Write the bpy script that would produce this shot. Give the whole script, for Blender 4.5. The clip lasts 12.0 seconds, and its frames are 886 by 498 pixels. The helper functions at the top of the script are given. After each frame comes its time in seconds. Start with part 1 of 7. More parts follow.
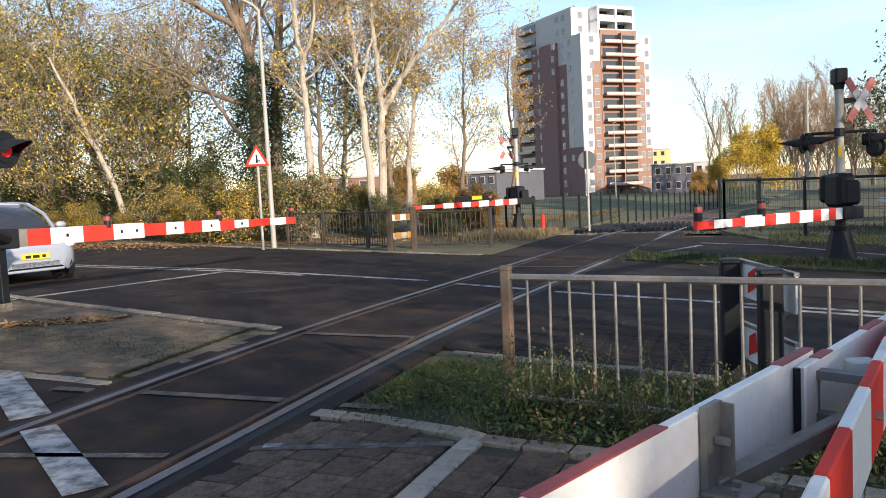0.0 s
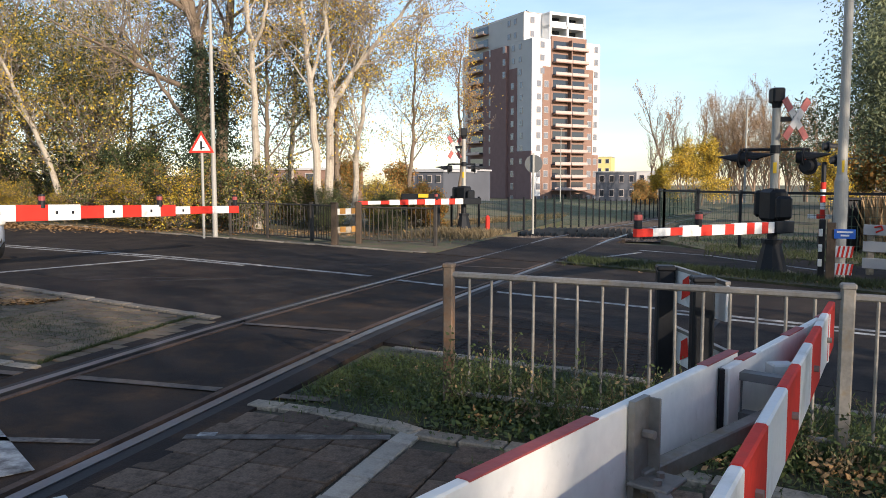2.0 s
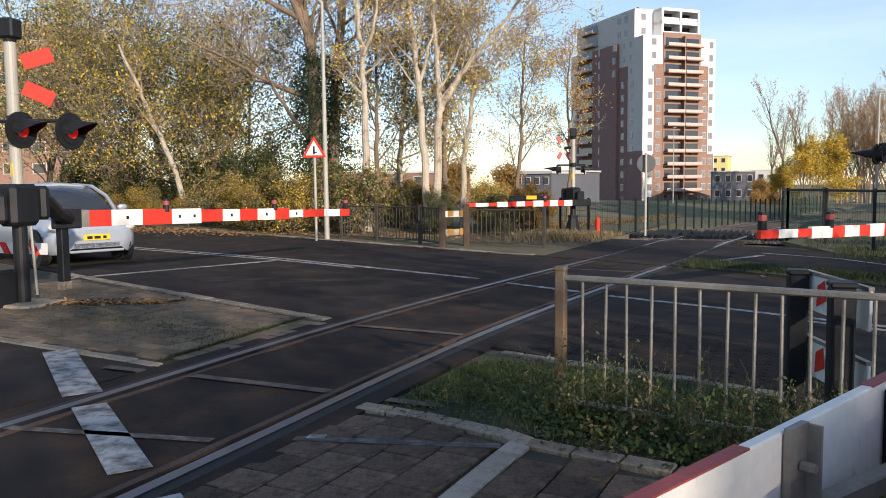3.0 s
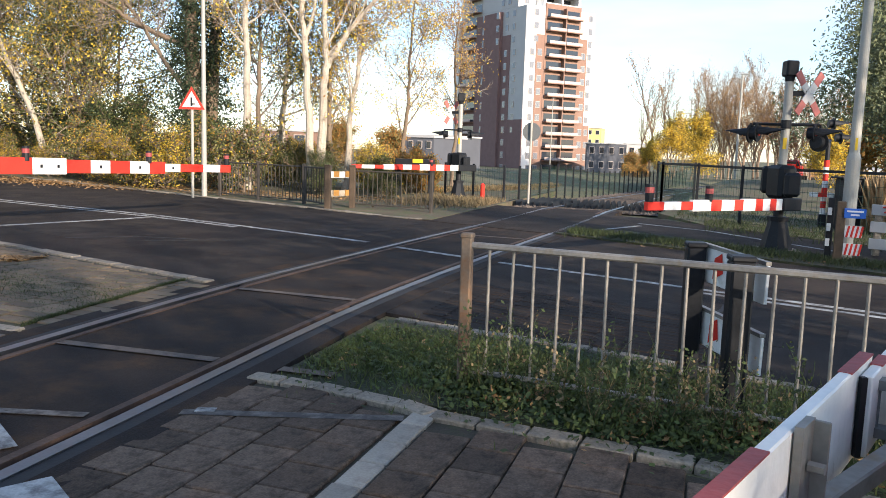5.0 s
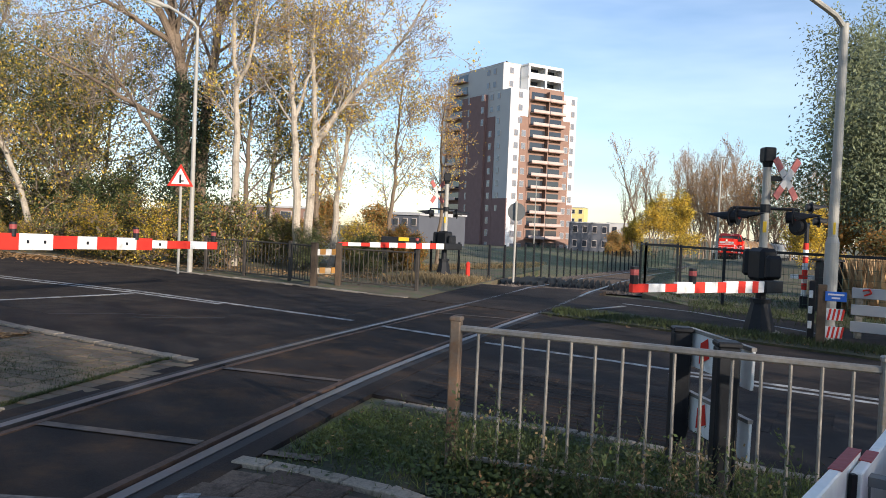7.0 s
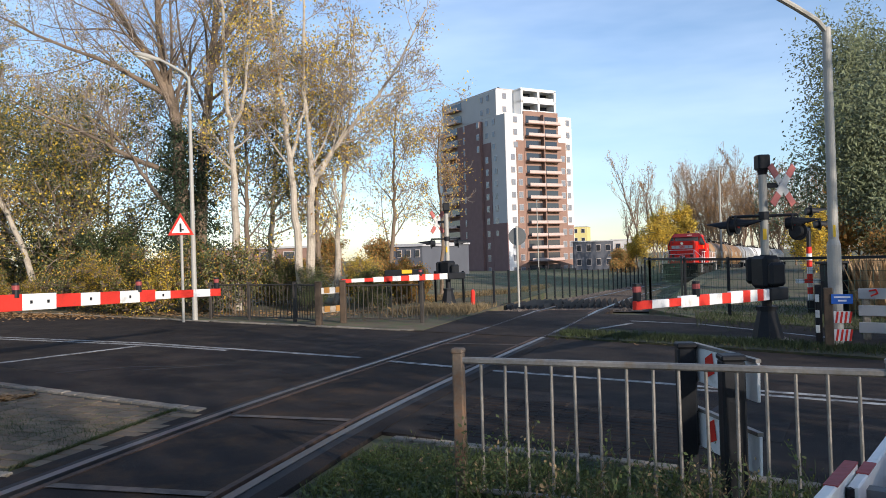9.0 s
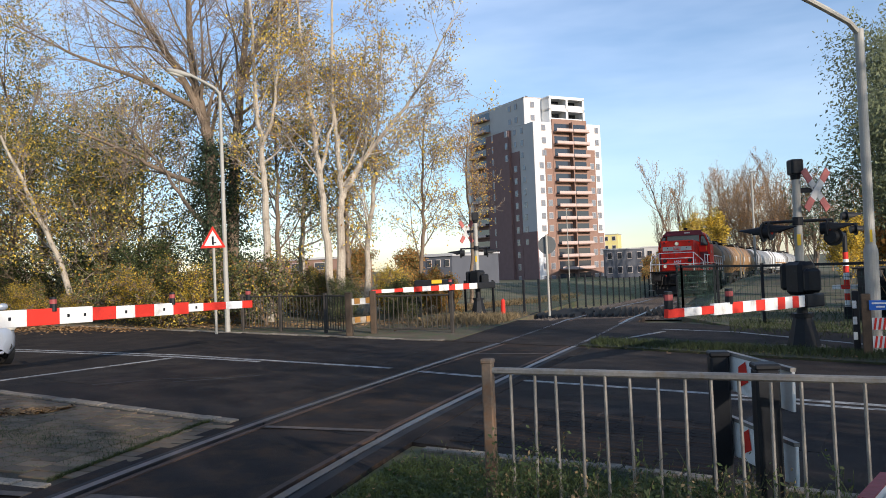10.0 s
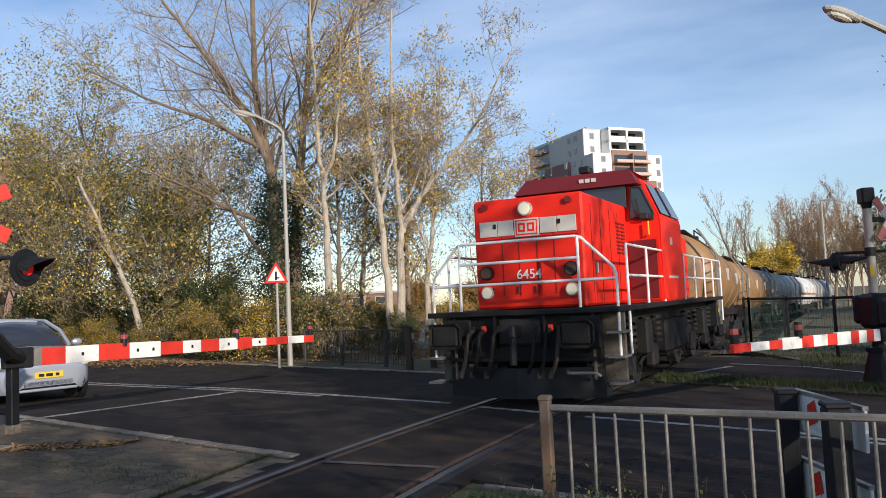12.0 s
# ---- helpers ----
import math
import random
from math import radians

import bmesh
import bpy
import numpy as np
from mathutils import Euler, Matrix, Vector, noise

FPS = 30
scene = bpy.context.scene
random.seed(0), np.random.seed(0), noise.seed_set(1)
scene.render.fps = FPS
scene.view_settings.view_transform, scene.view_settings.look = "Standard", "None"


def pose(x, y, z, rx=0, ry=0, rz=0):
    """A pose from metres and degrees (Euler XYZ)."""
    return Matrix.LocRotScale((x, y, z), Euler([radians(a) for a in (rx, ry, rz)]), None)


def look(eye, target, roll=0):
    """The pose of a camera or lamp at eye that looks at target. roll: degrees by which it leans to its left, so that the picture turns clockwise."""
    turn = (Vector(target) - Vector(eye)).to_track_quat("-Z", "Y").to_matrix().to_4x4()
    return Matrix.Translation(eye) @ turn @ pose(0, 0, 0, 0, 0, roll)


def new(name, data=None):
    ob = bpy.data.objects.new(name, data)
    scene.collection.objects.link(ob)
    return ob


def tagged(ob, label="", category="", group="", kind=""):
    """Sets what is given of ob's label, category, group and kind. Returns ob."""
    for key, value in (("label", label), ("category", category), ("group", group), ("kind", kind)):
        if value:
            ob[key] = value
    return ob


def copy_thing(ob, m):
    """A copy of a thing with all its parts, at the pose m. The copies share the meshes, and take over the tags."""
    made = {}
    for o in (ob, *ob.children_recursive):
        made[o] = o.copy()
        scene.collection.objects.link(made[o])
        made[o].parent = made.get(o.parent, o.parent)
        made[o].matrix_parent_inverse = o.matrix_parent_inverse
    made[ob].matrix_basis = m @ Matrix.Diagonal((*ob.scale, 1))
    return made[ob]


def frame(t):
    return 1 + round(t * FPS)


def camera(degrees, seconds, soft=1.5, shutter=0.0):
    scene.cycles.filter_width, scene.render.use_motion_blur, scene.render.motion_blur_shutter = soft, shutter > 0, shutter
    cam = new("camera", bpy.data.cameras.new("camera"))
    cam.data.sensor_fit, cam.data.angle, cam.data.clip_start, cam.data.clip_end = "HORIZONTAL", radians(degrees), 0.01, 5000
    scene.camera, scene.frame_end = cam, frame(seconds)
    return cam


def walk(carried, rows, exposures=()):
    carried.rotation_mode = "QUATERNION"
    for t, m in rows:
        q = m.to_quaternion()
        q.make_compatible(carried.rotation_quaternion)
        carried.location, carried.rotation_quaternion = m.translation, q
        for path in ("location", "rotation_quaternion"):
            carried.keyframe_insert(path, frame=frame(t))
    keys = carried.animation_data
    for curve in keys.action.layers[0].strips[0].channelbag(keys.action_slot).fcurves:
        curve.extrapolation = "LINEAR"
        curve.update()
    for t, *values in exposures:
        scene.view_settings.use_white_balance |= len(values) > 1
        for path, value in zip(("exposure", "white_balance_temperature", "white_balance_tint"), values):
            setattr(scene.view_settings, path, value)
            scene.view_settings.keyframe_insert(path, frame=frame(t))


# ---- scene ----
# camera: t, x, y, z, yaw, pitch, roll
cam = camera(59.09, 12.0, soft=0.9)
ROWS = [
    (0.0, 0.550, 0.239, 1.335, 23.018, -4.580, 2.831),
    (0.5, 0.587, 0.239, 1.332, 24.563, -4.886, 0.147),
    (1.0, 0.545, 0.205, 1.330, 22.176, -5.597, -0.405),
    (1.5, 0.540, 0.209, 1.331, 19.351, -5.555, -0.573),
    (2.0, 0.558, 0.202, 1.328, 19.122, -4.825, -0.007),
    (2.5, 0.564, 0.250, 1.323, 22.177, -4.429, 0.588),
    (3.0, 0.495, 0.318, 1.316, 26.953, -4.607, 0.603),
    (3.5, 0.383, 0.420, 1.308, 22.298, -6.386, 0.215),
    (3.7, 0.355, 0.460, 1.298, 20.174, -8.777, 0.217),
    (5.3, 0.288, 0.431, 1.313, 17.740, -5.724, -2.443),
    (5.5, 0.292, 0.422, 1.333, 17.260, -3.657, -2.981),
    (6.0, 0.294, 0.407, 1.338, 17.340, -2.556, -2.395),
    (6.5, 0.284, 0.399, 1.331, 17.328, -2.520, -2.550),
    (7.0, 0.274, 0.393, 1.344, 17.191, -1.580, -2.429),
    (7.2, 0.285, 0.406, 1.346, 17.406, -1.172, -2.068),
    (8.8, 0.321, 0.428, 1.388, 17.426, 0.539, 1.601),
    (9.0, 0.325, 0.407, 1.365, 17.493, 0.545, 1.695),
    (9.5, 0.339, 0.413, 1.370, 18.083, 0.637, 2.091),
    (10.0, 0.336, 0.405, 1.370, 19.685, 1.321, 2.339),
    (10.5, 0.338, 0.425, 1.365, 21.014, 1.988, 2.639),
    (11.0, 0.357, 0.406, 1.376, 22.121, 2.397, 2.858),
    (11.5, 0.368, 0.403, 1.382, 22.805, 2.952, 3.020),
    (12.0, 0.366, 0.399, 1.385, 24.117, 3.936, 2.630),
]
walk(cam, [(t, pose(x, y, z, 90 + pitch, roll, yaw)) for t, x, y, z, yaw, pitch, roll in ROWS],
     exposures=[(0.0, 0.57, 6450, 15), (0.5, 0.4, 6450, 15), (1.0, 0.34, 6450, 15), (2.0, 0.4, 6430, 15), (3.0, 0.26, 6400, 15), (3.5, 0.18, 6400, 15), (3.9, 0.22, 6400, 15), (5.3, 0.88, 6350, 14), (5.8, 0.5, 6300, 14), (7.2, 0.32, 6150, 14), (8.8, 0.2, 6000, 14), (10.0, 0.12, 6050, 14), (12.0, -0.03, 6150, 14)])

# ---- light ----
SUN_AZ, SUN_EL = 126.0, 17.0
world = bpy.data.worlds.new("sky")
scene.world = world
world.use_nodes = True
wn, wl = world.node_tree.nodes, world.node_tree.links
sky = wn.new("ShaderNodeTexSky")
sky.sky_type = "NISHITA"
sky.sun_disc = False
sky.sun_elevation, sky.sun_rotation = radians(SUN_EL), radians(SUN_AZ)
sky.air_density, sky.dust_density, sky.ozone_density = 1.0, 0.3, 2.5
# thin high cloud over the clear sky
wtc = wn.new("ShaderNodeTexCoord")
wmap = wn.new("ShaderNodeMapping")
wmap.inputs["Scale"].default_value = (1.0, 2.2, 5.0)
wno = wn.new("ShaderNodeTexNoise")
wno.inputs["Scale"].default_value = 1.6
wno.inputs["Detail"].default_value = 5
wno.inputs["Roughness"].default_value = 0.55
wra = wn.new("ShaderNodeValToRGB")
wra.color_ramp.elements[0].position, wra.color_ramp.elements[1].position = 0.42, 0.78
wra.color_ramp.elements[0].color, wra.color_ramp.elements[1].color = (0, 0, 0, 1), (0.3, 0.3, 0.3, 1)
wmi = wn.new("ShaderNodeMix")
wmi.data_type = "RGBA"
wmi.inputs["B"].default_value = (8.5, 9.2, 10.0, 1)
wl.new(wtc.outputs["Generated"], wmap.inputs["Vector"])
wl.new(wmap.outputs["Vector"], wno.inputs["Vector"])
wl.new(wno.outputs["Fac"], wra.inputs["Fac"])
wl.new(wra.outputs["Color"], wmi.inputs["Factor"])
wl.new(sky.outputs["Color"], wmi.inputs["A"])
wl.new(wmi.outputs["Result"], wn["Background"].inputs["Color"])
wn["Background"].inputs["Strength"].default_value = 0.15
lamp = bpy.data.lights.new("sun", "SUN")
lamp.energy, lamp.angle, lamp.color = 5.0, radians(0.6), (1.0, 0.87, 0.70)
sun = new("sun", lamp)
sa, se = radians(SUN_AZ), radians(SUN_EL)
sun.matrix_world = look((math.sin(sa) * math.cos(se) * 60, math.cos(sa) * math.cos(se) * 60, math.sin(se) * 60), (0, 0, 0))


# ---- materials ----
def mat(name, col, rough=0.6, metal=0.0, var=0.25, scale=3.0, bump=0.15, bscale=60.0, rnd=0.0, second=None, mix=(0.45, 0.65), alpha_spec=0.5, island=0.0, trans=0.0):
    """Base colour broken up at two scales, an optional second colour in blotches, and fine relief."""
    m = bpy.data.materials.new(name)
    m.use_nodes = True
    n, l = m.node_tree.nodes, m.node_tree.links
    b = n["Principled BSDF"]
    tc = n.new("ShaderNodeTexCoord")
    big, fine = n.new("ShaderNodeTexNoise"), n.new("ShaderNodeTexNoise")
    big.inputs["Scale"].default_value, fine.inputs["Scale"].default_value = scale, bscale
    big.inputs["Detail"].default_value = 5
    fine.inputs["Detail"].default_value = 3
    for k in (big, fine):
        l.new(tc.outputs["Object"], k.inputs["Vector"])
    ramp = n.new("ShaderNodeValToRGB")
    lo, hi = [c * (1 - var) for c in col], [min(1, c * (1 + var)) for c in col]
    ramp.color_ramp.elements[0].position, ramp.color_ramp.elements[1].position = 0.3, 0.7
    ramp.color_ramp.elements[0].color, ramp.color_ramp.elements[1].color = (*lo, 1), (*hi, 1)
    add = n.new("ShaderNodeMath")
    add.operation = "MULTIPLY_ADD"
    add.inputs[1].default_value, add.inputs[2].default_value = 0.45, 0.0
    l.new(fine.outputs["Fac"], add.inputs[0])
    sm = n.new("ShaderNodeMath")
    sm.operation = "MULTIPLY_ADD"
    sm.inputs[1].default_value = 0.6
    l.new(big.outputs["Fac"], sm.inputs[0])
    l.new(add.outputs[0], sm.inputs[2])
    l.new(sm.outputs[0], ramp.inputs["Fac"])
    out = ramp.outputs["Color"]
    if second:
        sp = n.new("ShaderNodeTexNoise")
        sp.inputs["Scale"].default_value, sp.inputs["Detail"].default_value = scale * 1.7, 8
        sp.inputs["Roughness"].default_value = 0.65
        l.new(tc.outputs["Object"], sp.inputs["Vector"])
        r2 = n.new("ShaderNodeValToRGB")
        r2.color_ramp.elements[0].position, r2.color_ramp.elements[1].position = mix
        l.new(sp.outputs["Fac"], r2.inputs["Fac"])
        mx = n.new("ShaderNodeMix")
        mx.data_type = "RGBA"
        mx.inputs["B"].default_value = (*second, 1)
        l.new(r2.outputs["Color"], mx.inputs["Factor"])
        l.new(out, mx.inputs["A"])
        out = mx.outputs["Result"]
    if rnd or island:
        src = n.new("ShaderNodeObjectInfo").outputs["Random"] if rnd else n.new("ShaderNodeNewGeometry").outputs["Random Per Island"]
        k = rnd or island
        mr = n.new("ShaderNodeMapRange")
        mr.inputs["To Min"].default_value, mr.inputs["To Max"].default_value = 1 - k, 1 + k
        l.new(src, mr.inputs["Value"])
        hv = n.new("ShaderNodeHueSaturation")
        l.new(mr.outputs["Result"], hv.inputs["Value"])
        l.new(out, hv.inputs["Color"])
        out = hv.outputs["Color"]
    l.new(out, b.inputs["Base Color"])
    b.inputs["Roughness"].default_value, b.inputs["Metallic"].default_value = rough, metal
    b.inputs["Specular IOR Level"].default_value = alpha_spec
    if bump:
        bp = n.new("ShaderNodeBump")
        bp.inputs["Strength"].default_value, bp.inputs["Distance"].default_value = bump, 0.01
        l.new(fine.outputs["Fac"], bp.inputs["Height"])
        l.new(bp.outputs["Normal"], b.inputs["Normal"])
    if trans:
        tr = n.new("ShaderNodeBsdfTranslucent")
        ms = n.new("ShaderNodeMixShader")
        ms.inputs[0].default_value = trans
        l.new(out, tr.inputs["Color"])
        l.new(b.outputs[0], ms.inputs[1])
        l.new(tr.outputs[0], ms.inputs[2])
        l.new(ms.outputs[0], n["Material Output"].inputs["Surface"])
    return m


def glow(name, col, power):
    m = bpy.data.materials.new(name)
    m.use_nodes = True
    b = m.node_tree.nodes["Principled BSDF"]
    b.inputs["Base Color"].default_value = (*col, 1)
    b.inputs["Emission Color"].default_value = (*col, 1)
    b.inputs["Emission Strength"].default_value = power
    return m


def glass(name, col, rough=0.05):
    m = bpy.data.materials.new(name)
    m.use_nodes = True
    b = m.node_tree.nodes["Principled BSDF"]
    b.inputs["Base Color"].default_value = (*col, 1)
    b.inputs["Roughness"].default_value = rough
    b.inputs["Specular IOR Level"].default_value = 0.8
    return m


ASPHALT = mat("asphalt", (0.030, 0.0245, 0.0215), 0.88, var=0.6, scale=0.9, bump=0.6, bscale=110, second=(0.058, 0.045, 0.035), mix=(0.47, 0.66), alpha_spec=0.15)
WORN = mat("worn_asphalt", (0.044, 0.036, 0.031), 0.88, var=0.5, scale=1.6, bump=0.6, bscale=120, second=(0.028, 0.024, 0.022), mix=(0.45, 0.62), alpha_spec=0.15)
ASPHALT_PANEL = mat("crossing_panel", (0.029, 0.0235, 0.0205), 0.88, var=0.5, scale=1.3, bump=0.5, bscale=110, second=(0.066, 0.041, 0.025), mix=(0.47, 0.66), alpha_spec=0.15)
PANEL_EDGE = mat("panel_edge", (0.13, 0.10, 0.078), 0.85, var=0.35, scale=6, bump=0.3, bscale=90, second=(0.06, 0.048, 0.04), mix=(0.45, 0.7))
FAINT = mat("worn_out_paint", (0.15, 0.135, 0.12), 0.8, var=0.3, scale=6, bump=0.2, bscale=90, second=(0.055, 0.048, 0.043), mix=(0.38, 0.55))
WHITE_TILE = mat("pale_tile", (0.36, 0.32, 0.26), 0.85, var=0.2, scale=6, bump=0.3, bscale=100, rnd=0.2, second=(0.2, 0.17, 0.14), mix=(0.5, 0.75))
LAWN = mat("lawn_soil", (0.028, 0.033, 0.013), 0.95, var=0.45, scale=3, bump=0.6, bscale=60, second=(0.07, 0.055, 0.03), mix=(0.5, 0.68))
GALV_DARK = mat("dull_steel", (0.06, 0.05, 0.04), 0.7, 0.2, var=0.3, scale=7, bump=0.1)
# grass green darkened to put the verge's shade into the colour
FAR_GRASS = mat("shaded_grass", (0.045, 0.06, 0.018), 0.75, var=0.3, scale=3, bump=0, island=0.45, trans=0.2)
TWIG_NEAR = mat("dark_twig", (0.27, 0.22, 0.175), 0.9, var=0.3, scale=3, bump=0)
CONCRETE = mat("concrete", (0.27, 0.225, 0.17), 0.88, var=0.4, scale=7, bump=0.5, bscale=70, second=(0.10, 0.09, 0.06), mix=(0.46, 0.68), rnd=0.22)
TILE = mat("paving_tile", (0.13, 0.092, 0.066), 0.88, var=0.5, scale=9, bump=0.6, bscale=90, rnd=0.34, second=(0.045, 0.034, 0.025), mix=(0.46, 0.7), alpha_spec=0.2)
BRICK = mat("clinker_brick", (0.17, 0.118, 0.072), 0.85, var=0.3, scale=5, bump=0.3, bscale=110, rnd=0.3, second=(0.10, 0.10, 0.055), mix=(0.52, 0.7))
BED = mat("mossy_joint_bed", (0.052, 0.043, 0.029), 0.95, var=0.4, scale=4, bump=0.5, bscale=70, second=(0.05, 0.056, 0.024), mix=(0.5, 0.65))
SOIL = mat("leafy_soil", (0.11, 0.085, 0.05), 0.95, var=0.45, scale=1.5, bump=0.6, bscale=40, second=(0.08, 0.10, 0.035), mix=(0.45, 0.62))
FIELD = mat("field", (0.10, 0.10, 0.045), 0.95, var=0.4, scale=0.3, bump=0.4, bscale=20, second=(0.16, 0.13, 0.07), mix=(0.45, 0.65))
ROADPAINT = mat("road_paint", (0.42, 0.42, 0.40), 0.75, var=0.25, scale=4, bump=0.2, bscale=90, second=(0.10, 0.095, 0.09), mix=(0.42, 0.62))
BALLAST = mat("ballast", (0.11, 0.09, 0.075), 0.95, var=0.5, scale=8, bump=0.9, bscale=35)
STEEL_RAIL = mat("rail_steel", (0.17, 0.17, 0.18), 0.38, 0.9, var=0.15, scale=5, bump=0.05)
RUST = mat("rusty_steel", (0.085, 0.052, 0.036), 0.8, 0.2, var=0.4, scale=10, bump=0.3)
RUBBER = mat("flangeway_rubber", (0.018, 0.017, 0.017), 0.75, var=0.3, scale=8)
GALV = mat("galvanised_steel", (0.27, 0.25, 0.22), 0.55, 0.5, var=0.25, scale=7, bump=0.1, second=(0.26, 0.19, 0.11), mix=(0.55, 0.75))
GALV_RUST = mat("rust_stained_post", (0.17, 0.13, 0.095), 0.7, 0.35, var=0.35, scale=5, bump=0.25, second=(0.22, 0.11, 0.05), mix=(0.45, 0.65))
FADED_RED = mat("faded_red", (0.42, 0.12, 0.10), 0.6, var=0.2, scale=5, bump=0)
FADED_WHITE = mat("faded_white", (0.50, 0.49, 0.46), 0.6, var=0.12, scale=5, bump=0)
SIGN_BACK = mat("sign_back", (0.16, 0.165, 0.16), 0.6, 0.2, var=0.15, scale=4, bump=0)
GREYPOLE = mat("grey_pole", (0.36, 0.345, 0.30), 0.6, 0.1, var=0.12, scale=3, bump=0.05, second=(0.36, 0.35, 0.30), mix=(0.55, 0.8))
BLACK = mat("black_paint", (0.011, 0.012, 0.014), 0.55, var=0.3, scale=5, bump=0.08, second=(0.04, 0.04, 0.04), mix=(0.62, 0.85), alpha_spec=0.3)
DARKWOOD = mat("weathered_post", (0.07, 0.048, 0.03), 0.85, var=0.4, scale=7, bump=0.4)
WHITE = mat("white_boom_paint", (0.78, 0.77, 0.73), 0.5, var=0.08, scale=3, bump=0.08, second=(0.44, 0.41, 0.33), mix=(0.54, 0.76))
BOARD = mat("weathered_white_board", (0.80, 0.78, 0.72), 0.5, var=0.08, scale=5, bump=0.15, bscale=40, second=(0.30, 0.26, 0.19), mix=(0.60, 0.80))
RED = mat("red_reflective", (0.62, 0.04, 0.025), 0.65, var=0.15, scale=4, bump=0.05, second=(0.42, 0.05, 0.035), mix=(0.58, 0.8), alpha_spec=0.2)
DARKRED = mat("dull_red_edge", (0.30, 0.055, 0.05), 0.6, var=0.25, scale=8)
GREENMESH = mat("green_mesh", (0.018, 0.045, 0.03), 0.55, var=0.2, scale=4)
GRASS = mat("grass", (0.078, 0.102, 0.025), 0.7, var=0.3, scale=3, bump=0, island=0.45, trans=0.25)
WEED = mat("weed_leaf", (0.06, 0.085, 0.022), 0.65, var=0.35, scale=4, bump=0, island=0.5, trans=0.25)
STRAW = mat("dry_stalk", (0.19, 0.14, 0.07), 0.8, var=0.3, scale=5, bump=0, island=0.4, trans=0.15)
REED = mat("dry_reed", (0.38, 0.25, 0.125), 0.8, var=0.3, scale=5, bump=0, island=0.45, trans=0.2)
BARK = mat("bark", (0.17, 0.125, 0.085), 0.9, var=0.4, scale=3, bump=0.6, bscale=25)
BIRCH = mat("pale_bark", (0.39, 0.335, 0.26), 0.85, var=0.3, scale=2.5, bump=0.4, bscale=25, second=(0.15, 0.115, 0.08), mix=(0.52, 0.72))
TWIG = mat("far_twig", (0.24, 0.17, 0.115), 0.9, var=0.3, scale=1, bump=0)
LEAF_GREEN = mat("green_leaf", (0.075, 0.09, 0.026), 0.6, var=0.3, scale=2, bump=0, island=0.55, trans=0.3)
LEAF_YELLOW = mat("yellow_leaf", (0.62, 0.43, 0.05), 0.6, var=0.3, scale=2, bump=0, island=0.45, trans=0.35)
LEAF_ORANGE = mat("orange_leaf", (0.34, 0.17, 0.04), 0.65, var=0.3, scale=2, bump=0, island=0.5, trans=0.3)
LEAF_OLIVE = mat("olive_leaf", (0.19, 0.175, 0.06), 0.65, var=0.35, scale=1.5, bump=0, island=0.55, trans=0.3)
IVY = mat("ivy_leaf", (0.020, 0.036, 0.012), 0.75, var=0.3, scale=3, bump=0, island=0.5)
WILLOW = mat("willow_leaf", (0.14, 0.16, 0.08), 0.6, var=0.3, scale=1.5, bump=0, island=0.5, trans=0.25)
FALLEN = mat("fallen_leaf", (0.26, 0.15, 0.06), 0.8, var=0.4, scale=3, bump=0, island=0.6)
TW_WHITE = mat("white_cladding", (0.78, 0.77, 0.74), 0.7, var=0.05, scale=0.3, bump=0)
# On the tower's side this grey stands for shade on white cladding.
TW_GREY = mat("plain_grey", (0.46, 0.45, 0.44), 0.7, var=0.06, scale=0.3, bump=0)
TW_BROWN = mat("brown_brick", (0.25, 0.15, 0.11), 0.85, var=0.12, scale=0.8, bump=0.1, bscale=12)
# the same brown brick, darkened to put the shade into its colour
TW_BROWN_SHADED = mat("brown_brick_shaded", (0.20, 0.12, 0.11), 0.85, var=0.12, scale=0.8, bump=0.1, bscale=12)
PANE = glass("window_glass", (0.03, 0.035, 0.045))
# far panes: their pale reflection is put into the base colour
PANE_FAR = glass("far_pane_reflection", (0.20, 0.205, 0.22), 0.15)
TW_BALCONY = mat("balcony_front", (0.50, 0.38, 0.33), 0.45, var=0.12, scale=0.5, bump=0)
TW_RAIL = mat("balcony_panel", (0.50, 0.43, 0.39), 0.4, var=0.1, scale=0.5, bump=0)
LOCO_RED = mat("locomotive_red", (0.78, 0.022, 0.007), 0.5, var=0.12, scale=1.5, bump=0.03, second=(0.56, 0.025, 0.012), mix=(0.55, 0.85), alpha_spec=0.3)
# Seam and trim red; on visor and cab front it stands for shade.
LOCO_DARKRED = mat("seam_and_shade_red", (0.15, 0.012, 0.014), 0.5, var=0.2, scale=1.5, bump=0.02)
LOCO_PANEL = mat("light_grey_panel", (0.55, 0.53, 0.47), 0.5, var=0.1, scale=4, bump=0.02)
LOCO_RAIL = mat("handrail_white", (0.80, 0.80, 0.78), 0.45, var=0.06, scale=4, bump=0)
GRIME = mat("tan_grime", (0.13, 0.11, 0.085), 0.8, var=0.4, scale=5, bump=0.2, second=(0.04, 0.035, 0.03), mix=(0.5, 0.72))
UNDER = mat("underframe_grime", (0.014, 0.013, 0.013), 0.7, var=0.5, scale=3, bump=0.2, second=(0.045, 0.035, 0.026), mix=(0.58, 0.8), alpha_spec=0.25)
TANK_BROWN = mat("tank_ochre", (0.30, 0.175, 0.075), 0.5, var=0.2, scale=0.8, bump=0.03, second=(0.14, 0.085, 0.045), mix=(0.46, 0.68))
TANK_GREY = mat("tank_grey", (0.30, 0.31, 0.31), 0.5, var=0.2, scale=0.8, bump=0.03, second=(0.17, 0.16, 0.15), mix=(0.5, 0.7))
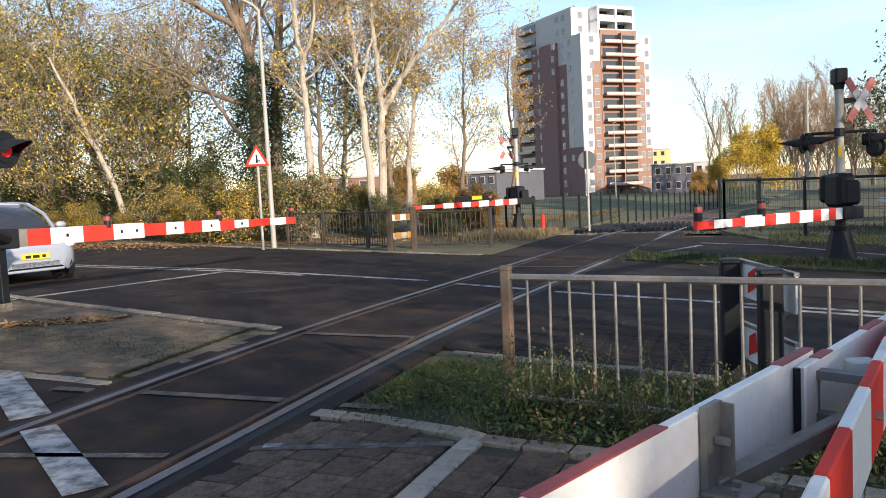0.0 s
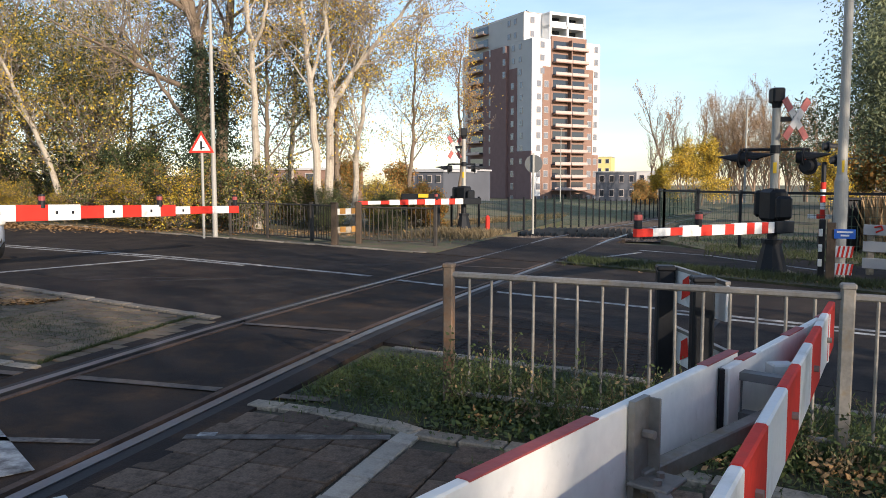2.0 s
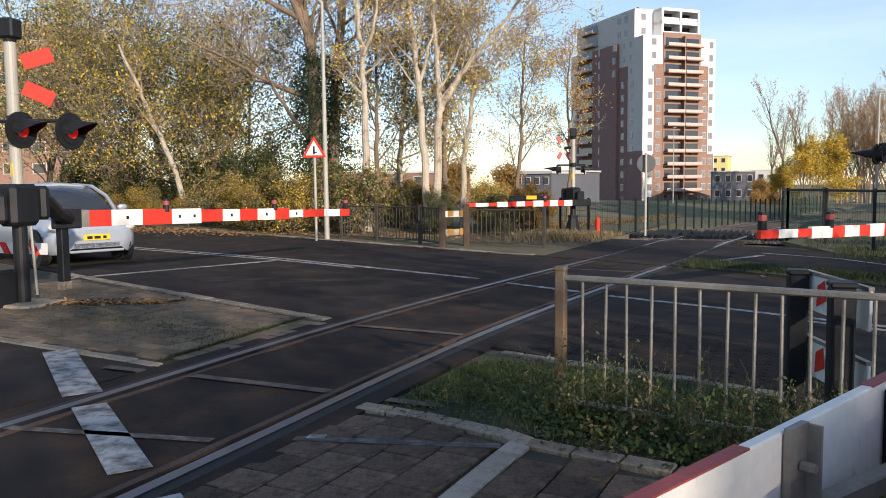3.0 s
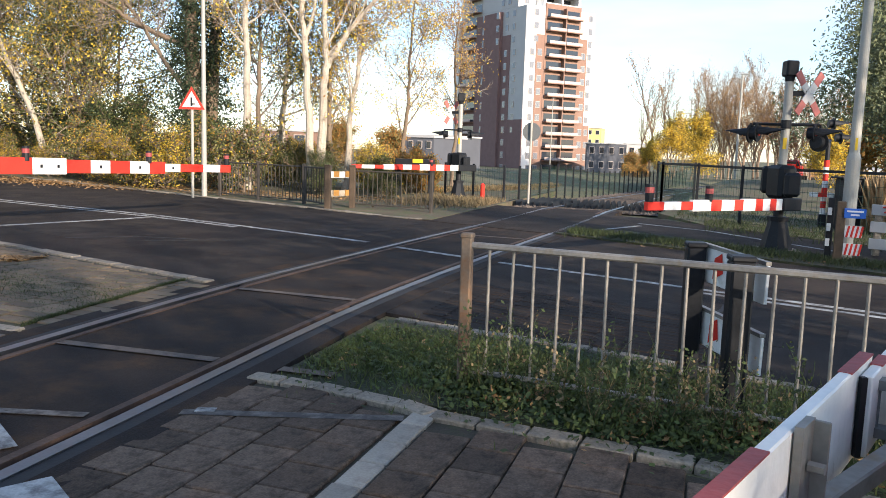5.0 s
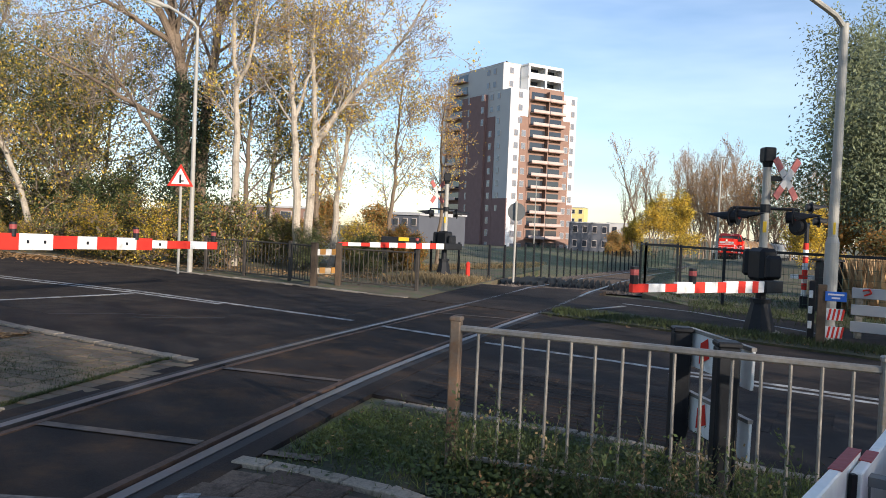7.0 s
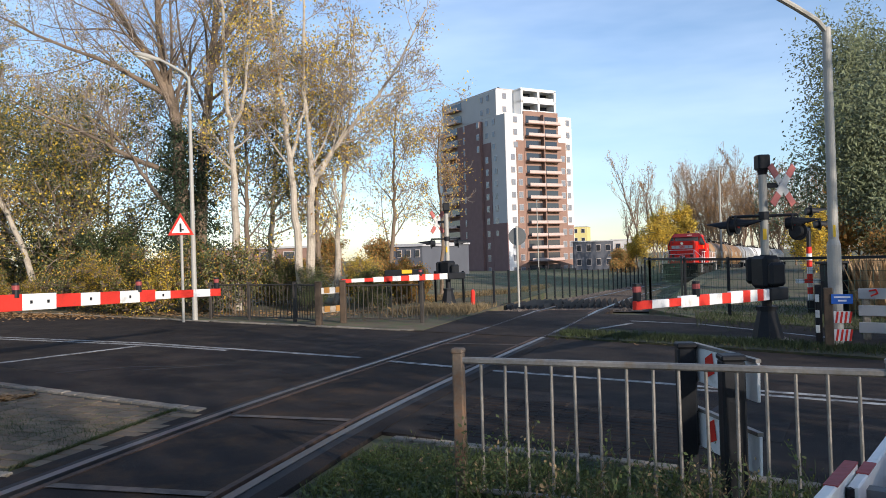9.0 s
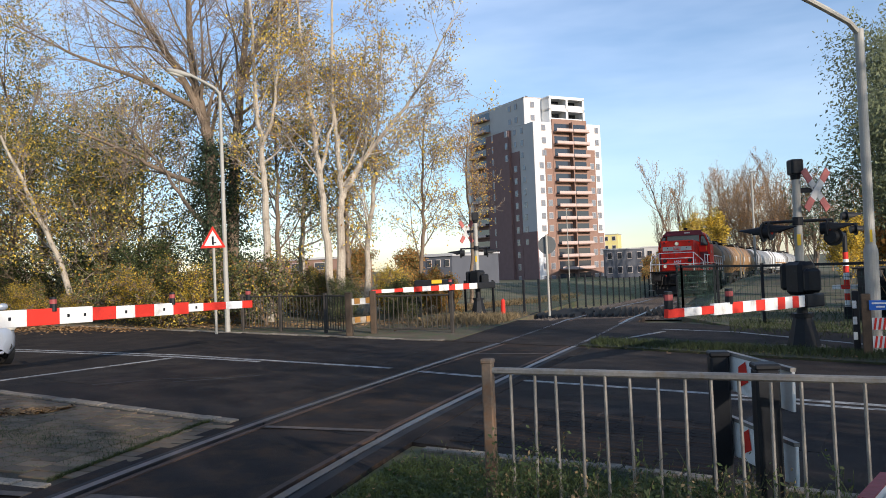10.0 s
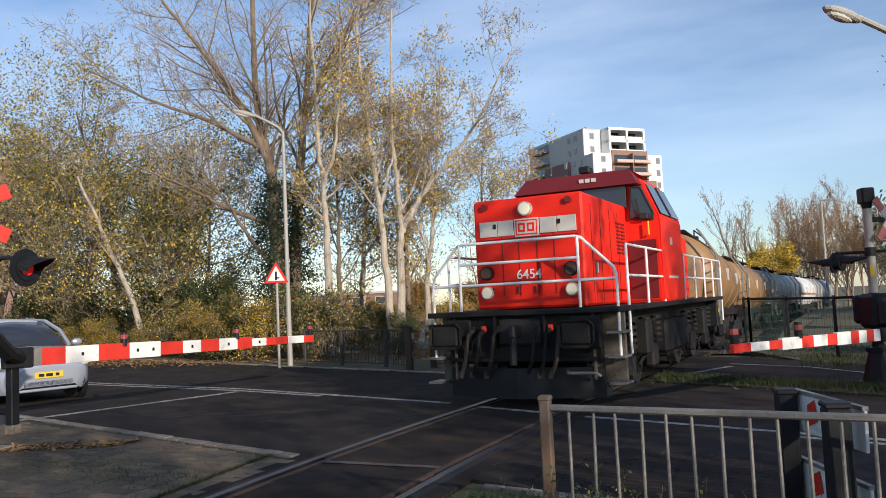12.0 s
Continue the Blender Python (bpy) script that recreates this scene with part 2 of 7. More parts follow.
TANK_WHITE = mat("tank_white", (0.68, 0.68, 0.66), 0.5, var=0.1, scale=0.8, bump=0.03, second=(0.45, 0.42, 0.38), mix=(0.55, 0.75))
CARPAINT = mat("silver_car_paint", (0.40, 0.44, 0.50), 0.3, 0.35, var=0.05, scale=2, bump=0)
YELLOW = mat("plate_yellow", (0.75, 0.48, 0.02), 0.5, var=0.05, scale=4, bump=0)
BLUE = mat("sign_blue", (0.02, 0.12, 0.50), 0.5, var=0.08, scale=4, bump=0)
LAMPGLASS = glass("lamp_glass", (0.62, 0.60, 0.52), 0.15)
REDLAMP = glow("red_signal_lamp", (0.75, 0.02, 0.015), 0.22)
HEADLAMP = glow("head_lamp", (1.0, 0.9, 0.65), 0.12)


# ---- building helpers ----
def thing(name, x, y, z, label, category, group="", kind="", rz=0.0):
    ob = new(name)
    ob.matrix_world = pose(x, y, z, 0, 0, rz)
    return tagged(ob, label, category, group, kind)


def part(name, bm, material, parent=None, label=""):
    me = bpy.data.meshes.new(name)
    bm.normal_update()
    bm.to_mesh(me)
    bm.free()
    me.materials.append(material)
    ob = new(name, me)
    if parent:
        ob.parent = parent
    if label:
        ob["label"] = label
    return ob


def shared(name, me, m, parent):
    ob = new(name, me)
    ob.parent = parent
    ob.matrix_basis = m
    return ob


def raw(name, verts, faces, material, parent=None, label=""):
    me = bpy.data.meshes.new(name)
    me.from_pydata(verts, [], faces)
    me.materials.append(material)
    ob = new(name, me)
    if parent:
        ob.parent = parent
    if label:
        ob["label"] = label
    if name in ("twig_work", "crown", "ivy", "foliage", "low_foliage", "stalk_tuft", "wire_mesh"):
        ob["kind"] = "stuff"
    return ob


def box(c, s, rz=0.0, bevel=0.0, bm=None, m=None):
    bm = bm or bmesh.new()
    t = pose(*c, 0, 0, rz) @ Matrix.Diagonal((*s, 1))
    if m:
        t = m @ t
    r = bmesh.ops.create_cube(bm, size=1, matrix=t)
    if bevel:
        es = list({e for v in r["verts"] for e in v.link_edges})
        bmesh.ops.bevel(bm, geom=es, offset=bevel, segments=1, affect="EDGES")
    return bm


def rod(p, q, r0, r1=None, seg=8, bm=None, caps=True):
    bm = bm or bmesh.new()
    p, q = Vector(p), Vector(q)
    d = q - p
    t = Matrix.Translation((p + q) / 2) @ d.to_track_quat("Z", "Y").to_matrix().to_4x4()
    bmesh.ops.create_cone(bm, cap_ends=caps, segments=seg, radius1=r0, radius2=r0 if r1 is None else r1, depth=d.length, matrix=t)
    return bm


def pipe(pts, r, seg=8, bm=None):
    bm = bm or bmesh.new()
    for a, b in zip(pts, pts[1:]):
        rod(a, b, r, r, seg, bm)
    for a in pts[1:-1]:
        bmesh.ops.create_uvsphere(bm, u_segments=seg, v_segments=5, radius=r, matrix=Matrix.Translation(a))
    return bm


def beam(p, q, w, h, bevel=0.0, bm=None, roll=0.0):
    """A square bar from p to q, w across and h high."""
    p, q = Vector(p), Vector(q)
    d = q - p
    rz = math.degrees(math.atan2(d.y, d.x))
    ry = -math.degrees(math.atan2(d.z, math.hypot(d.x, d.y)))
    m = pose(*((p + q) / 2), 0, ry, rz) @ pose(0, 0, 0, roll)
    return box((0, 0, 0), (d.length, w, h), 0, bevel, bm, m)


def plate(outline, z0, z1, bm=None):
    """An upright prism over a plan outline."""
    bm = bm or bmesh.new()
    vs = [bm.verts.new((x, y, z0)) for x, y in outline]
    f = bm.faces.new(vs)
    f.normal_update()
    if f.normal.z > 0:
        f.normal_flip()
    r = bmesh.ops.extrude_face_region(bm, geom=[f])
    bmesh.ops.translate(bm, verts=[v for v in r["geom"] if isinstance(v, bmesh.types.BMVert)], vec=(0, 0, z1 - z0))
    bmesh.ops.recalc_face_normals(bm, faces=bm.faces)
    return bm

# ---- ground, road, paths ----
WAY = [(3.5, -32), (0.2, -20), (-1.7, -10), (-2.7, -2), (-2.92, 3), (-3.03, 6.5), (-2.86, 10.5), (-2.58, 15), (-2.44, 20), (-2.38, 29), (-1.95, 38), (-1.2, 47),
       (0.0, 57), (1.8, 70), (4.6, 87), (9.4, 110), (19.5, 137), (44, 168), (80, 198), (120, 222)]


def spline(way, step=24):
    out = []
    w = [Vector(p) for p in way]
    w = [2 * w[0] - w[1]] + w + [2 * w[-1] - w[-2]]
    for a, b, c, d in zip(w, w[1:], w[2:], w[3:]):
        for i in range(step):
            u = i / step
            out.append(0.5 * (2 * b + (c - a) * u + (2 * a - 5 * b + 4 * c - d) * u * u + (3 * b - a - 3 * c + d) * u ** 3))
    return out


LINE = spline(WAY)
RUN = [0.0]
for p0, p1 in zip(LINE, LINE[1:]):
    RUN.append(RUN[-1] + (p1 - p0).length)
LX, LY = [p.x for p in LINE], [p.y for p in LINE]


def on_track(s):
    return Vector((float(np.interp(s, RUN, LX)), float(np.interp(s, RUN, LY))))


def run_at(y):
    return float(np.interp(y, LY, RUN))


def dip(y):
    """How far the track lies below the crossing."""
    return float(np.interp(y, [18.6, 33, 55, 62, 75, 86, 101, 130, 200], [0, 0.4, 0.82, 0.93, 1.12, 1.32, 1.6, 2.1, 2.8]))


def ribbon(s0, s1, step, side0, side1, z0, z1, bm=None):
    """A strip along the track between two offsets from its middle, with sides."""
    bm = bm or bmesh.new()
    prev = None
    n = max(1, int((s1 - s0) / step))
    for i in range(n + 1):
        s = s0 + (s1 - s0) * i / n
        p, d = on_track(s), on_track(s + 0.3) - on_track(s - 0.3)
        d.normalize()
        r = Vector((d.y, -d.x))
        row = [bm.verts.new((*(p + r * k), z - dip(p.y))) for k, z in ((side0, z0), (side0, z1), (side1, z1), (side1, z0))]
        if prev:
            for k in range(3):
                bm.faces.new((prev[k], prev[k + 1], row[k + 1], row[k]))
        prev = row
    bmesh.ops.recalc_face_normals(bm, faces=bm.faces)
    return bm


def lowland(y):
    """How far the ground left of the track falls beyond the crossing."""
    return float(np.interp(y, [27, 36, 55, 66, 95], [0, 0.36, 0.6, 0.6, 0]))


def fall(y):
    """How far the whole land lies below the crossing, far off."""
    return float(np.interp(y, [58, 110, 180], [0, 1.7, 2.8]))


def ground_sheet():
    """One sheet to the horizon, with the shallow bed of the track let into it."""
    bm = bmesh.new()
    prev = None
    for y in (-400, -60, 0, 15.5, 16.6) + tuple(range(18, 134, 4)) + (150, 165, 180, 240, 400, 1500):
        c = float(np.interp(y, LY, LX))
        g = -0.03 - fall(y)
        low = min(g, -0.03 - (dip(y) + 0.05 if 15.6 < y < 240 else 0.0))
        row = [bm.verts.new((x, y, z)) for x, z in ((-900, g), (c - 13.5, g), (c - 8.5, g - lowland(y)), (c - 2.9, g - lowland(y)), (c - 1.95, low), (c + 1.95, low), (c + 2.35, g), (900, g))]
        if prev:
            for k in range(7):
                bm.faces.new((prev[k], prev[k + 1], row[k + 1], row[k]))
        prev = row
    return bm


ground = tagged(part("ground", ground_sheet(), FIELD), "flat autumn ground with grass and leaf litter", "ground", kind="structure")

RDX = -0.305                           # the road's run: y falls by this per metre of x


def road_y(x, k):
    """k: 0 near edge, 1 centre line, 2 far edge."""
    return (5.55, 8.85, 12.9)[k] + (-0.292, -0.312, -0.385)[k] * x if k != 2 else 12.25 - 0.375 * x


def road_strip(x0, x1, k0, k1, off0=0.0, off1=0.0, z0=-0.1, z1=0.0):
    return plate([(x0, road_y(x0, k0) + off0), (x1, road_y(x1, k0) + off0), (x1, road_y(x1, k1) + off1), (x0, road_y(x0, k1) + off1)], z0, z1)


road = tagged(part("road", road_strip(-70, 40, 0, 2, 0, 0, -0.2, 0.0), ASPHALT), "dark worn asphalt road across the track", "road", kind="structure")
verge_far = tagged(part("ground_verge", plate([(-70, road_y(-70, 2) + 0.12), (-4.4, road_y(-4.4, 2) + 0.12), (-4.4, 27), (-10.5, 29), (-17, 34), (-70, 60)], -0.2, 0.02), SOIL), "leaf-strewn soil below the trees", "ground", kind="structure")
path_far = tagged(part("pavement_far", plate([(-12.2, road_y(-12.2, 2) + 0.0), (3.6, road_y(3.6, 2)), (3.8, 13.2), (-0.4, 17.2), (-4.6, 19.0), (-7.0, 17.4), (-12.2, 18.2)], -0.2, 0.012), ASPHALT), "asphalt footpath over the crossing", "path", kind="structure")


def kerb_row(pts, w, h, z, name, material, parent, gap=0.012, stone=0.5):
    for (xa, ya), (xb, yb) in zip(pts, pts[1:]):
        d = Vector((xb - xa, yb - ya))
        n = max(1, round(d.length / stone))
        L = d.length / n
        me = None
        for i in range(n):
            c = Vector((xa, ya)) + d * ((i + 0.5) / n)
            m = pose(c.x, c.y, z + random.uniform(-0.004, 0.004), random.uniform(-1, 1), random.uniform(-1, 1), math.degrees(math.atan2(d.y, d.x)) + random.uniform(-1.2, 1.2))
            if me is None:
                bm = box((0, 0, 0), (L - gap, w, h), 0, 0.007)
                me = bpy.data.meshes.new(name)
                bm.to_mesh(me)
                bm.free()
                me.materials.append(material)
            shared(name, me, m, parent)


kerb = thing("kerb", 0, 0, 0, "worn pale concrete kerb stones between paving and grass", "kerb", kind="structure")
kerb_row([(-2.05, 4.19), (-1.62, 4.17), (-1.1, 4.08), (-0.9, 3.99), (0.35, 3.86), (1.5, 3.6), (2.6, 3.2)], 0.115, 0.16, -0.066, "kerb_stone", CONCRETE, kerb, stone=0.26)
kerb_row([(-1.86, 5.93), (-0.35, 5.66), (3.5, 4.54)], 0.09, 0.16, -0.068, "kerb_stone", CONCRETE, kerb, stone=0.2)
kerb_row([(-10.5, road_y(-10.5, 0) - 0.05), (-4.05, road_y(-4.05, 0) - 0.05)], 0.12, 0.16, -0.07, "kerb_stone", CONCRETE, kerb, stone=0.25)
kerb_row([(-20, road_y(-20, 2) + 0.06), (-4.6, road_y(-4.6, 2) + 0.06)], 0.12, 0.16, -0.055, "kerb_stone", CONCRETE, kerb, stone=1.0)
kerb_row([(-7.6, 4.75), (-5.2, 4.58), (-4.05, 4.5)], 0.11, 0.16, -0.075, "kerb_stone", CONCRETE, kerb, stone=0.26)

# near pavement: a bed, with tiles proud of it
pave_bed = tagged(part("pavement", plate([(-2.02, -8), (8, -8), (8, 2.0), (1.5, 3.55), (-0.9, 3.94), (-1.6, 4.12), (-2.02, 4.13)], -0.2, -0.012), BED), "grey-brown paving tiles with mossy joints", "pavement", kind="structure")
left_bed = tagged(part("pavement_left", plate([(-4.02, 4.52), (-4.02, road_y(-4.02, 0) - 0.1), (-16, road_y(-16, 0) - 0.1), (-16, 5.2), (-5.2, 4.6)], -0.2, -0.012), BED), "mossy brown clinker paving beside the track", "pavement", kind="structure")
left_path = tagged(part("path_left", plate([(-4.02, -8), (-4.02, 4.46), (-5.2, 4.53), (-16, 5.1), (-16, -8)], -0.2, -0.004), ASPHALT), "dark asphalt footpath beside the track", "path", kind="structure")

# grass verges
lawn = tagged(part("ground_lawn", plate([(-1.98, 4.27), (-1.05, 4.16), (0.35, 3.94), (2.6, 3.3), (6, 2.2), (6, 3.75), (-0.35, 5.6), (-1.84, 5.87)], -0.2, -0.006), LAWN), "strip of grass and weeds below a railing", "grass", kind="structure")
island = tagged(part("ground_island", plate([(-1.9, 13.0), (-0.2, 12.1), (2.9, 10.4), (5.5, 9.3), (5.5, 10.6), (2.4, 11.9), (0.9, 13.0), (-0.9, 14.1), (-1.5, 13.9)], -0.2, 0.03), LAWN), "grass verge between the road and the path", "grass", kind="structure")
right_lawn = tagged(part("ground_right", plate([(-0.6, 19.0), (0.4, 16.4), (3.8, 13.4), (30, 5), (60, 60), (4.2, 60), (3.0, 53), (1.9, 44), (1.1, 35), (0.4, 26)], -0.2, 0.02), SOIL), "rough grass beside the track", "grass", kind="structure")

# road marks, 4 mm proud
marks = thing("road_markings", 0, 0, 0, "worn white painted lines on the crossing", "road marking", kind="structure")


def line(name, pts, w, z=0.004, material=ROADPAINT):
    bm = bmesh.new()
    for (xa, ya), (xb, yb) in zip(pts, pts[1:]):
        d = Vector((xb - xa, yb - ya)).normalized()
        r = Vector((-d.y, d.x)) * w / 2
        vs = [bm.verts.new((x, y, zz)) for zz in (z - 0.003, z) for x, y in ((xa - r.x, ya - r.y), (xb - r.x, yb - r.y), (xb + r.x, yb + r.y), (xa + r.x, ya + r.y))]
        bm.faces.new(vs[4:])
        for i in range(4):
            bm.faces.new((vs[i], vs[(i + 1) % 4], vs[4 + (i + 1) % 4], vs[4 + i]))
    return part(name, bm, material, marks)


line("edge_line", [(-14.1, 12.98), (-8.81, 11.9), (-5.92, 10.98), (-4.05, 10.36)], 0.10)
line("edge_line", [(-14.1, 12.72), (-8.81, 11.68), (-6.6, 11.02)], 0.09)
line("edge_line", [(-3.5, 10.03), (-2.35, 9.55)], 0.10, 0.008)
line("edge_line", [(-1.95, 9.38), (-0.41, 8.86), (0.2, 8.63), (3.2, 7.6)], 0.09)
line("edge_line", [(0.2, 8.42), (3.2, 7.38)], 0.08)
line("lane_line", [(-9.75, 8.1), (-8.62, 11.5)], 0.13)
line("stop_line", [(-10.4, 8.55), (-9.3, 8.2)], 0.16)
line("path_stripe", [(-5.17, 4.5), (-3.82, 3.66)], 0.24, 0.010)
line("path_stripe", [(-3.56, 3.5), (-2.43, 2.82)], 0.20, 0.008)
line("path_stripe", [(-2.05, 2.62), (-1.2, 2.1)], 0.20, 0.016)
line("path_line", [(-3.6, 3.0), (-2.4, 3.32)], 0.06, 0.008, FAINT)
line("path_line", [(-2.02, 3.52), (-1.0, 3.86)], 0.07, 0.012, FAINT)
line("path_line", [(-1.97, 3.57), (-1.88, 3.60)], 0.06, 0.015)
line("path_edge", [(-0.8, 15.9), (0.5, 15.15), (2.3, 12.9)], 0.08, 0.016)
line("path_edge", [(-1.4, 13.95), (-0.75, 15.4)], 0.10, 0.016)
line("path_edge", [(-8.0, 16.2), (-4.5, 15.0)], 0.06, 0.016)
# tar seams in the asphalt
for seam in ([(-7.6, 8.6), (-6.9, 9.2), (-6.1, 9.35)], [(-6.6, 8.9), (-5.6, 9.6)], [(0.2, 6.4), (0.55, 7.6), (0.7, 8.7)]):
    line("tar_seam", seam, 0.05, 0.003, RUBBER)

# repair patches in the asphalt, a little proud
patches = thing("road_patches", 0, 0, 0, "older grey repair patches in the asphalt", "road patch", kind="structure")
for pts in ([(-9.6, 9.2), (-7.2, 8.5), (-6.9, 9.5), (-9.2, 10.3)], [(-1.9, 7.2), (0.9, 6.3), (1.1, 7.3), (-1.8, 8.3)], [(-7.6, 11.6), (-4.4, 10.7), (-4.4, 13.4), (-7.2, 14.2)], [(1.2, 5.8), (3.6, 5.1), (3.9, 6.5), (1.5, 7.3)]):
    part("patch", plate(pts, -0.02, 0.0026), WORN, patches)

# ---- track ----
S0, SA, SB, S1 = run_at(-25), run_at(1.5), run_at(19.4), run_at(190)
railway = thing("railway_track", 0, 0, 0, "single railway track set in asphalt panels, then in ballast", "railway track", kind="structure")
for sgn in (-1, 1):
    bm = ribbon(S0, S1, 0.8, sgn * 0.72 + 0.036, sgn * 0.72 - 0.036, -0.16, 0.012)
    part("rail", bm, STEEL_RAIL, railway, "polished steel rail")
    part("flangeway", ribbon(S0, run_at(19.4), 0.8, sgn * 0.655 + 0.03, sgn * 0.655 - 0.03, -0.2, -0.03), RUBBER, railway)
    part("rubber_edge", ribbon(S0, run_at(19.4), 0.8, sgn * 0.795 + 0.04, sgn * 0.795 - 0.04, -0.2, 0.004), RUBBER, railway)
    part("gauge_strip", ribbon(S0, run_at(19.4), 0.8, sgn * 0.60 + 0.025, sgn * 0.60 - 0.025, -0.2, 0.006), RUST, railway, "rusty steel edge of the crossing panel")
    part("outer_panel", ribbon(run_at(-8), run_at(19.4), 0.8, sgn * 0.915 + 0.08, sgn * 0.915 - 0.08, -0.2, 0.005), ASPHALT_PANEL, railway)
for i, (ya, yb) in enumerate(((-8.0, 1.9), (1.92, 4.33), (4.40, 6.46), (6.50, 9.8), (9.82, 12.0), (12.02, 14.2), (14.22, 16.9), (16.92, 19.4))):
    part("crossing_panel", ribbon(run_at(ya), run_at(yb), 0.6, -0.57, 0.57, -0.2, random.uniform(-0.002, 0.003)), ASPHALT_PANEL, railway, "dark crossing panel with a concrete edge")
for y in (4.365, 6.48, 12.01, 14.21, 16.91, 19.4):
    part("panel_joint", ribbon(run_at(y - 0.045), run_at(y + 0.045), 0.1, -0.565, 0.565, -0.2, 0.007), PANEL_EDGE, railway)
for side in (-1.18, 1.18):
    for y in (4.33,):
        part("panel_joint", ribbon(run_at(y - 0.045), run_at(y + 0.045), 0.1, side - 0.17, side + 0.17, -0.2, 0.009), PANEL_EDGE, railway)
part("ballast_bed", ribbon(run_at(19.42), S1, 1.0, -1.9, 1.9, -0.25, -0.05), BALLAST, railway, "brown stone ballast")
sl = box((0, 0, 0), (2.4, 0.24, 0.14), 0, 0.02)
sleeper = bpy.data.meshes.new("sleeper")
sl.to_mesh(sleeper)
sl.free()
sleeper.materials.append(DARKWOOD)
s = run_at(19.7)
while s < run_at(95):
    p, d = on_track(s), on_track(s + 0.3) - on_track(s - 0.3)
    shared("sleeper", sleeper, pose(p.x, p.y, -0.085 - dip(p.y), 0, 0, math.degrees(math.atan2(d.y, d.x)) - 90), railway)
    s += 0.62
# loose stones on the bed
vs, fs = [], []
for i in range(5200):
    s = run_at(19.5) + 45 * random.random() ** 1.6
    p, d = on_track(s), (on_track(s + 0.3) - on_track(s)).normalized()
    k = random.uniform(-1.75, 1.75)
    c = Vector((*(p + Vector((d.y, -d.x)) * k), -0.035 - dip(p.y) + random.uniform(-0.01, 0.02)))
    r = random.uniform(0.015, 0.045)
    b0 = len(vs)
    a0 = random.random() * 6
    vs += [tuple(c + Vector((math.cos(a0 + a) * r, math.sin(a0 + a) * r, random.uniform(-0.02, 0)))) for a in (0, 2.1, 4.2)] + [tuple(c + Vector((0, 0, r * 0.8)))]
    fs += [(b0, b0 + 1, b0 + 3), (b0 + 1, b0 + 2, b0 + 3), (b0 + 2, b0, b0 + 3)]
stones = tagged(raw("ballast_stones", vs, fs, BALLAST), "loose brown ballast stones between the rails", "gravel", kind="stuff")

# black ribbed strips laid across the track against trespass
mats = thing("trespass_guard", 0, 0, 0, "rows of black pointed ribs laid across the track", "track guard")
tri = bmesh.new()
corners = [tri.verts.new(c) for c in ((-0.05, -0.45, 0), (0.05, -0.45, 0), (0, -0.45, 0.15), (-0.05, 0.45, 0), (0.05, 0.45, 0), (0, 0.45, 0.15))]
for f in ((0, 2, 1), (3, 4, 5), (0, 3, 5, 2), (1, 2, 5, 4), (0, 1, 4, 3)):
    tri.faces.new([corners[i] for i in f])
rib = bpy.data.meshes.new("rib")
tri.to_mesh(rib)
tri.free()
rib.materials.append(BLACK)
for y in (21.0, 22.6, 24.2):
    for k in range(26):
        x = -2.05 + k * 0.165
        if abs(abs(x) - 0.72) > 0.09:
            c, d = on_track(run_at(y)), (on_track(run_at(y) + 0.3) - on_track(run_at(y))).normalized()
            q = c + Vector((d.y, -d.x)) * x
            shared("rib", rib, pose(q.x, q.y, -0.04 - dip(y), 0, 0, math.degrees(math.atan2(d.y, d.x)) - 90), mats)


# ---- railings ----
def railing(name, pts, h, gap, label, group, post_r=0.03, rust=False, thick=0.017, bottom=0.1, steel=None):
    """Posts, a top rail, a bottom rail and upright bars along a line."""
    x0, y0 = pts[0]
    steel = steel or GALV
    ob = thing(name, x0, y0, 0, label, "railing", group)
    for (xa, ya), (xb, yb) in zip(pts, pts[1:]):
        a, b = Vector((xa - x0, ya - y0, 0)), Vector((xb - x0, yb - y0, 0))
        up = Vector((0, 0, 1))
        d = b - a
        part("top_rail", beam(a + up * (h - 0.02), b + up * (h - 0.02), 0.038, 0.034, 0.008), steel, ob)
        part("bottom_rail", beam(a + up * bottom, b + up * bottom, 0.03, 0.026, 0.006), steel, ob)
        n = max(1, round(d.length / gap))
        me = None
        for i in range(1, n):
            p = a + d * (i / n)
            if me is None:
                bm = rod((0, 0, bottom), (0, 0, h - 0.03), thick / 2, None, 8)
                me = bpy.data.meshes.new("bar")
                bm.to_mesh(me)
                bm.free()
                me.materials.append(steel)
            shared("bar", me, pose(p.x, p.y, 0, random.uniform(-0.7, 0.7), random.uniform(-0.7, 0.7), 0), ob)
    for i, (x, y) in enumerate(pts):
        bm = box((x - x0, y - y0, (h + 0.03) / 2 - 0.15), (post_r * 2, post_r * 2, h + 0.33), 0, 0.008)
        box((x - x0, y - y0, h + 0.03), (post_r * 2.3, post_r * 2.3, 0.03), 0, 0.008, bm)
        part("post", bm, GALV_RUST if rust and i == 0 else steel, ob, "rust-stained square post" if rust and i == 0 else "")
    return ob


railing("railing", [(-0.895, 4.50), (1.16, 4.24), (3.2, 3.98)], 0.818, 0.128, "galvanised steel railing with upright bars, rust-stained end post", "railings at the crossing", post_r=0.03, rust=True)
railing("railing", [(-10.75, 16.75), (-9.45, 16.35), (-8.0, 15.85), (-7.02, 15.15)], 0.86, 0.115, "long grey steel railing along the far footpath", "railings at the crossing", post_r=0.035, thick=0.018, steel=GALV_DARK)
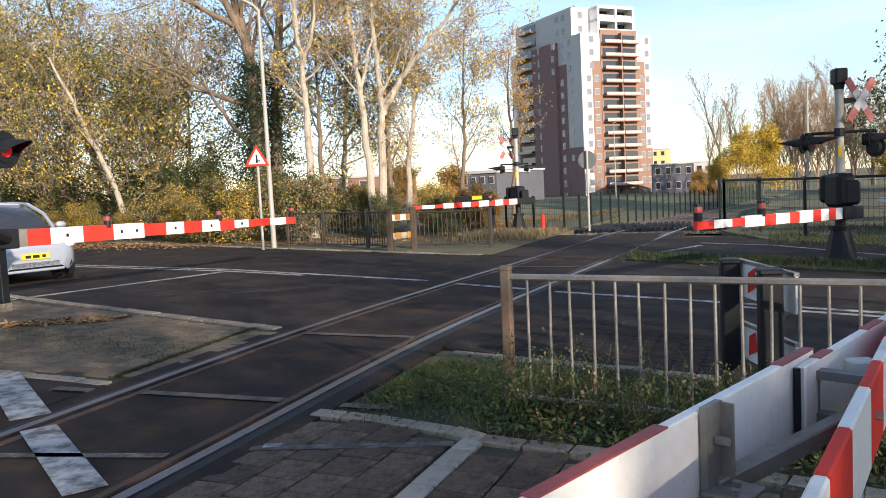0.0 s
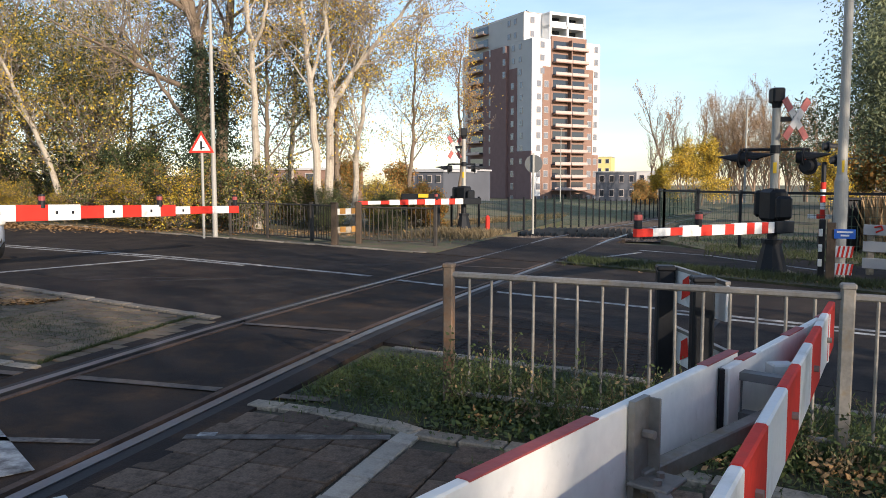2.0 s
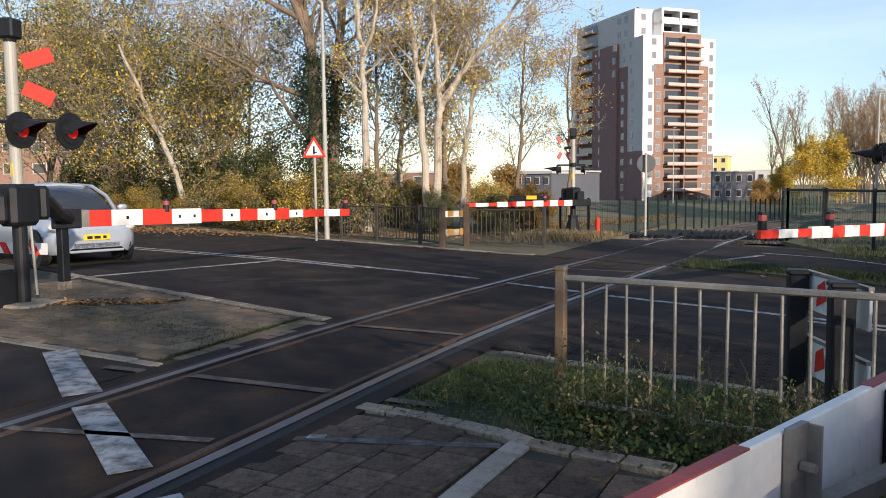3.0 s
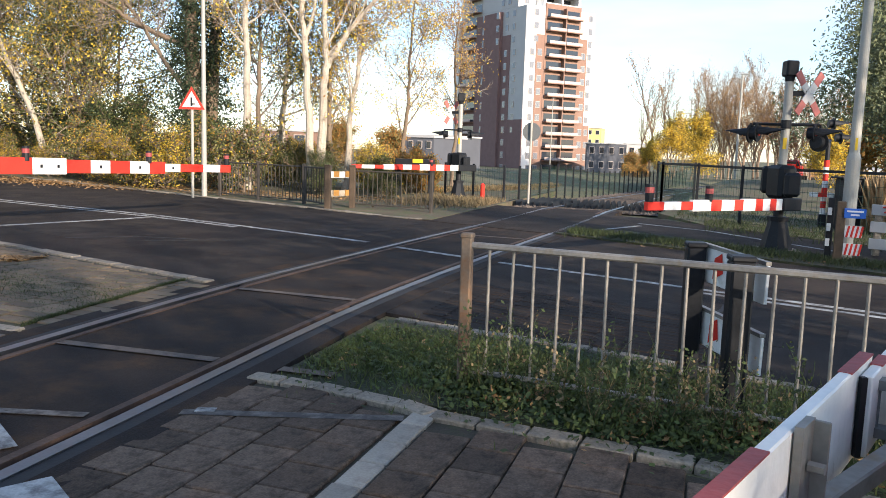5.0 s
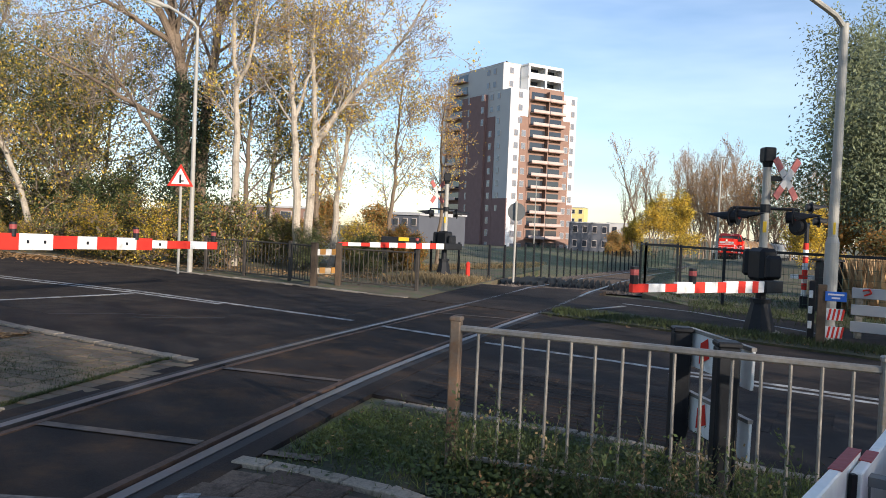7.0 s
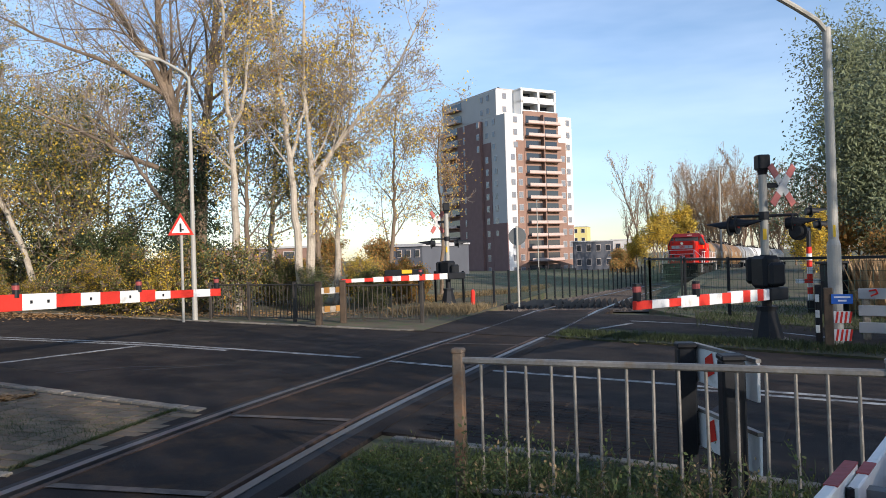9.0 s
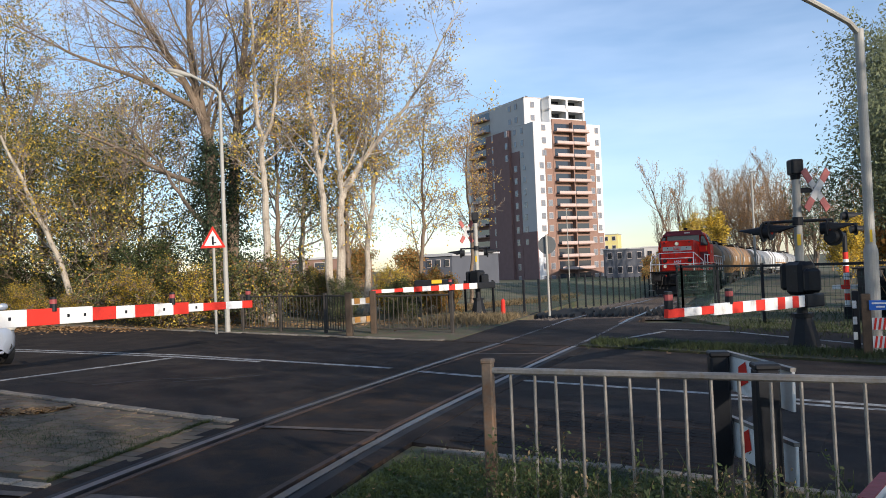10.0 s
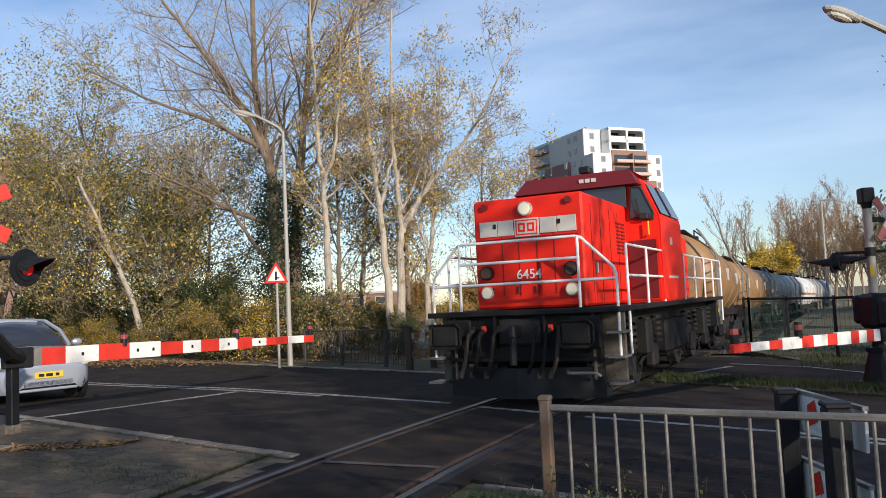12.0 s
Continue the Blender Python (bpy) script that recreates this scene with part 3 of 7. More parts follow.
railing("railing", [(-6.75, 15.75), (-4.92, 15.52)], 0.82, 0.115, "short grey steel railing beside the far footpath", "railings at the crossing", post_r=0.035, thick=0.018, steel=GALV_DARK)


def bollard(x, y, h, w, label, material=DARKWOOD):
    ob = thing("guard_post", x, y, 0, label, "post", "guard posts")
    bm = box((0, 0, h / 2 - 0.1), (w, w, h + 0.2), 12, 0.012)
    part("post", bm, material, ob)
    bm = box((0, 0, h + 0.01), (w * 1.08, w * 1.08, 0.03), 12, 0.008)
    part("cap", bm, material, ob)
    return ob


bollard(-7.0, 15.0, 0.9, 0.12, "weathered brown square gate post at the far path")
bollard(-6.72, 15.6, 0.9, 0.12, "weathered brown square gate post at the far path")
refl = thing("hazard_sign", -6.9, 15.4, 0.0, "white and orange reflector boards between two gate posts", "hazard board")
for z in (0.33, 0.72):
    # boards dulled, the lower one browner, to put their shade into the colour
    part("board", beam((-0.1, -0.28, z), (0.14, 0.22, z), 0.02, 0.13), FADED_WHITE if z > 0.5 else CONCRETE, refl)
    part("chevron", beam((-0.06, -0.21, z + 0.01), (0.0, -0.08, z + 0.01), 0.03, 0.12), LEAF_ORANGE, refl)
    part("chevron", beam((0.08, 0.06, z + 0.01), (0.13, 0.16, z + 0.01), 0.03, 0.12), LEAF_ORANGE, refl)

# black posts with two slanting red and white boards by the near footpath
bollard(0.285, 5.16, 0.80, 0.105, "black square steel post of a cycle gate", BLACK)
bollard(0.51, 4.64, 0.80, 0.115, "black square steel post of a cycle gate", BLACK)
gate = thing("gate_board", 0.3, 5.2, 0, "white reflector boards with red triangles on a cycle gate", "barrier board")
for z0, nm in ((0.70, "board"), (0.33, "board")):
    a, b = Vector((0.03, 0.02, z0)), Vector((0.34, -0.56, z0 - 0.02))
    brd = part("board", beam(a, b, 0.018, 0.20, 0.003), WHITE, gate)
    part("frame", beam(a + Vector((0, 0, 0.11)), b + Vector((0, 0, 0.11)), 0.03, 0.02), GALV, gate)
    for u in (0.30, 0.72):
        p, d = a.lerp(b, u), (b - a).normalized()
        nrm = Vector((d.y, -d.x, 0)) * 0.013
        if nrm.y > 0:
            nrm = -nrm
        for sg in (1, -1):
            bm = bmesh.new()
            w = 0.055
            q = [p + d * -w + Vector((0, 0, -0.07)) + nrm * sg, p + d * w + Vector((0, 0, -0.02)) + nrm * sg, p + d * w * 0.6 + Vector((0, 0, 0.09)) + nrm * sg, p + d * -w * 0.8 + Vector((0, 0, 0.05)) + nrm * sg]
            bm.faces.new([bm.verts.new(v) for v in q])
            part("red_triangle", bm, RED, gate)


# ---- mesh fences ----
def mesh_fence(pts, h, label, gap=2.0, top_bar=False, wire=0.1, sink=0.0):
    x0, y0 = pts[0]
    ob = thing("mesh_fence", x0, y0, 0, label, "fence", "mesh fences")
    run = []
    for (xa, ya), (xb, yb) in zip(pts, pts[1:]):
        L = math.hypot(xb - xa, yb - ya)
        n = max(1, round(L / gap))
        run += [(xa + (xb - xa) * i / n, ya + (yb - ya) * i / n) for i in range(n)]
    run.append(pts[-1])

    def foot(y):
        return -sink - lowland(y) if sink else 0.0
    for x, y in run:
        part("post", box((x - x0, y - y0, h / 2 + foot(y)), (0.06, 0.06, h + 0.1), 0, 0.006), BLACK, ob)
    vs, fs = [], []

    def wirebox(a, b, r):
        k = len(vs)
        d = (b - a).normalized()
        u = d.orthogonal().normalized() * r
        w = d.cross(u)
        for c in (a, b):
            vs.extend(tuple(c + e) for e in (u, w, -u, -w))
        fs.extend((k + i, k + (i + 1) % 4, k + 4 + (i + 1) % 4, k + 4 + i) for i in range(4))
    for (xa, ya), (xb, yb) in zip(run, run[1:]):
        a, b = Vector((xa - x0, ya - y0, foot(ya))), Vector((xb - x0, yb - y0, foot(yb)))
        L = (b - a).length
        z = 0.06
        while z < h - 0.01:
            wirebox(a + Vector((0, 0, z)), b + Vector((0, 0, z)), 0.0045)
            z += 0.17
        n = int(L / wire)
        for i in range(1, n):
            p = a.lerp(b, i / n)
            wirebox(p + Vector((0, 0, 0.03)), p + Vector((0, 0, h - 0.02)), 0.0035)
        if top_bar:
            part("top_bar", beam(a + Vector((0, 0, h)), b + Vector((0, 0, h)), 0.05, 0.05), BLACK, ob)
    raw("wire_mesh", vs, fs, GREENMESH, ob, "dark green welded wire mesh")
    return ob


mesh_fence([(-6.9, 22.5), (-4.75, 21.0), (-4.42, 21.4), (-4.38, 27.0), (-3.85, 36.0), (-3.25, 44.0), (-2.4, 52.0), (-0.85, 63)], 1.05, "dark green wire mesh fence beside the track", 1.35, sink=0.16)
mesh_fence([(-0.78, 21.3), (-0.62, 20.4), (1.05, 16.9), (2.75, 15.5), (4.6, 14.4)], 1.14, "black framed mesh fence round the signal equipment", 1.9, True)
mesh_fence([(-0.62, 20.4), (0.12, 21.3)], 1.14, "dark green mesh fence panel with screening", 1.2, True, 0.03)


# ---- level crossing gear ----
def board(name, p, q, h, t, parent, cells, z_shift=0.0, face_label=""):
    """A boom board from p to q as painted lengths; cells: (share, material)."""
    p, q = Vector(p), Vector(q)
    tot = sum(c[0] for c in cells)
    u = 0.0
    for k, m in cells:
        a, b = p.lerp(q, u / tot), p.lerp(q, (u + k) / tot)
        part(name, beam(a, b, t, h, 0.004), m, parent)
        u += k


def lamp_unit(parent, c, face, hood=True, lit=True, size=0.16):
    """A round black target with a red lens and a hood, facing the way 'face' degrees from +x."""
    m = pose(*c, 0, 0, face)
    f = m.to_3x3() @ Vector((1, 0, 0))
    c = Vector(c)
    head = part("lamp_head", rod(c - f * 0.10, c + f * 0.02, size * 0.62, size * 0.7, 16), BLACK, parent)
    part("target", rod(c - f * 0.012, c + f * 0.008, size, None, 20), BLACK, parent)
    part("lens", rod(c + f * 0.008, c + f * 0.024, size * 0.4, None, 16), REDLAMP if lit else RED, parent, "red lit lens" if lit else "red lens")
    if hood:
        bm = bmesh.new()
        n = 10
        up, sd = Vector((0, 0, 1)), Vector((-f.y, f.x, 0))
        rows = []
        for i in range(n + 1):
            a = math.pi * (-0.08 + 1.16 * i / n)
            d = sd * math.cos(a) + up * math.sin(a)
            L = 0.10 + 0.26 * max(0.0, math.sin(a)) 
            rows.append([bm.verts.new(c + d * size * 0.62 + f * 0.02), bm.verts.new(c + d * size * 0.5 + f * (0.02 + L) - up * 0.02), bm.verts.new(c + d * size * 0.47 + f * (0.02 + L) - up * 0.02), bm.verts.new(c + d * size * 0.58 + f * 0.02)])
        for a, b in zip(rows, rows[1:]):
            for k in range(3):
                bm.faces.new((a[k], b[k], b[k + 1], a[k + 1]))
        bmesh.ops.recalc_face_normals(bm, faces=bm.faces)
        part("hood", bm, BLACK, parent)


def cross(parent, c, face, arm=0.36, back=False):
    """A diagonal cross of white boards with red ends."""
    c = Vector(c)
    f = Vector((math.cos(radians(face)), math.sin(radians(face)), 0))
    s = Vector((-f.y, f.x, 0))
    for sg in (1, -1):
        d = s * math.cos(radians(52)) * sg + Vector((0, 0, math.sin(radians(52))))
        off = f * (0.012 * sg)
        for k0, k1, m in ((-1, -0.45, FADED_RED), (-0.45, 0.45, FADED_WHITE), (0.45, 1, FADED_RED)):
            a, b = c + d * arm * k0 + off, c + d * arm * k1 + off
            bm = bmesh.new()
            w = d.cross(f).normalized() * 0.055
            vs = [bm.verts.new(v + g) for g in (f * 0.008, f * -0.008) for v in (a - w, b - w, b + w, a + w)]
            for q in ((0, 1, 2, 3), (7, 6, 5, 4), (0, 4, 5, 1), (1, 5, 6, 2), (2, 6, 7, 3), (3, 7, 4, 0)):
                bm.faces.new([vs[i] for i in q])
            bmesh.ops.recalc_face_normals(bm, faces=bm.faces)
            part("cross_board", bm, m, parent)


def signal_mast(x, y, top, label, face, lamps, box_z=0.95, flare=True, cross_at=None, arm_z=1.95, arm_dir=0.0, arm_len=(0.42, 0.42), big=1.0):
    ob = thing("crossing_signal", x, y, 0, label, "signal", "crossing signals")
    part("pole", rod((0, 0, 0.3), (0, 0, top - 0.12), 0.045 + 0.013 * big, None, 16), GREYPOLE, ob)
    part("sleeve", rod((0, 0, top - 0.75), (0, 0, top - 0.72), 0.05 + 0.015 * big, None, 16), GREYPOLE, ob)
    part("lower_pole", rod((0, 0, 0.0), (0, 0, 1.25), 0.056 + 0.016 * big, None, 16), BLACK, ob)
    bm = box((0, 0, top - 0.02), (0.15 + 0.03 * big, 0.15 + 0.03 * big, 0.22), 20, 0.02)
    rod((0, 0, top - 0.2), (0, 0, top - 0.1), 0.06, 0.08, 12, bm)
    part("bell", bm, BLACK, ob, "black bell housing")
    if flare:
        bm = rod((0, 0, -0.02), (0, 0, 0.46), 0.24, 0.12, 8)
        rod((0, 0, 0.44), (0, 0, 0.5), 0.15, 0.15, 8, bm)
        part("foot", bm, BLACK, ob, "black flared foot")
        part("plinth", box((0, 0, -0.01), (0.62, 0.55, 0.08), 10, 0.02), CONCRETE, ob)
    d = Vector((math.cos(radians(arm_dir)), math.sin(radians(arm_dir)), 0))
    if arm_z:
        part("cross_arm", rod(d * -arm_len[0] + Vector((0, 0, arm_z + 0.12)), d * arm_len[1] + Vector((0, 0, arm_z + 0.12)), 0.022, None, 8), BLACK, ob)
        bm = rod((0, 0, arm_z + 0.06), (0, 0, arm_z + 0.18), 0.075, None, 12)
        part("clamp", bm, BLACK, ob)
    for along, dz, fc, lit in lamps:
        c = d * along + Vector((0, 0, arm_z + dz))
        part("bracket", rod(c + Vector((0, 0, 0.02)), d * along + Vector((0, 0, arm_z + 0.13)), 0.016, None, 6), BLACK, ob)
        lamp_unit(ob, c, fc, True, lit, 0.135 * big)
    # drive housing with its side boxes and cover
    bm = box((0, 0, box_z), (0.27, 0.40, 0.48), face, 0.05)
    part("drive_housing", bm, BLACK, ob, "black boom drive housing")
    c = Vector((math.cos(radians(face + 90)), math.sin(radians(face + 90)), 0))
    part("drive_cover", box(c * 0.30 + Vector((0, 0, box_z + 0.02)), (0.26, 0.13, 0.40), face, 0.04), BLACK, ob)
    part("drive_cover", box(c * -0.29 + Vector((0, 0, box_z - 0.03)), (0.24, 0.12, 0.34), face, 0.04), BLACK, ob)
    part("cable_pipe", pipe([c * 0.1 + Vector((0.07, 0, box_z - 0.2)), c * 0.12 + Vector((0.08, 0, 0.5)), c * 0.14 + Vector((0.08, 0, 0.1))], 0.016, 6), GREYPOLE, ob)
    if cross_at:
        part("cross_arm", beam((0, 0, cross_at[2]), (cross_at[0] * 0.9, cross_at[1] * 0.9, cross_at[2]), 0.05, 0.07), BLACK, ob)
        cross(ob, cross_at[:3], cross_at[3] if len(cross_at) > 3 else face)
    part("number_tag", box((0.0, -0.058, 1.55), (0.05, 0.012, 0.16), 0, 0.003), YELLOW, ob)
    return ob


def boom(root, tip, h, label, cells, lamps=(0.42, 0.7, 0.985), thick=0.05, arm=None, taper=True):
    """A barrier boom of painted lengths, stepped towards the tip, with small red lamps on it."""
    r, q = Vector(root), Vector(tip)
    ob = thing("barrier_boom", r.x, r.y, r.z, label, "barrier boom", "barrier booms")
    d = q - r
    n = sum(c for c, _ in cells)
    u = 0.0
    for k, m in cells:
        a, b = d * (u / n), d * ((u + k) / n)
        mid = (u + k / 2) / n
        hh = h if mid < 0.38 or not taper else h * (0.84 if mid < 0.74 else 0.58)
        part("painted_length", beam(a, b, thick, hh, 0.004), m, ob)
        if m is WHITE and mid < 0.9 and h > 0.2:
            s = Vector((-d.y, d.x, 0)).normalized()
            for sg in (1, -1):
                c = (a + b) / 2 + s * sg * (thick / 2 + 0.002)
                part("fixing", beam(c - d.normalized() * 0.018, c + d.normalized() * 0.018, 0.006, h * 0.2), BLACK, ob)
        u += k
    for v in lamps:
        c = d * v
        bm = rod(c + Vector((0, 0, h * 0.3)), c + Vector((0, 0, h * 0.5 + 0.15)), 0.045, None, 10)
        lp = part("boom_lamp", bm, BLACK, ob)
        part("lens", rod(c + Vector((0, 0, h * 0.5 + 0.06)), c + Vector((0, 0, h * 0.5 + 0.12)), 0.048, None, 10), DARKRED, ob, "dull red lamp lens")
    if arm:
        part("root_arm", beam(d.normalized() * -arm, d.normalized() * 0.12, 0.11, h * 1.15, 0.015), BLACK, ob)
    return ob


W, R_ = WHITE, RED
# left barrier
boom((-8.60, 7.32, 0.935), (-7.73, 12.58, 0.845), 0.225, "red and white barrier boom lowered across the road, small red lamps",
     [(1.2, GALV), (1.6, R_), (2.4, W), (2.4, R_), (1.3, W), (1.3, W), (2.0, R_), (1.7, W), (1.8, R_), (1.9, W), (1.6, R_), (1.6, W), (0.9, R_), (1.7, R_), (2.0, W), (1.3, R_)],
     (0.27, 0.66, 0.985), arm=0.25)
mastA = signal_mast(-7.9, 6.1, 3.15, "crossing signal with two lit red lamps beside the footpath", 10, [(0.08, 0.02, 6, True), (0.64, 0.0, 6, True)], 1.15, False, None, 1.98, 27, (0.3, 0.5), 1.55)
part("boom_arm", pipe([(0.0, 0.1, 1.28), (-0.3, 0.5, 1.25), (-0.55, 0.9, 1.02), (-0.73, 1.2, 0.93)], 0.095, 8), BLACK, mastA, "black curved boom arm")
part("foot_box", box((-0.1, -0.25, 0.2), (0.3, 0.3, 0.45), 10, 0.03), BLACK, mastA)
part("plinth", box((0, 0, -0.01), (0.75, 0.6, 0.09), 10, 0.02), CONCRETE, mastA)
for zz, tl in ((2.82, 20), (2.42, -24)):
    bm = box((0, 0, 0), (0.33, 0.015, 0.17), 0, 0.002, None, pose(0.15, 0.22, zz, 0, -tl, 55))
    part("cross_board", bm, RED, mastA)
rest = thing("boom_rest", -8.66, 7.22, 0, "dark steel rest below the boom's root", "boom rest", "boom rests")
part("upright", box((0, 0, 0.42), (0.11, 0.12, 0.86), 5, 0.01), BLACK, rest)
part("base", box((0, 0, 0.05), (0.13, 0.14, 0.12), 5, 0.01), CONCRETE, rest)
brd = thing("striped_board", -8.75, 7.0, 0, "white board with red slanting stripes on two short legs", "barrier board")
part("panel", beam((-2.2, -0.1, 0.55), (0.0, 0.05, 0.55), 0.025, 0.15), WHITE, brd)
for k in range(8):
    a = Vector((-2.1 + k * 0.27, -0.13 + k * 0.018, 0.55))
    bm = box((0, 0, 0), (0.10, 0.034, 0.15), 0, 0, None, Matrix.Translation(a) @ pose(0, 0.02, 0, 0, 0, 4))
    for q in bm.verts:
        q.co.x += (0.55 - q.co.z) * 0.7
    part("red_stripe", bm, RED, brd)
for k in (-2.0, -0.3):
    part("leg", box((k, -0.05, 0.27), (0.06, 0.05, 0.56), 0, 0.006), BLACK, brd)

# right barrier
boom((1.40, 12.25, 0.70), (-0.235, 8.75, 0.795), 0.155, "red and white lowered barrier boom with small red lamps on top",
     [(0.5, R_), (0.9, W), (0.9, R_), (1, W), (1, R_), (1.6, W), (1.1, R_), (1.5, W), (1.2, R_), (1.5, W), (0.4, W), (1.2, R_), (1.6, W), (1.4, R_)],
     (0.62, 0.985), arm=0.55)
signal_mast(1.38, 12.72, 2.62, "crossing signal with red lamps and a diagonal cross", 25,
            [(-0.47, -0.02, 155, False), (-0.37, 0.0, -25, False), (0.40, 0.0, -20, False), (0.46, -0.12, 60, True)], 1.0, True, (0.27, 0.05, 2.26, -48), 1.70, 5, (0.45, 0.45))
# far barrier
boom((-5.75, 20.3, 0.84), (-7.55, 17.35, 0.85), 0.15, "red and white lowered barrier boom over the far lane",
     [(0.5, GALV), (1, W), (0.8, R_), (1, W), (0.8, R_), (1.2, W), (1, R_), (1, W), (1, R_), (1.2, W), (1, R_), (1.4, W), (1, R_)], (0.3,), arm=0.5)
signal_mast(-5.92, 20.62, 2.72, "crossing signal beside the far footpath", 60, [(-0.42, 0.0, 190, False), (0.3, 0.0, 20, False)], 1.0, True, (-0.26, 0.0, 2.3, -30), 1.72, 20, (0.42, 0.3))
cab = thing("relay_cabinet", -7.15, 20.55, 0, "dark steel relay cabinet on legs beside the signal", "cabinet")
part("body", box((0, 0, 0.88), (1.05, 0.4, 0.3), 12, 0.02), BLACK, cab)
for k in (-0.45, 0.45):
    part("leg", box((k, k * 0.2, 0.4), (0.16, 0.14, 0.8), 12, 0.01), BLACK, cab)
part("label_plate", box((0.15, -0.2, 0.98), (0.28, 0.02, 0.1), 12, 0.002), YELLOW, cab)
hyd = thing("marker_post", -5.15, 20.3, 0, "short red marker post in the grass", "marker post")
part("post", rod((0, 0, 0), (0, 0, 0.42), 0.06, 0.055, 10), RED, hyd)
part("cap", rod((0, 0, 0.42), (0, 0, 0.47), 0.06, 0.02, 10), RED, hyd)

# footpath barrier by the right fence
ped = thing("footpath_barrier", 2.62, 17.6, 0, "small red and white footpath boom on a striped post", "barrier boom", "barrier booms")
for k in range(8):
    part("painted_length", rod((0, 0, 0.26 + k * 0.135), (0, 0, 0.26 + (k + 1) * 0.135), 0.052, None, 12), (WHITE, RED)[k % 2], ped)
part("foot", box((0, 0, 0.12), (0.14, 0.14, 0.3), 0, 0.01), BLACK, ped)
part("upper_pole", rod((0, 0, 1.3), (0, 0, 1.75), 0.045, None, 10), BLACK, ped)
for k in range(7):
    part("boom_length", beam((-0.28 + k * 0.16, -0.1 - k * 0.02, 0.66), (-0.12 + k * 0.16, -0.12 - k * 0.02, 0.66), 0.03, 0.085), (WHITE, RED)[k % 2], ped)
lamp_unit(ped, (0.2, -0.05, 1.78), 10, True, True, 0.12)
lamp_unit(ped, (0.05, -0.05, 2.05), 12, True, False, 0.12)
gp = thing("equipment_box", 3.0, 17.2, 0, "tall black equipment box behind the fence", "cabinet")
part("body", box((0, 0, 0.5), (0.4, 0.34, 1.0), 20, 0.02), BLACK, gp)
part("lid", box((0, 0, 1.02), (0.54, 0.44, 0.04), 20, 0.01), BLACK, gp)

# near barrier: two boards that meet towards the tip, with steel braces between them
nb = thing("barrier_boom", 0.0, 0.0, 0.0, "white double barrier boom with red edges and steel braces", "barrier boom", "barrier booms")
A0, A1, A2 = Vector((-0.30, -0.40, 0.862)), Vector((0.608, 2.067, 0.862)), Vector((0.865, 2.78, 0.865))
d1 = (A1 - A0).normalized()
n1 = Vector((d1.y, -d1.x, 0))
part("inner_board", beam(A0, A1, 0.022, 0.175, 0.003), BOARD, nb, "white board, dirty along its foot")
part("inner_board", beam(A1 - d1 * 0.12 + n1 * 0.024, A2 + n1 * 0.024, 0.02, 0.15, 0.003), BOARD, nb)
up = Vector((0, 0, 1))
L1 = (A1 - A0).length
for a, b in ((0.30, 0.44), (0.62, 0.75), (0.93, 1.0)):
    part("red_edge", beam(A0 + d1 * L1 * a + up * 0.0878, A0 + d1 * L1 * b + up * 0.0878, 0.0235, 0.003), DARKRED, nb)
for a, b in ((0.1, 0.2), (0.5, 0.66), (0.88, 0.97)):
    q0, q1 = A1 - d1 * 0.12 + n1 * 0.024, A2 + n1 * 0.024
    part("red_edge", beam(q0.lerp(q1, a) + up * 0.0755, q0.lerp(q1, b) + up * 0.0755, 0.0215, 0.003), DARKRED, nb)
B0, B1 = Vector((0.365, 0.15, 0.862)), Vector((0.925, 2.98, 0.872))
cells = [(0.28, WHITE), (0.30, RED), (0.3, WHITE), (0.24, RED), (0.3, WHITE), (0.26, RED), (0.3, WHITE), (0.26, RED), (0.3, WHITE), (0.3, RED), (0.28, WHITE), (0.3, RED)]
board("outer_board", B0, B1, 0.15, 0.022, nb, cells)
dB = (B1 - B0).normalized()
nB = Vector((dB.y, -dB.x, 0))
part("boom_root", beam(A0 - d1 * 0.5, A0, 0.1, 0.2, 0.01), BLACK, nb)
part("pedestal", box(A0 - d1 * 0.55 + Vector((0, 0, -0.42)), (0.3, 0.4, 0.9), 20, 0.03), BLACK, nb, "black drive pedestal")
# braces and brackets
pA = A0 + d1 * L1 * 0.80 + n1 * 0.02
pB = B0 + dB * 1.88
part("bracket_plate", beam(pA - d1 * 0.03, pA + d1 * 0.03, 0.012, 0.19), GALV, nb)
part("brace", beam(pA + up * -0.05, pB + up * -0.03 - nB * 0.02, 0.032, 0.034, 0.003), GALV, nb, "square steel brace")
part("brace", beam(pA + n1 * 0.03 + up * -0.055, B0 + dB * 1.12 + up * -0.09, 0.028, 0.03, 0.003), GALV, nb, "square steel brace")
part("bracket_shelf", box(pA + n1 * 0.035 + up * -0.046, (0.085, 0.075, 0.008), math.degrees(math.atan2(d1.y, d1.x)), 0.002), GALV, nb)
part("bracket_lip", box(pA + d1 * 0.028 + n1 * 0.012, (0.006, 0.03, 0.185), math.degrees(math.atan2(d1.y, d1.x)), 0.001), GALV, nb)
pC = A0 + d1 * L1 * 0.985 + n1 * 0.015
part("bracket_frame", beam(pC + up * 0.045, pC + n1 * 0.115 + up * 0.045, 0.034, 0.018), SIGN_BACK, nb)
part("bracket_frame", beam(pC + up * -0.045, pC + n1 * 0.115 + up * -0.045, 0.034, 0.018), SIGN_BACK, nb)
part("bracket_frame", box(pC + n1 * 0.01, (0.02, 0.02, 0.10)), SIGN_BACK, nb)
part("spacer", box(pC + n1 * 0.075 + d1 * 0.09 + up * 0.05, (0.055, 0.045, 0.028), 20, 0.004), FADED_WHITE, nb)
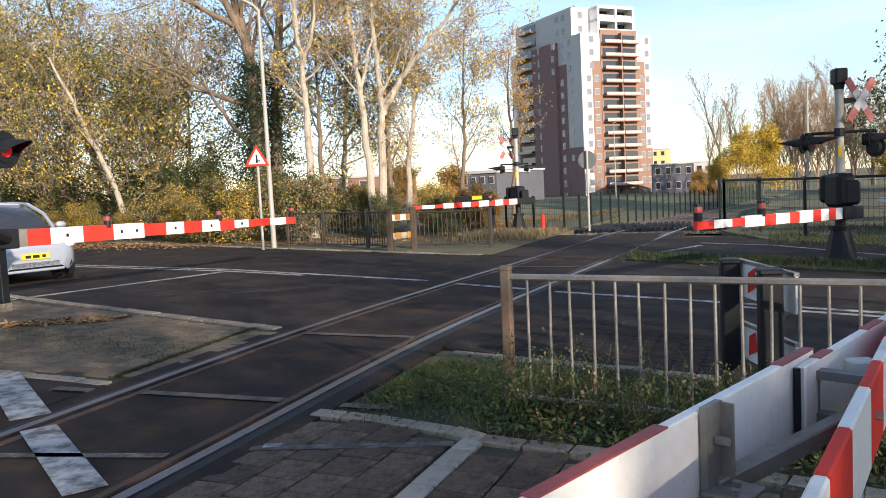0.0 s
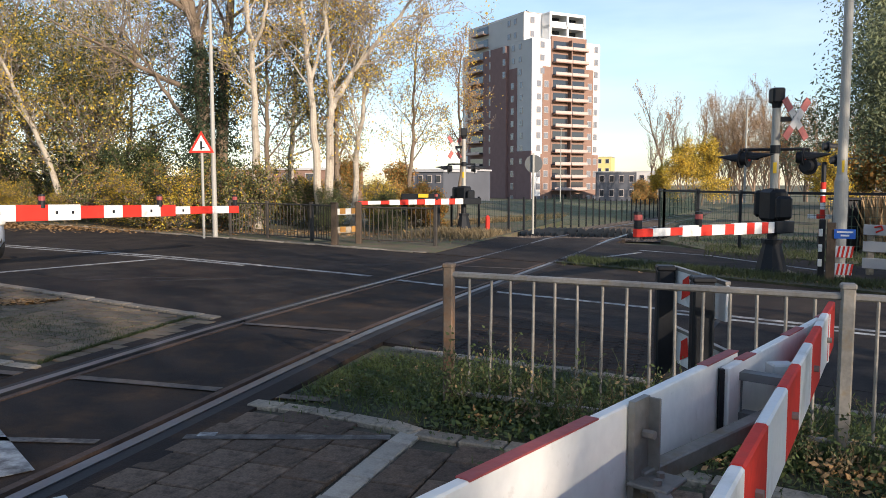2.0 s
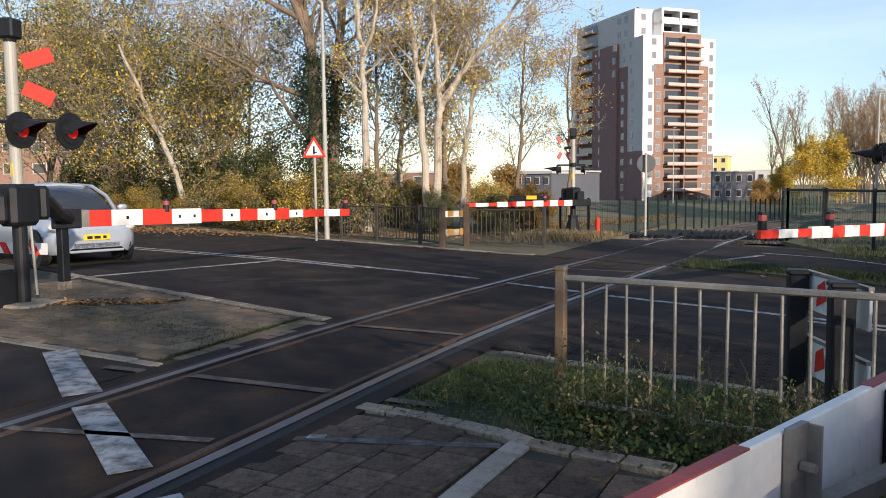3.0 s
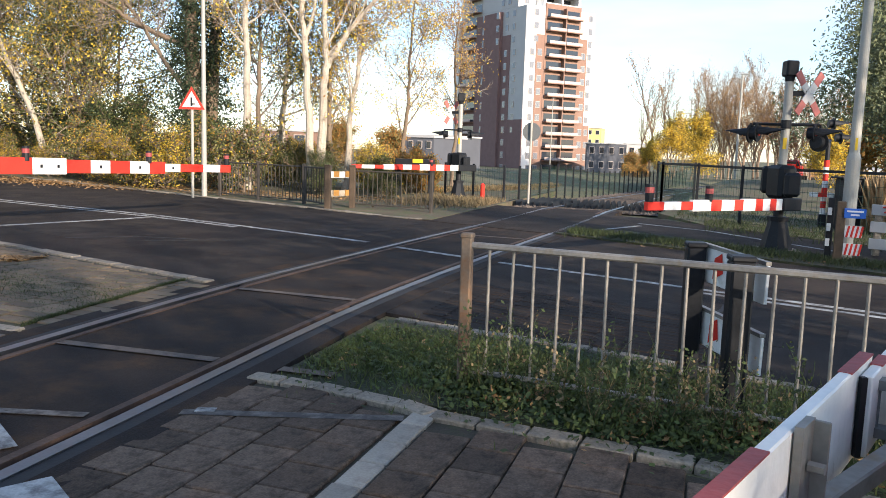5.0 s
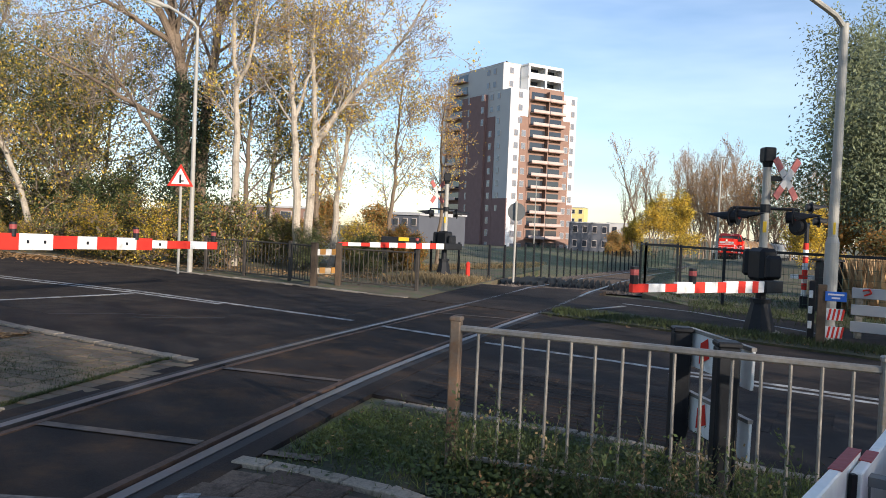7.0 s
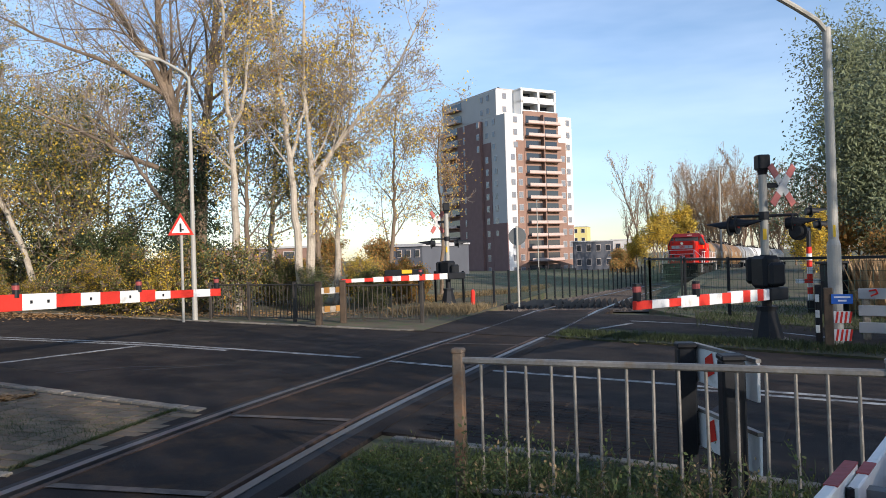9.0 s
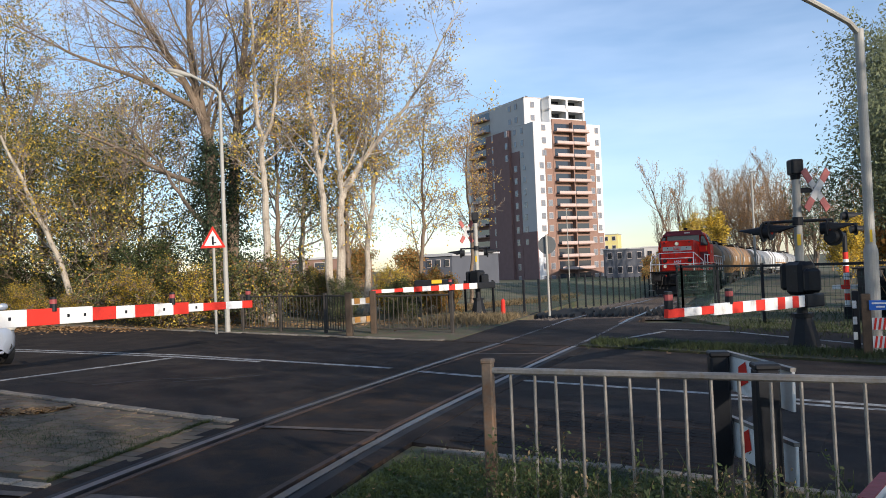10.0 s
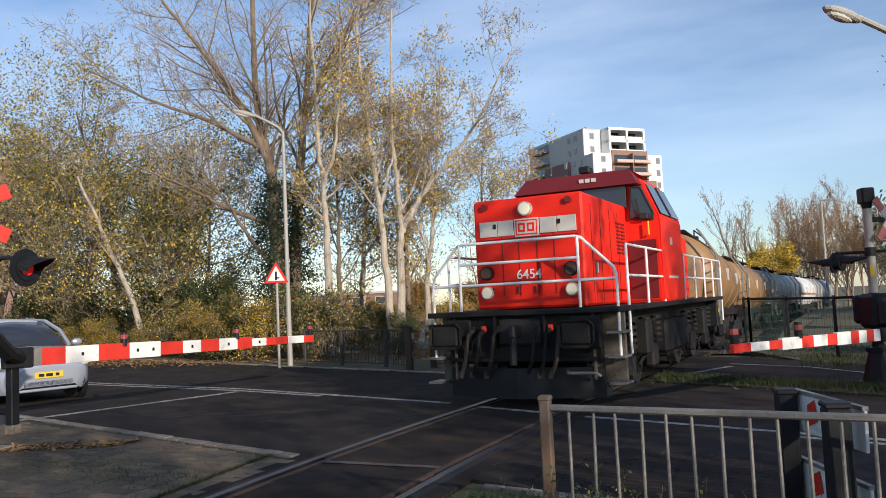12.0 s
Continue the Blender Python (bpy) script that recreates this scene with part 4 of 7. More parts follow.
part("joint_bar", box(A1 - d1 * 0.128 + n1 * 0.020, (0.010, 0.012, 0.145), 20), BLACK, nb)
for c in (pA + n1 * 0.02 + up * 0.035, pA + n1 * 0.02 + up * -0.065):
    part("bolt", rod(c - n1 * 0.012, c + n1 * 0.010, 0.008, None, 6), GALV, nb)
for c in (pA + d1 * 0.015 + n1 * 0.035 + up * -0.043, pA + d1 * -0.02 + n1 * 0.045 + up * -0.043, pB - nB * 0.04 + up * -0.02):
    part("bolt", rod(c, c + up * 0.010, 0.008, None, 6), GALV, nb)
for k in (0.9, 1.3, 1.75, 2.2, 2.6):
    c = B0 + dB * k + nB * 0.011
    part("bolt", rod(c, c + nB * 0.012, 0.008, None, 6), GALV, nb)


# ---- lamps, signs ----
def street_lamp(x, y, h, label, arm, r=0.06, collar=None):
    ob = thing("street_lamp", x, y, 0, label, "street lamp", "street lamps")
    if collar:
        part("lower_pole", rod((0, 0, 0), (0, 0, collar), r * 1.22, None, 18), GREYPOLE, ob)
        part("collar", rod((0, 0, collar), (0, 0, collar + 0.08), r * 1.22, r * 0.9, 18), GREYPOLE, ob)
        part("upper_pole", rod((0, 0, collar + 0.08), (0, 0, h), r * 0.9, r * 0.78, 18), GREYPOLE, ob)
    else:
        part("pole", rod((0, 0, 0), (0, 0, h), r, r * 0.55, 14), GREYPOLE, ob)
    a = Vector(arm)
    pts = [Vector((0, 0, h - 0.06)), a * 0.15 + Vector((0, 0, h + 0.08)), a * 0.5 + Vector((0, 0, h + 0.22)), a * 1.0 + Vector((0, 0, h + 0.40))]
    part("arm", pipe(pts, r * 0.55, 8), GREYPOLE, ob)
    d = a.normalized()
    bm = bmesh.new()
    bmesh.ops.create_uvsphere(bm, u_segments=14, v_segments=8, radius=1, matrix=Matrix.Translation(a * 1.0 + d * 0.22 + Vector((0, 0, h + 0.42))) @ pose(0, 0, 0, 0, -14, math.degrees(math.atan2(d.y, d.x))) @ Matrix.Diagonal((0.30, 0.1, 0.07, 1)))
    part("head", bm, GREYPOLE, ob)
    bm = bmesh.new()
    bmesh.ops.create_uvsphere(bm, u_segments=12, v_segments=6, radius=1, matrix=Matrix.Translation(a * 1.0 + d * 0.26 + Vector((0, 0, h + 0.385))) @ pose(0, 0, 0, 0, -14, math.degrees(math.atan2(d.y, d.x))) @ Matrix.Diagonal((0.2, 0.075, 0.055, 1)))
    part("glass", bm, LAMPGLASS, ob)
    return ob


street_lamp(-10.98, 16.44, 5.85, "tall slim grey street lamp behind the far railing", (-0.55, -0.45, 0), 0.065)
lp = street_lamp(2.17, 11.95, 4.28, "grey street lamp with a stepped pole beside the crossing", (-0.85, -0.75, 0), 0.072, 1.36)
part("number_tag", box((0.0, -0.088, 1.55), (0.03, 0.006, 0.16), -8, 0.001), YELLOW, lp)

sp = thing("marker_board", 2.08, 11.62, 0, "dark post with a blue plate and red striped panels", "marker board")
part("post", box((-0.05, 0, 0.4), (0.11, 0.09, 0.82), -8, 0.01), DARKWOOD, sp)
part("blue_plate", box((0.10, -0.075, 0.665), (0.25, 0.015, 0.125), -8, 0.003), BLUE, sp, "blue plate with two lines of white print")
for k, (w, z) in enumerate(((0.19, 0.69), (0.10, 0.645))):
    part("print_bar", box((0.10, -0.085, z), (w, 0.004, 0.022), -8), WHITE, sp)
for z in (0.43, 0.2):
    pn = part("striped_panel", box((0.10, -0.06, z), (0.20, 0.012, 0.15), -8, 0.002), WHITE, sp)
    for k in range(4):
        bm = bmesh.new()
        x = 0.012 + k * 0.052
        vs = [bm.verts.new(v) for v in ((x, -0.068 + (0.1 - x) * 0.0, z - 0.074), (x + 0.026, -0.068, z - 0.074), (x + 0.05, -0.068, z + 0.074), (x + 0.024, -0.068, z + 0.074))]
        bm.faces.new(vs)
        bmesh.ops.rotate(bm, verts=bm.verts, cent=(0.10, -0.06, z), matrix=Matrix.Rotation(radians(-8), 3, "Z"))
        bmesh.ops.translate(bm, verts=bm.verts, vec=(0, -0.002, 0))
        part("red_stripe", bm, RED, sp)
wb = thing("reflector_post", 1.95, 11.9, 0, "dark post with three white reflector blocks", "post")
part("post", box((0, 0, 0.42), (0.08, 0.08, 0.84), 0, 0.01), BLACK, wb)
for z in (0.25, 0.45, 0.66):
    part("reflector", box((-0.02, -0.045, z), (0.05, 0.02, 0.10), 0, 0.004), WHITE, wb)

pf = thing("plank_fence", 2.6, 12.8, 0, "low fence of wide pale grey planks", "fence")
for z in (0.18, 0.42, 0.66):
    part("plank", beam((0, 0, z), (4.6, -1.9, z), 0.04, 0.15, 0.006), TW_GREY, pf)
for k in (0.1, 1.6, 3.1, 4.5):
    part("post", box((k, -k * 0.413 + 0.05, 0.36), (0.09, 0.09, 0.74), 0, 0.01), CONCRETE, pf)
part("red_tag", pipe([(0.12, -0.09, 0.70), (0.2, -0.12, 0.72), (0.22, -0.13, 0.67), (0.14, -0.10, 0.63)], 0.012, 6), RED, pf)

ts = thing("warning_sign", -11.05, 16.09, 0, "red-bordered triangular warning sign on a grey pole", "road sign")
part("pole", rod((0, 0, 0), (0, 0, 2.42), 0.033, None, 10), GREYPOLE, ts)


def tri_plate(w, z, y, m, name, parent, t=0.01):
    bm = bmesh.new()
    h = w * 0.866
    vs = [bm.verts.new((sx * w / 2, y + k, z + sz * h)) for k in (-t, 0) for sx, sz in ((-1, -0.333), (1, -0.333), (0, 0.667))]
    for q in ((0, 1, 2), (5, 4, 3), (0, 3, 4, 1), (1, 4, 5, 2), (2, 5, 3, 0)):
        bm.faces.new([vs[i] for i in q])
    bmesh.ops.recalc_face_normals(bm, faces=bm.faces)
    bmesh.ops.rotate(bm, verts=bm.verts, cent=(0, 0, 0), matrix=Matrix.Rotation(radians(22), 3, "Z"))
    return part(name, bm, m, parent)


tri_plate(0.60, 2.22, -0.035, RED, "border", ts)
tri_plate(0.42, 2.22, -0.047, WHITE, "panel", ts)
bm = box((0, -0.06, 2.22), (0.045, 0.006, 0.2), 0)
bmesh.ops.rotate(bm, verts=bm.verts, cent=(0, 0, 0), matrix=Matrix.Rotation(radians(22), 3, "Z"))
part("symbol", bm, BLACK, ts)
bm = box((0.03, -0.06, 2.17), (0.1, 0.006, 0.03), 0)
bmesh.ops.rotate(bm, verts=bm.verts, cent=(0, 0, 0), matrix=Matrix.Rotation(radians(22), 3, "Z"))
part("symbol", bm, BLACK, ts)

ds = thing("round_sign", -3.92, 20.3, 0, "round sign seen from its grey back on a pole", "road sign")
part("pole", rod((0, 0, 0), (0, 0, 2.1), 0.03, None, 10), GREYPOLE, ds)
part("disc", rod((0, 0.03, 1.83), (0, 0.045, 1.83), 0.235, None, 24), SIGN_BACK, ds)

# far slim poles
for x, y, h in ((2.9, 70, 8.6), (-27.5, 150, 14), (-18.5, 27, 4.2)):
    ob = thing("lamp_pole", x, y, -fall(y), "slim far lamp pole", "street lamp", "far poles")
    part("pole", rod((0, 0, 0), (0, 0, h), 0.10 if y > 30 else 0.07, 0.07, 8), GREYPOLE if y > 30 else DARKWOOD, ob)
    part("head", box((0.15, 0, h), (0.6, 0.2, 0.12), 0, 0.03), GREYPOLE if y > 30 else DARKWOOD, ob)


# ---- far buildings ----
def tower():
    """A tall block: a sunlit face with paired balconies, and a shaded face, its brick darkened and cladding greyed to
    paint the shade.
    """
    e1, e2 = Vector((0.675, 0.737, 0)), Vector((-0.737, 0.676, 0))
    K = Vector((-43.5, 195.7, 0))
    ang = math.degrees(math.atan2(e1.y, e1.x))
    ob = thing("apartment_tower", K.x, K.y, -2.8, "tall white and brown brick apartment tower with stacked balconies", "apartment building", rz=ang)
    # local x runs along the sunlit face, local y to the rear along the shaded face
    W1, D1, FL = 21.5, 35.0, 3.24
    H, UP = 40.4, 6.9
    part("wall", box((W1 / 2, D1 / 2, H / 2), (W1, D1, H)), TW_WHITE, ob, "white clad core of the tower")
    # thin grey sheets paint the shade on the tower's white side
    part("side_shade", box((-0.06, D1 / 2 - 1.2, H / 2), (0.12, D1 - 2.5, H - 0.1)), TW_GREY, ob, "white side with its shade put into a grey sheet")
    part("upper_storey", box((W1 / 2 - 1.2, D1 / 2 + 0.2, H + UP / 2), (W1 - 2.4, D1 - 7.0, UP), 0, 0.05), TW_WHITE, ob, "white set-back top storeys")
    part("side_shade", box((-0.07, D1 / 2 + 0.2, H + UP / 2 - 0.1), (0.14, D1 - 7.2, UP - 0.2)), TW_GREY, ob)
    part("roof_edge", box((W1 / 2 - 1.2, D1 / 2 + 0.2, H + UP + 0.1), (W1 - 2.2, D1 - 6.8, 0.2)), TW_RAIL, ob)
    # open frame in front of the top storeys
    for x in (5.6, 11.0, 16.4):
        part("corner_frame", box((x, 1.9, H + UP * 0.48), (0.6, 3.4, UP * 0.96)), TW_WHITE, ob)
    for z in (H + UP * 0.5, H + UP * 0.96):
        part("frame_slab", box((11.0, 1.9, z), (11.4, 3.4, 0.7)), TW_WHITE, ob)
    for f in range(2):
        for x in (8.3, 13.7):
            part("parapet", box((x, 0.5, H + UP * 0.5 * f + 0.75), (4.6, 0.12, 1.1)), TW_WHITE, ob)
            part("glazing", box((x, 3.5, H + UP * 0.5 * f + 1.7), (4.6, 0.12, 2.6)), PANE, ob)
    # roof gear
    part("roof_hoist", pipe([(3, 7, H + UP), (3.5, 8, H + UP + 1.5), (10, 12, H + UP + 1.3), (11, 13, H + UP)], 0.14, 6), BLACK, ob)
    part("roof_hoist", pipe([(2, 15, H + UP), (2, 15, H + UP + 0.8), (5, 19, H + UP + 0.9), (5, 19, H + UP)], 0.12, 6), BLACK, ob)
    # brick fields on the sunlit face
    part("brick_field", box((11.2, -0.12, (H + 0.9) / 2), (11.2, 0.3, H + 0.9)), TW_BROWN, ob, "brown brick balcony bay")
    part("brick_field", box((11.2, -0.06, FL * 5.18), (16.2, 0.22, FL * 10.36)), TW_BROWN, ob)
    part("brick_field", box((12.0, -0.03, FL * 1.78), (18.6, 0.14, FL * 3.56)), TW_BROWN, ob)
    # shaded face: shade-darkened brick in three steps, a deep balcony bay behind
    part("brick_field", box((-0.10, 5.0, FL * 1.9), (0.3, 10.0, FL * 3.8)), TW_BROWN_SHADED, ob)
    part("brick_field", box((-0.14, 9.6, FL * 5.2), (0.36, 6.0, FL * 10.4)), TW_BROWN_SHADED, ob)
    part("brick_field", box((-0.5, 16.2, (H - 0.6) / 2), (1.1, 11.6, H - 0.6)), TW_BROWN_SHADED, ob, "brown brick bay, darkened in colour for shade")
    part("brick_field", box((-0.10, 27.0, (H - 1.0) / 2), (0.3, 9.0, H - 1.0)), TW_BROWN_SHADED, ob)

    def made(name, bm, m):
        me = bpy.data.meshes.new(name)
        bm.to_mesh(me)
        bm.free()
        me.materials.append(m)
        return me
    wm = made("pane", box((0, 0, 0), (1.1, 0.12, 1.45)), PANE_FAR)
    fm = made("window_frame", box((0, 0, 0), (1.3, 0.1, 1.65)), TW_RAIL)
    # flat dark pane standing in for the shade of a balcony recess
    rm = made("recess_shade_pane", box((0, 0, 0), (4.7, 0.1, 2.3)), PANE)
    slab = box((0, -0.8, -0.62), (5.1, 1.7, 0.24))
    sm = made("balcony", slab, TW_BROWN)
    pm = made("parapet", box((0, -1.6, -0.18), (5.1, 0.08, 0.72)), TW_BALCONY)

    def window(x, y, z, turn=0, wide=1.0, tall=1.0):
        sc = Matrix.Diagonal((wide, 1, tall, 1))
        shared("window_frame", fm, pose(x, y, z, 0, 0, turn) @ sc, ob)
        for k in (-0.31, 0.31):
            shared("pane", wm, pose(x, y, z, 0, 0, turn) @ pose(k * wide, -0.05, 0) @ Matrix.Diagonal((0.5 * wide, 1, tall, 1)), ob)

    def balcony(x, y, z, turn=0, wide=1.0):
        sc = Matrix.Diagonal((wide, 1, 1, 1))
        shared("recess_shade_pane", rm, pose(x, y, z, 0, 0, turn) @ sc, ob)
        shared("balcony", sm, pose(x, y, z - 0.45, 0, 0, turn) @ sc, ob)
        shared("parapet", pm, pose(x, y, z - 0.45, 0, 0, turn) @ sc, ob)
    part("party_wall", box((11.2, -0.8, H / 2), (0.3, 1.5, H)), TW_BROWN, ob)
    for f in range(-1, 12):
        z = H - 1.5 - FL * (11 - f)
        for x in (8.55, 13.85):
            balcony(x, -0.28, z)
        for x in (4.2, 18.1):
            if f < 9:
                window(x, -0.20, z, 0, 1.05)
        window(2.0 if f < 9 else 3.0, -0.10, z, 0, 1.0)
        window(20.2, -0.10, z, 0, 0.9)
        # shaded face
        if f > 1:
            window(-0.16, 4.6 if f < 9 else 5.2, z, -90, 0.95)
        window(-0.36 if f < 9 else -0.16, 8.4, z, -90, 1.0)
        window(-0.36 if f < 9 else -1.10, 11.4, z, -90, 0.9)
        window(-1.10, 18.4, z, -90, 0.45, 1.1)
        balcony(-0.3, 26.4, z, -90, 1.5)
    for f in range(2):
        z = H + UP * 0.5 * f + 1.7
        window(2.4, 3.6, z, 0, 1.0)
        window(18.0, 3.6, z, 0, 0.8)
        for y in (7.5, 10.5):
            window(-0.2, y, z, -90, 1.0)
        balcony(-0.2, 24.0, z, -90, 1.3)
    return ob


tower()


def house_row(name, x, y, rz, w, d, h, n, wall, label, storeys=2):
    ob = thing(name, x, y, -fall(y), label, "building", "far buildings", rz=rz)
    part("wall", box((w / 2, d / 2, h / 2), (w, d, h)), wall, ob)
    part("roof", box((w / 2, d / 2, h + 0.12), (w + 0.4, d + 0.4, 0.25)), TW_GREY, ob)
    for s_ in range(storeys):
        for k in range(n):
            cx, cz = w * (k + 0.5) / n, h * (s_ + 0.55) / storeys
            wd = part("window", box((cx, -0.03, cz), (w / n * 0.5, 0.1, h / storeys * 0.5)), TW_RAIL, ob)
            part("pane", box((cx, -0.09, cz), (w / n * 0.42, 0.06, h / storeys * 0.42)), PANE, wd)
    return ob


GREY_ROW = mat("grey_render", (0.10, 0.105, 0.12), 0.8, var=0.12, scale=0.5, bump=0)
house_row("terraced_houses", -46, 112, -8, 12, 9, 4.9, 9, GREY_ROW, "row of grey two-storey houses with pale windows")
house_row("flat_building", -25.5, 185, 10, 9, 9, 6.6, 4, GREY_ROW, "grey flat-roofed building beyond the fence")
house_row("flat_building", -17.0, 190, 10, 5, 8, 6.8, 2, TW_GREY, "white flat-roofed building beyond the fence")
house_row("yellow_block", -45, 320, 0, 6, 12, 14.5, 2, mat("yellow_render", (0.66, 0.56, 0.22), 0.8, var=0.05, scale=0.3, bump=0), "pale yellow apartment block far off", 4)
house_row("brick_flats", -98, 36, 40, 34, 10, 18.5, 12, TW_BROWN, "brown brick apartment block behind the trees", 8)
house_row("brick_houses", -60, 84, 12, 18, 9, 3.8, 6, TW_BROWN, "low brick houses behind the trees", 2)
house_row("white_flats", -40, 96, -10, 8, 9, 4.0, 6, GREY_ROW, "grey flats half hidden by trees", 2)


# ---- plants ----
class Grower:
    def __init__(self, seed):
        self.r = random.Random(seed)
        self.v, self.f, self.tips = [], [], []
        self.v2, self.f2 = [], []

    def tube(self, pts, rad, seg=6, fine=False):
        rows, V, F = [], self.v2 if fine else self.v, self.f2 if fine else self.f
        for i, p in enumerate(pts):
            d = (pts[min(i + 1, len(pts) - 1)] - pts[max(i - 1, 0)]).normalized()
            u = d.orthogonal().normalized()
            w = d.cross(u)
            k = len(V)
            for j in range(seg):
                a = 2 * math.pi * j / seg
                V.append(tuple(p + (u * math.cos(a) + w * math.sin(a)) * rad[i]))
            rows.append(k)
        for a, b in zip(rows, rows[1:]):
            for j in range(seg):
                F.append((a + j, a + (j + 1) % seg, b + (j + 1) % seg, b + j))

    def grow(self, p, d, length, rad, level, kids, up=0.15, wob=0.12, spread=45, start=0.3, shrink=0.6, thin=0.0022):
        r = self.r
        n = max(3, int(4 + length)) if level < 2 else max(2, int(2 + length))
        pts, rads = [p.copy()], [rad]
        dirs = [d]
        for i in range(n):
            d = (d + Vector((r.gauss(0, wob), r.gauss(0, wob), r.gauss(0, wob) + up * 0.3))).normalized()
            p = p + d * (length / n)
            pts.append(p.copy())
            rads.append(max(thin, rad * (1 - 0.72 * (i + 1) / n)))
            dirs.append(d)
        self.tube(pts, rads, 8 if level == 0 else 5 if level == 1 else 3, level >= 2)
        if level >= len(kids):
            self.tips += pts[1:]
            return
        if level >= len(kids) - 1:
            self.tips += pts[len(pts) // 2:]
        for i in range(kids[level]):
            u = start + (1 - start) * (i + r.random()) / kids[level]
            k = min(n - 1, int(u * n))
            q = pts[k].lerp(pts[k + 1], u * n - k)
            a = r.random() * 2 * math.pi
            base = dirs[k]
            o = base.orthogonal().normalized()
            side = o * math.cos(a) + base.cross(o) * math.sin(a)
            s = radians(spread * r.uniform(0.7, 1.25))
            nd = (base * math.cos(s) + side * math.sin(s) + Vector((0, 0, up))).normalized()
            self.grow(q, nd, length * shrink * r.uniform(0.6, 1.1) * (1.15 - 0.5 * u), max(thin, rads[k] * 0.55), level + 1, kids, up, wob * 1.15, spread, 0.2, shrink, thin)


    def stem(self, bends, r0, r1, n, reach, kids, start=0.35, spread=48, up=0.12, wob=0.1, shrink=0.6, thin=0.0058):
        """A stem or limb through a few bends, with boughs off it."""
        r = self.r
        w = [Vector(b) for b in bends]
        w = [2 * w[0] - w[1]] + w + [2 * w[-1] - w[-2]]
        pts = []
        for a, b, c, d in zip(w, w[1:], w[2:], w[3:]):
            for i in range(6):
                u = i / 6
                pts.append(0.5 * (2 * b + (c - a) * u + (2 * a - 5 * b + 4 * c - d) * u * u + (3 * b - a - 3 * c + d) * u ** 3) + Vector((r.gauss(0, 0.02), r.gauss(0, 0.02), 0)))
        pts.append(w[-2].copy())
        m = len(pts) - 1
        rads = [r0 + (r1 - r0) * (i / m) ** 0.8 for i in range(m + 1)]
        self.tube(pts, rads, 10)
        for i in range(n):
            u = start + (1 - start) * (i + r.random()) / n
            k = min(m - 1, int(u * m))
            base = (pts[k + 1] - pts[k]).normalized()
            a = r.random() * 2 * math.pi
            o = base.orthogonal().normalized()
            sp = radians(spread * r.uniform(0.6, 1.3)) * (1 if u < 0.93 else 0.5)
            nd = (base * math.cos(sp) + (o * math.cos(a) + base.cross(o) * math.sin(a)) * math.sin(sp) + Vector((0, 0, up))).normalized()
            self.grow(pts[k], nd, reach * r.uniform(0.55, 1.15) * (1.2 - 0.45 * u), max(0.012, rads[k] * 0.42), 1, kids, up, wob, spread, 0.15, shrink, thin)


def clumped(r, tips, clumps, count, spread, size):
    """Leaves gathered in loose clumps about some of the twig ends."""
    cs = [r.choice(tips) for _ in range(clumps)]
    return leaf_cloud(r, cs, count, spread, size)


def leaf_cloud(r, tips, count, spread, size, droop=0.0):
    vs, fs = [], []
    for _ in range(count):
        c = r.choice(tips) + Vector((r.gauss(0, spread), r.gauss(0, spread), r.gauss(0, spread) - droop * r.random()))
        a = Vector((r.gauss(0, 1), r.gauss(0, 1), r.gauss(0, 1))).normalized()
        b = a.orthogonal().normalized()
        s = size * r.uniform(0.55, 1.3)
        k = len(vs)
        vs += [tuple(c - a * s), tuple(c + b * s * 0.55), tuple(c + a * s), tuple(c - b * s * 0.55)]
        fs.append((k, k + 1, k + 2, k + 3))
    return vs, fs


def tree(name, x, y, label, seed, trunks, kids, bark, leaves, category="tree", group="trees", **kw):
    """trunks: (offset x, y, lean direction, length, radius); leaves: (material, count, spread, size)."""
    ob = thing(name, x, y, 0, label, category, group)
    g = Grower(seed)
    for ox, oy, d, L, rad in trunks:
        g.grow(Vector((ox, oy, -0.1)), Vector(d).normalized(), L, rad, 0, kids, **kw)
    raw("trunk", g.v, g.f, bark, ob, "trunk with bare limbs")
    raw("twig_work", g.v2, g.f2, TWIG_NEAR, ob, "fine bare twigs")
    for m, n, sp, sz in leaves:
        v, f = leaf_cloud(g.r, g.tips, n, sp, sz)
        raw("crown", v, f, m, ob)
    return ob


# the big ivy-covered tree with two stems, its limbs reaching over the road
def grown(name, x, y, label, seed, stems, bark, leaves, group="trees"):
    """stems: bends from the foot, radii, boughs, their reach, start; leaves: material, clumps, count, spread, size."""
    ob = thing(name, x, y, 0, label, "tree", group)
    g = Grower(seed)
    for bends, r0, r1, n, reach, start in stems:
        g.stem(bends, r0, r1, n, reach, (0, 6, 5, 3), start)
    raw("trunk", g.v, g.f, bark, ob, "trunk with bare limbs")
    raw("twig_work", g.v2, g.f2, TWIG_NEAR, ob, "fine bare twigs")
    for m, c, n, sp, sz in leaves:
        v, f = clumped(g.r, g.tips, c, n, sp, sz)
        raw("crown", v, f, m, ob)
    return ob


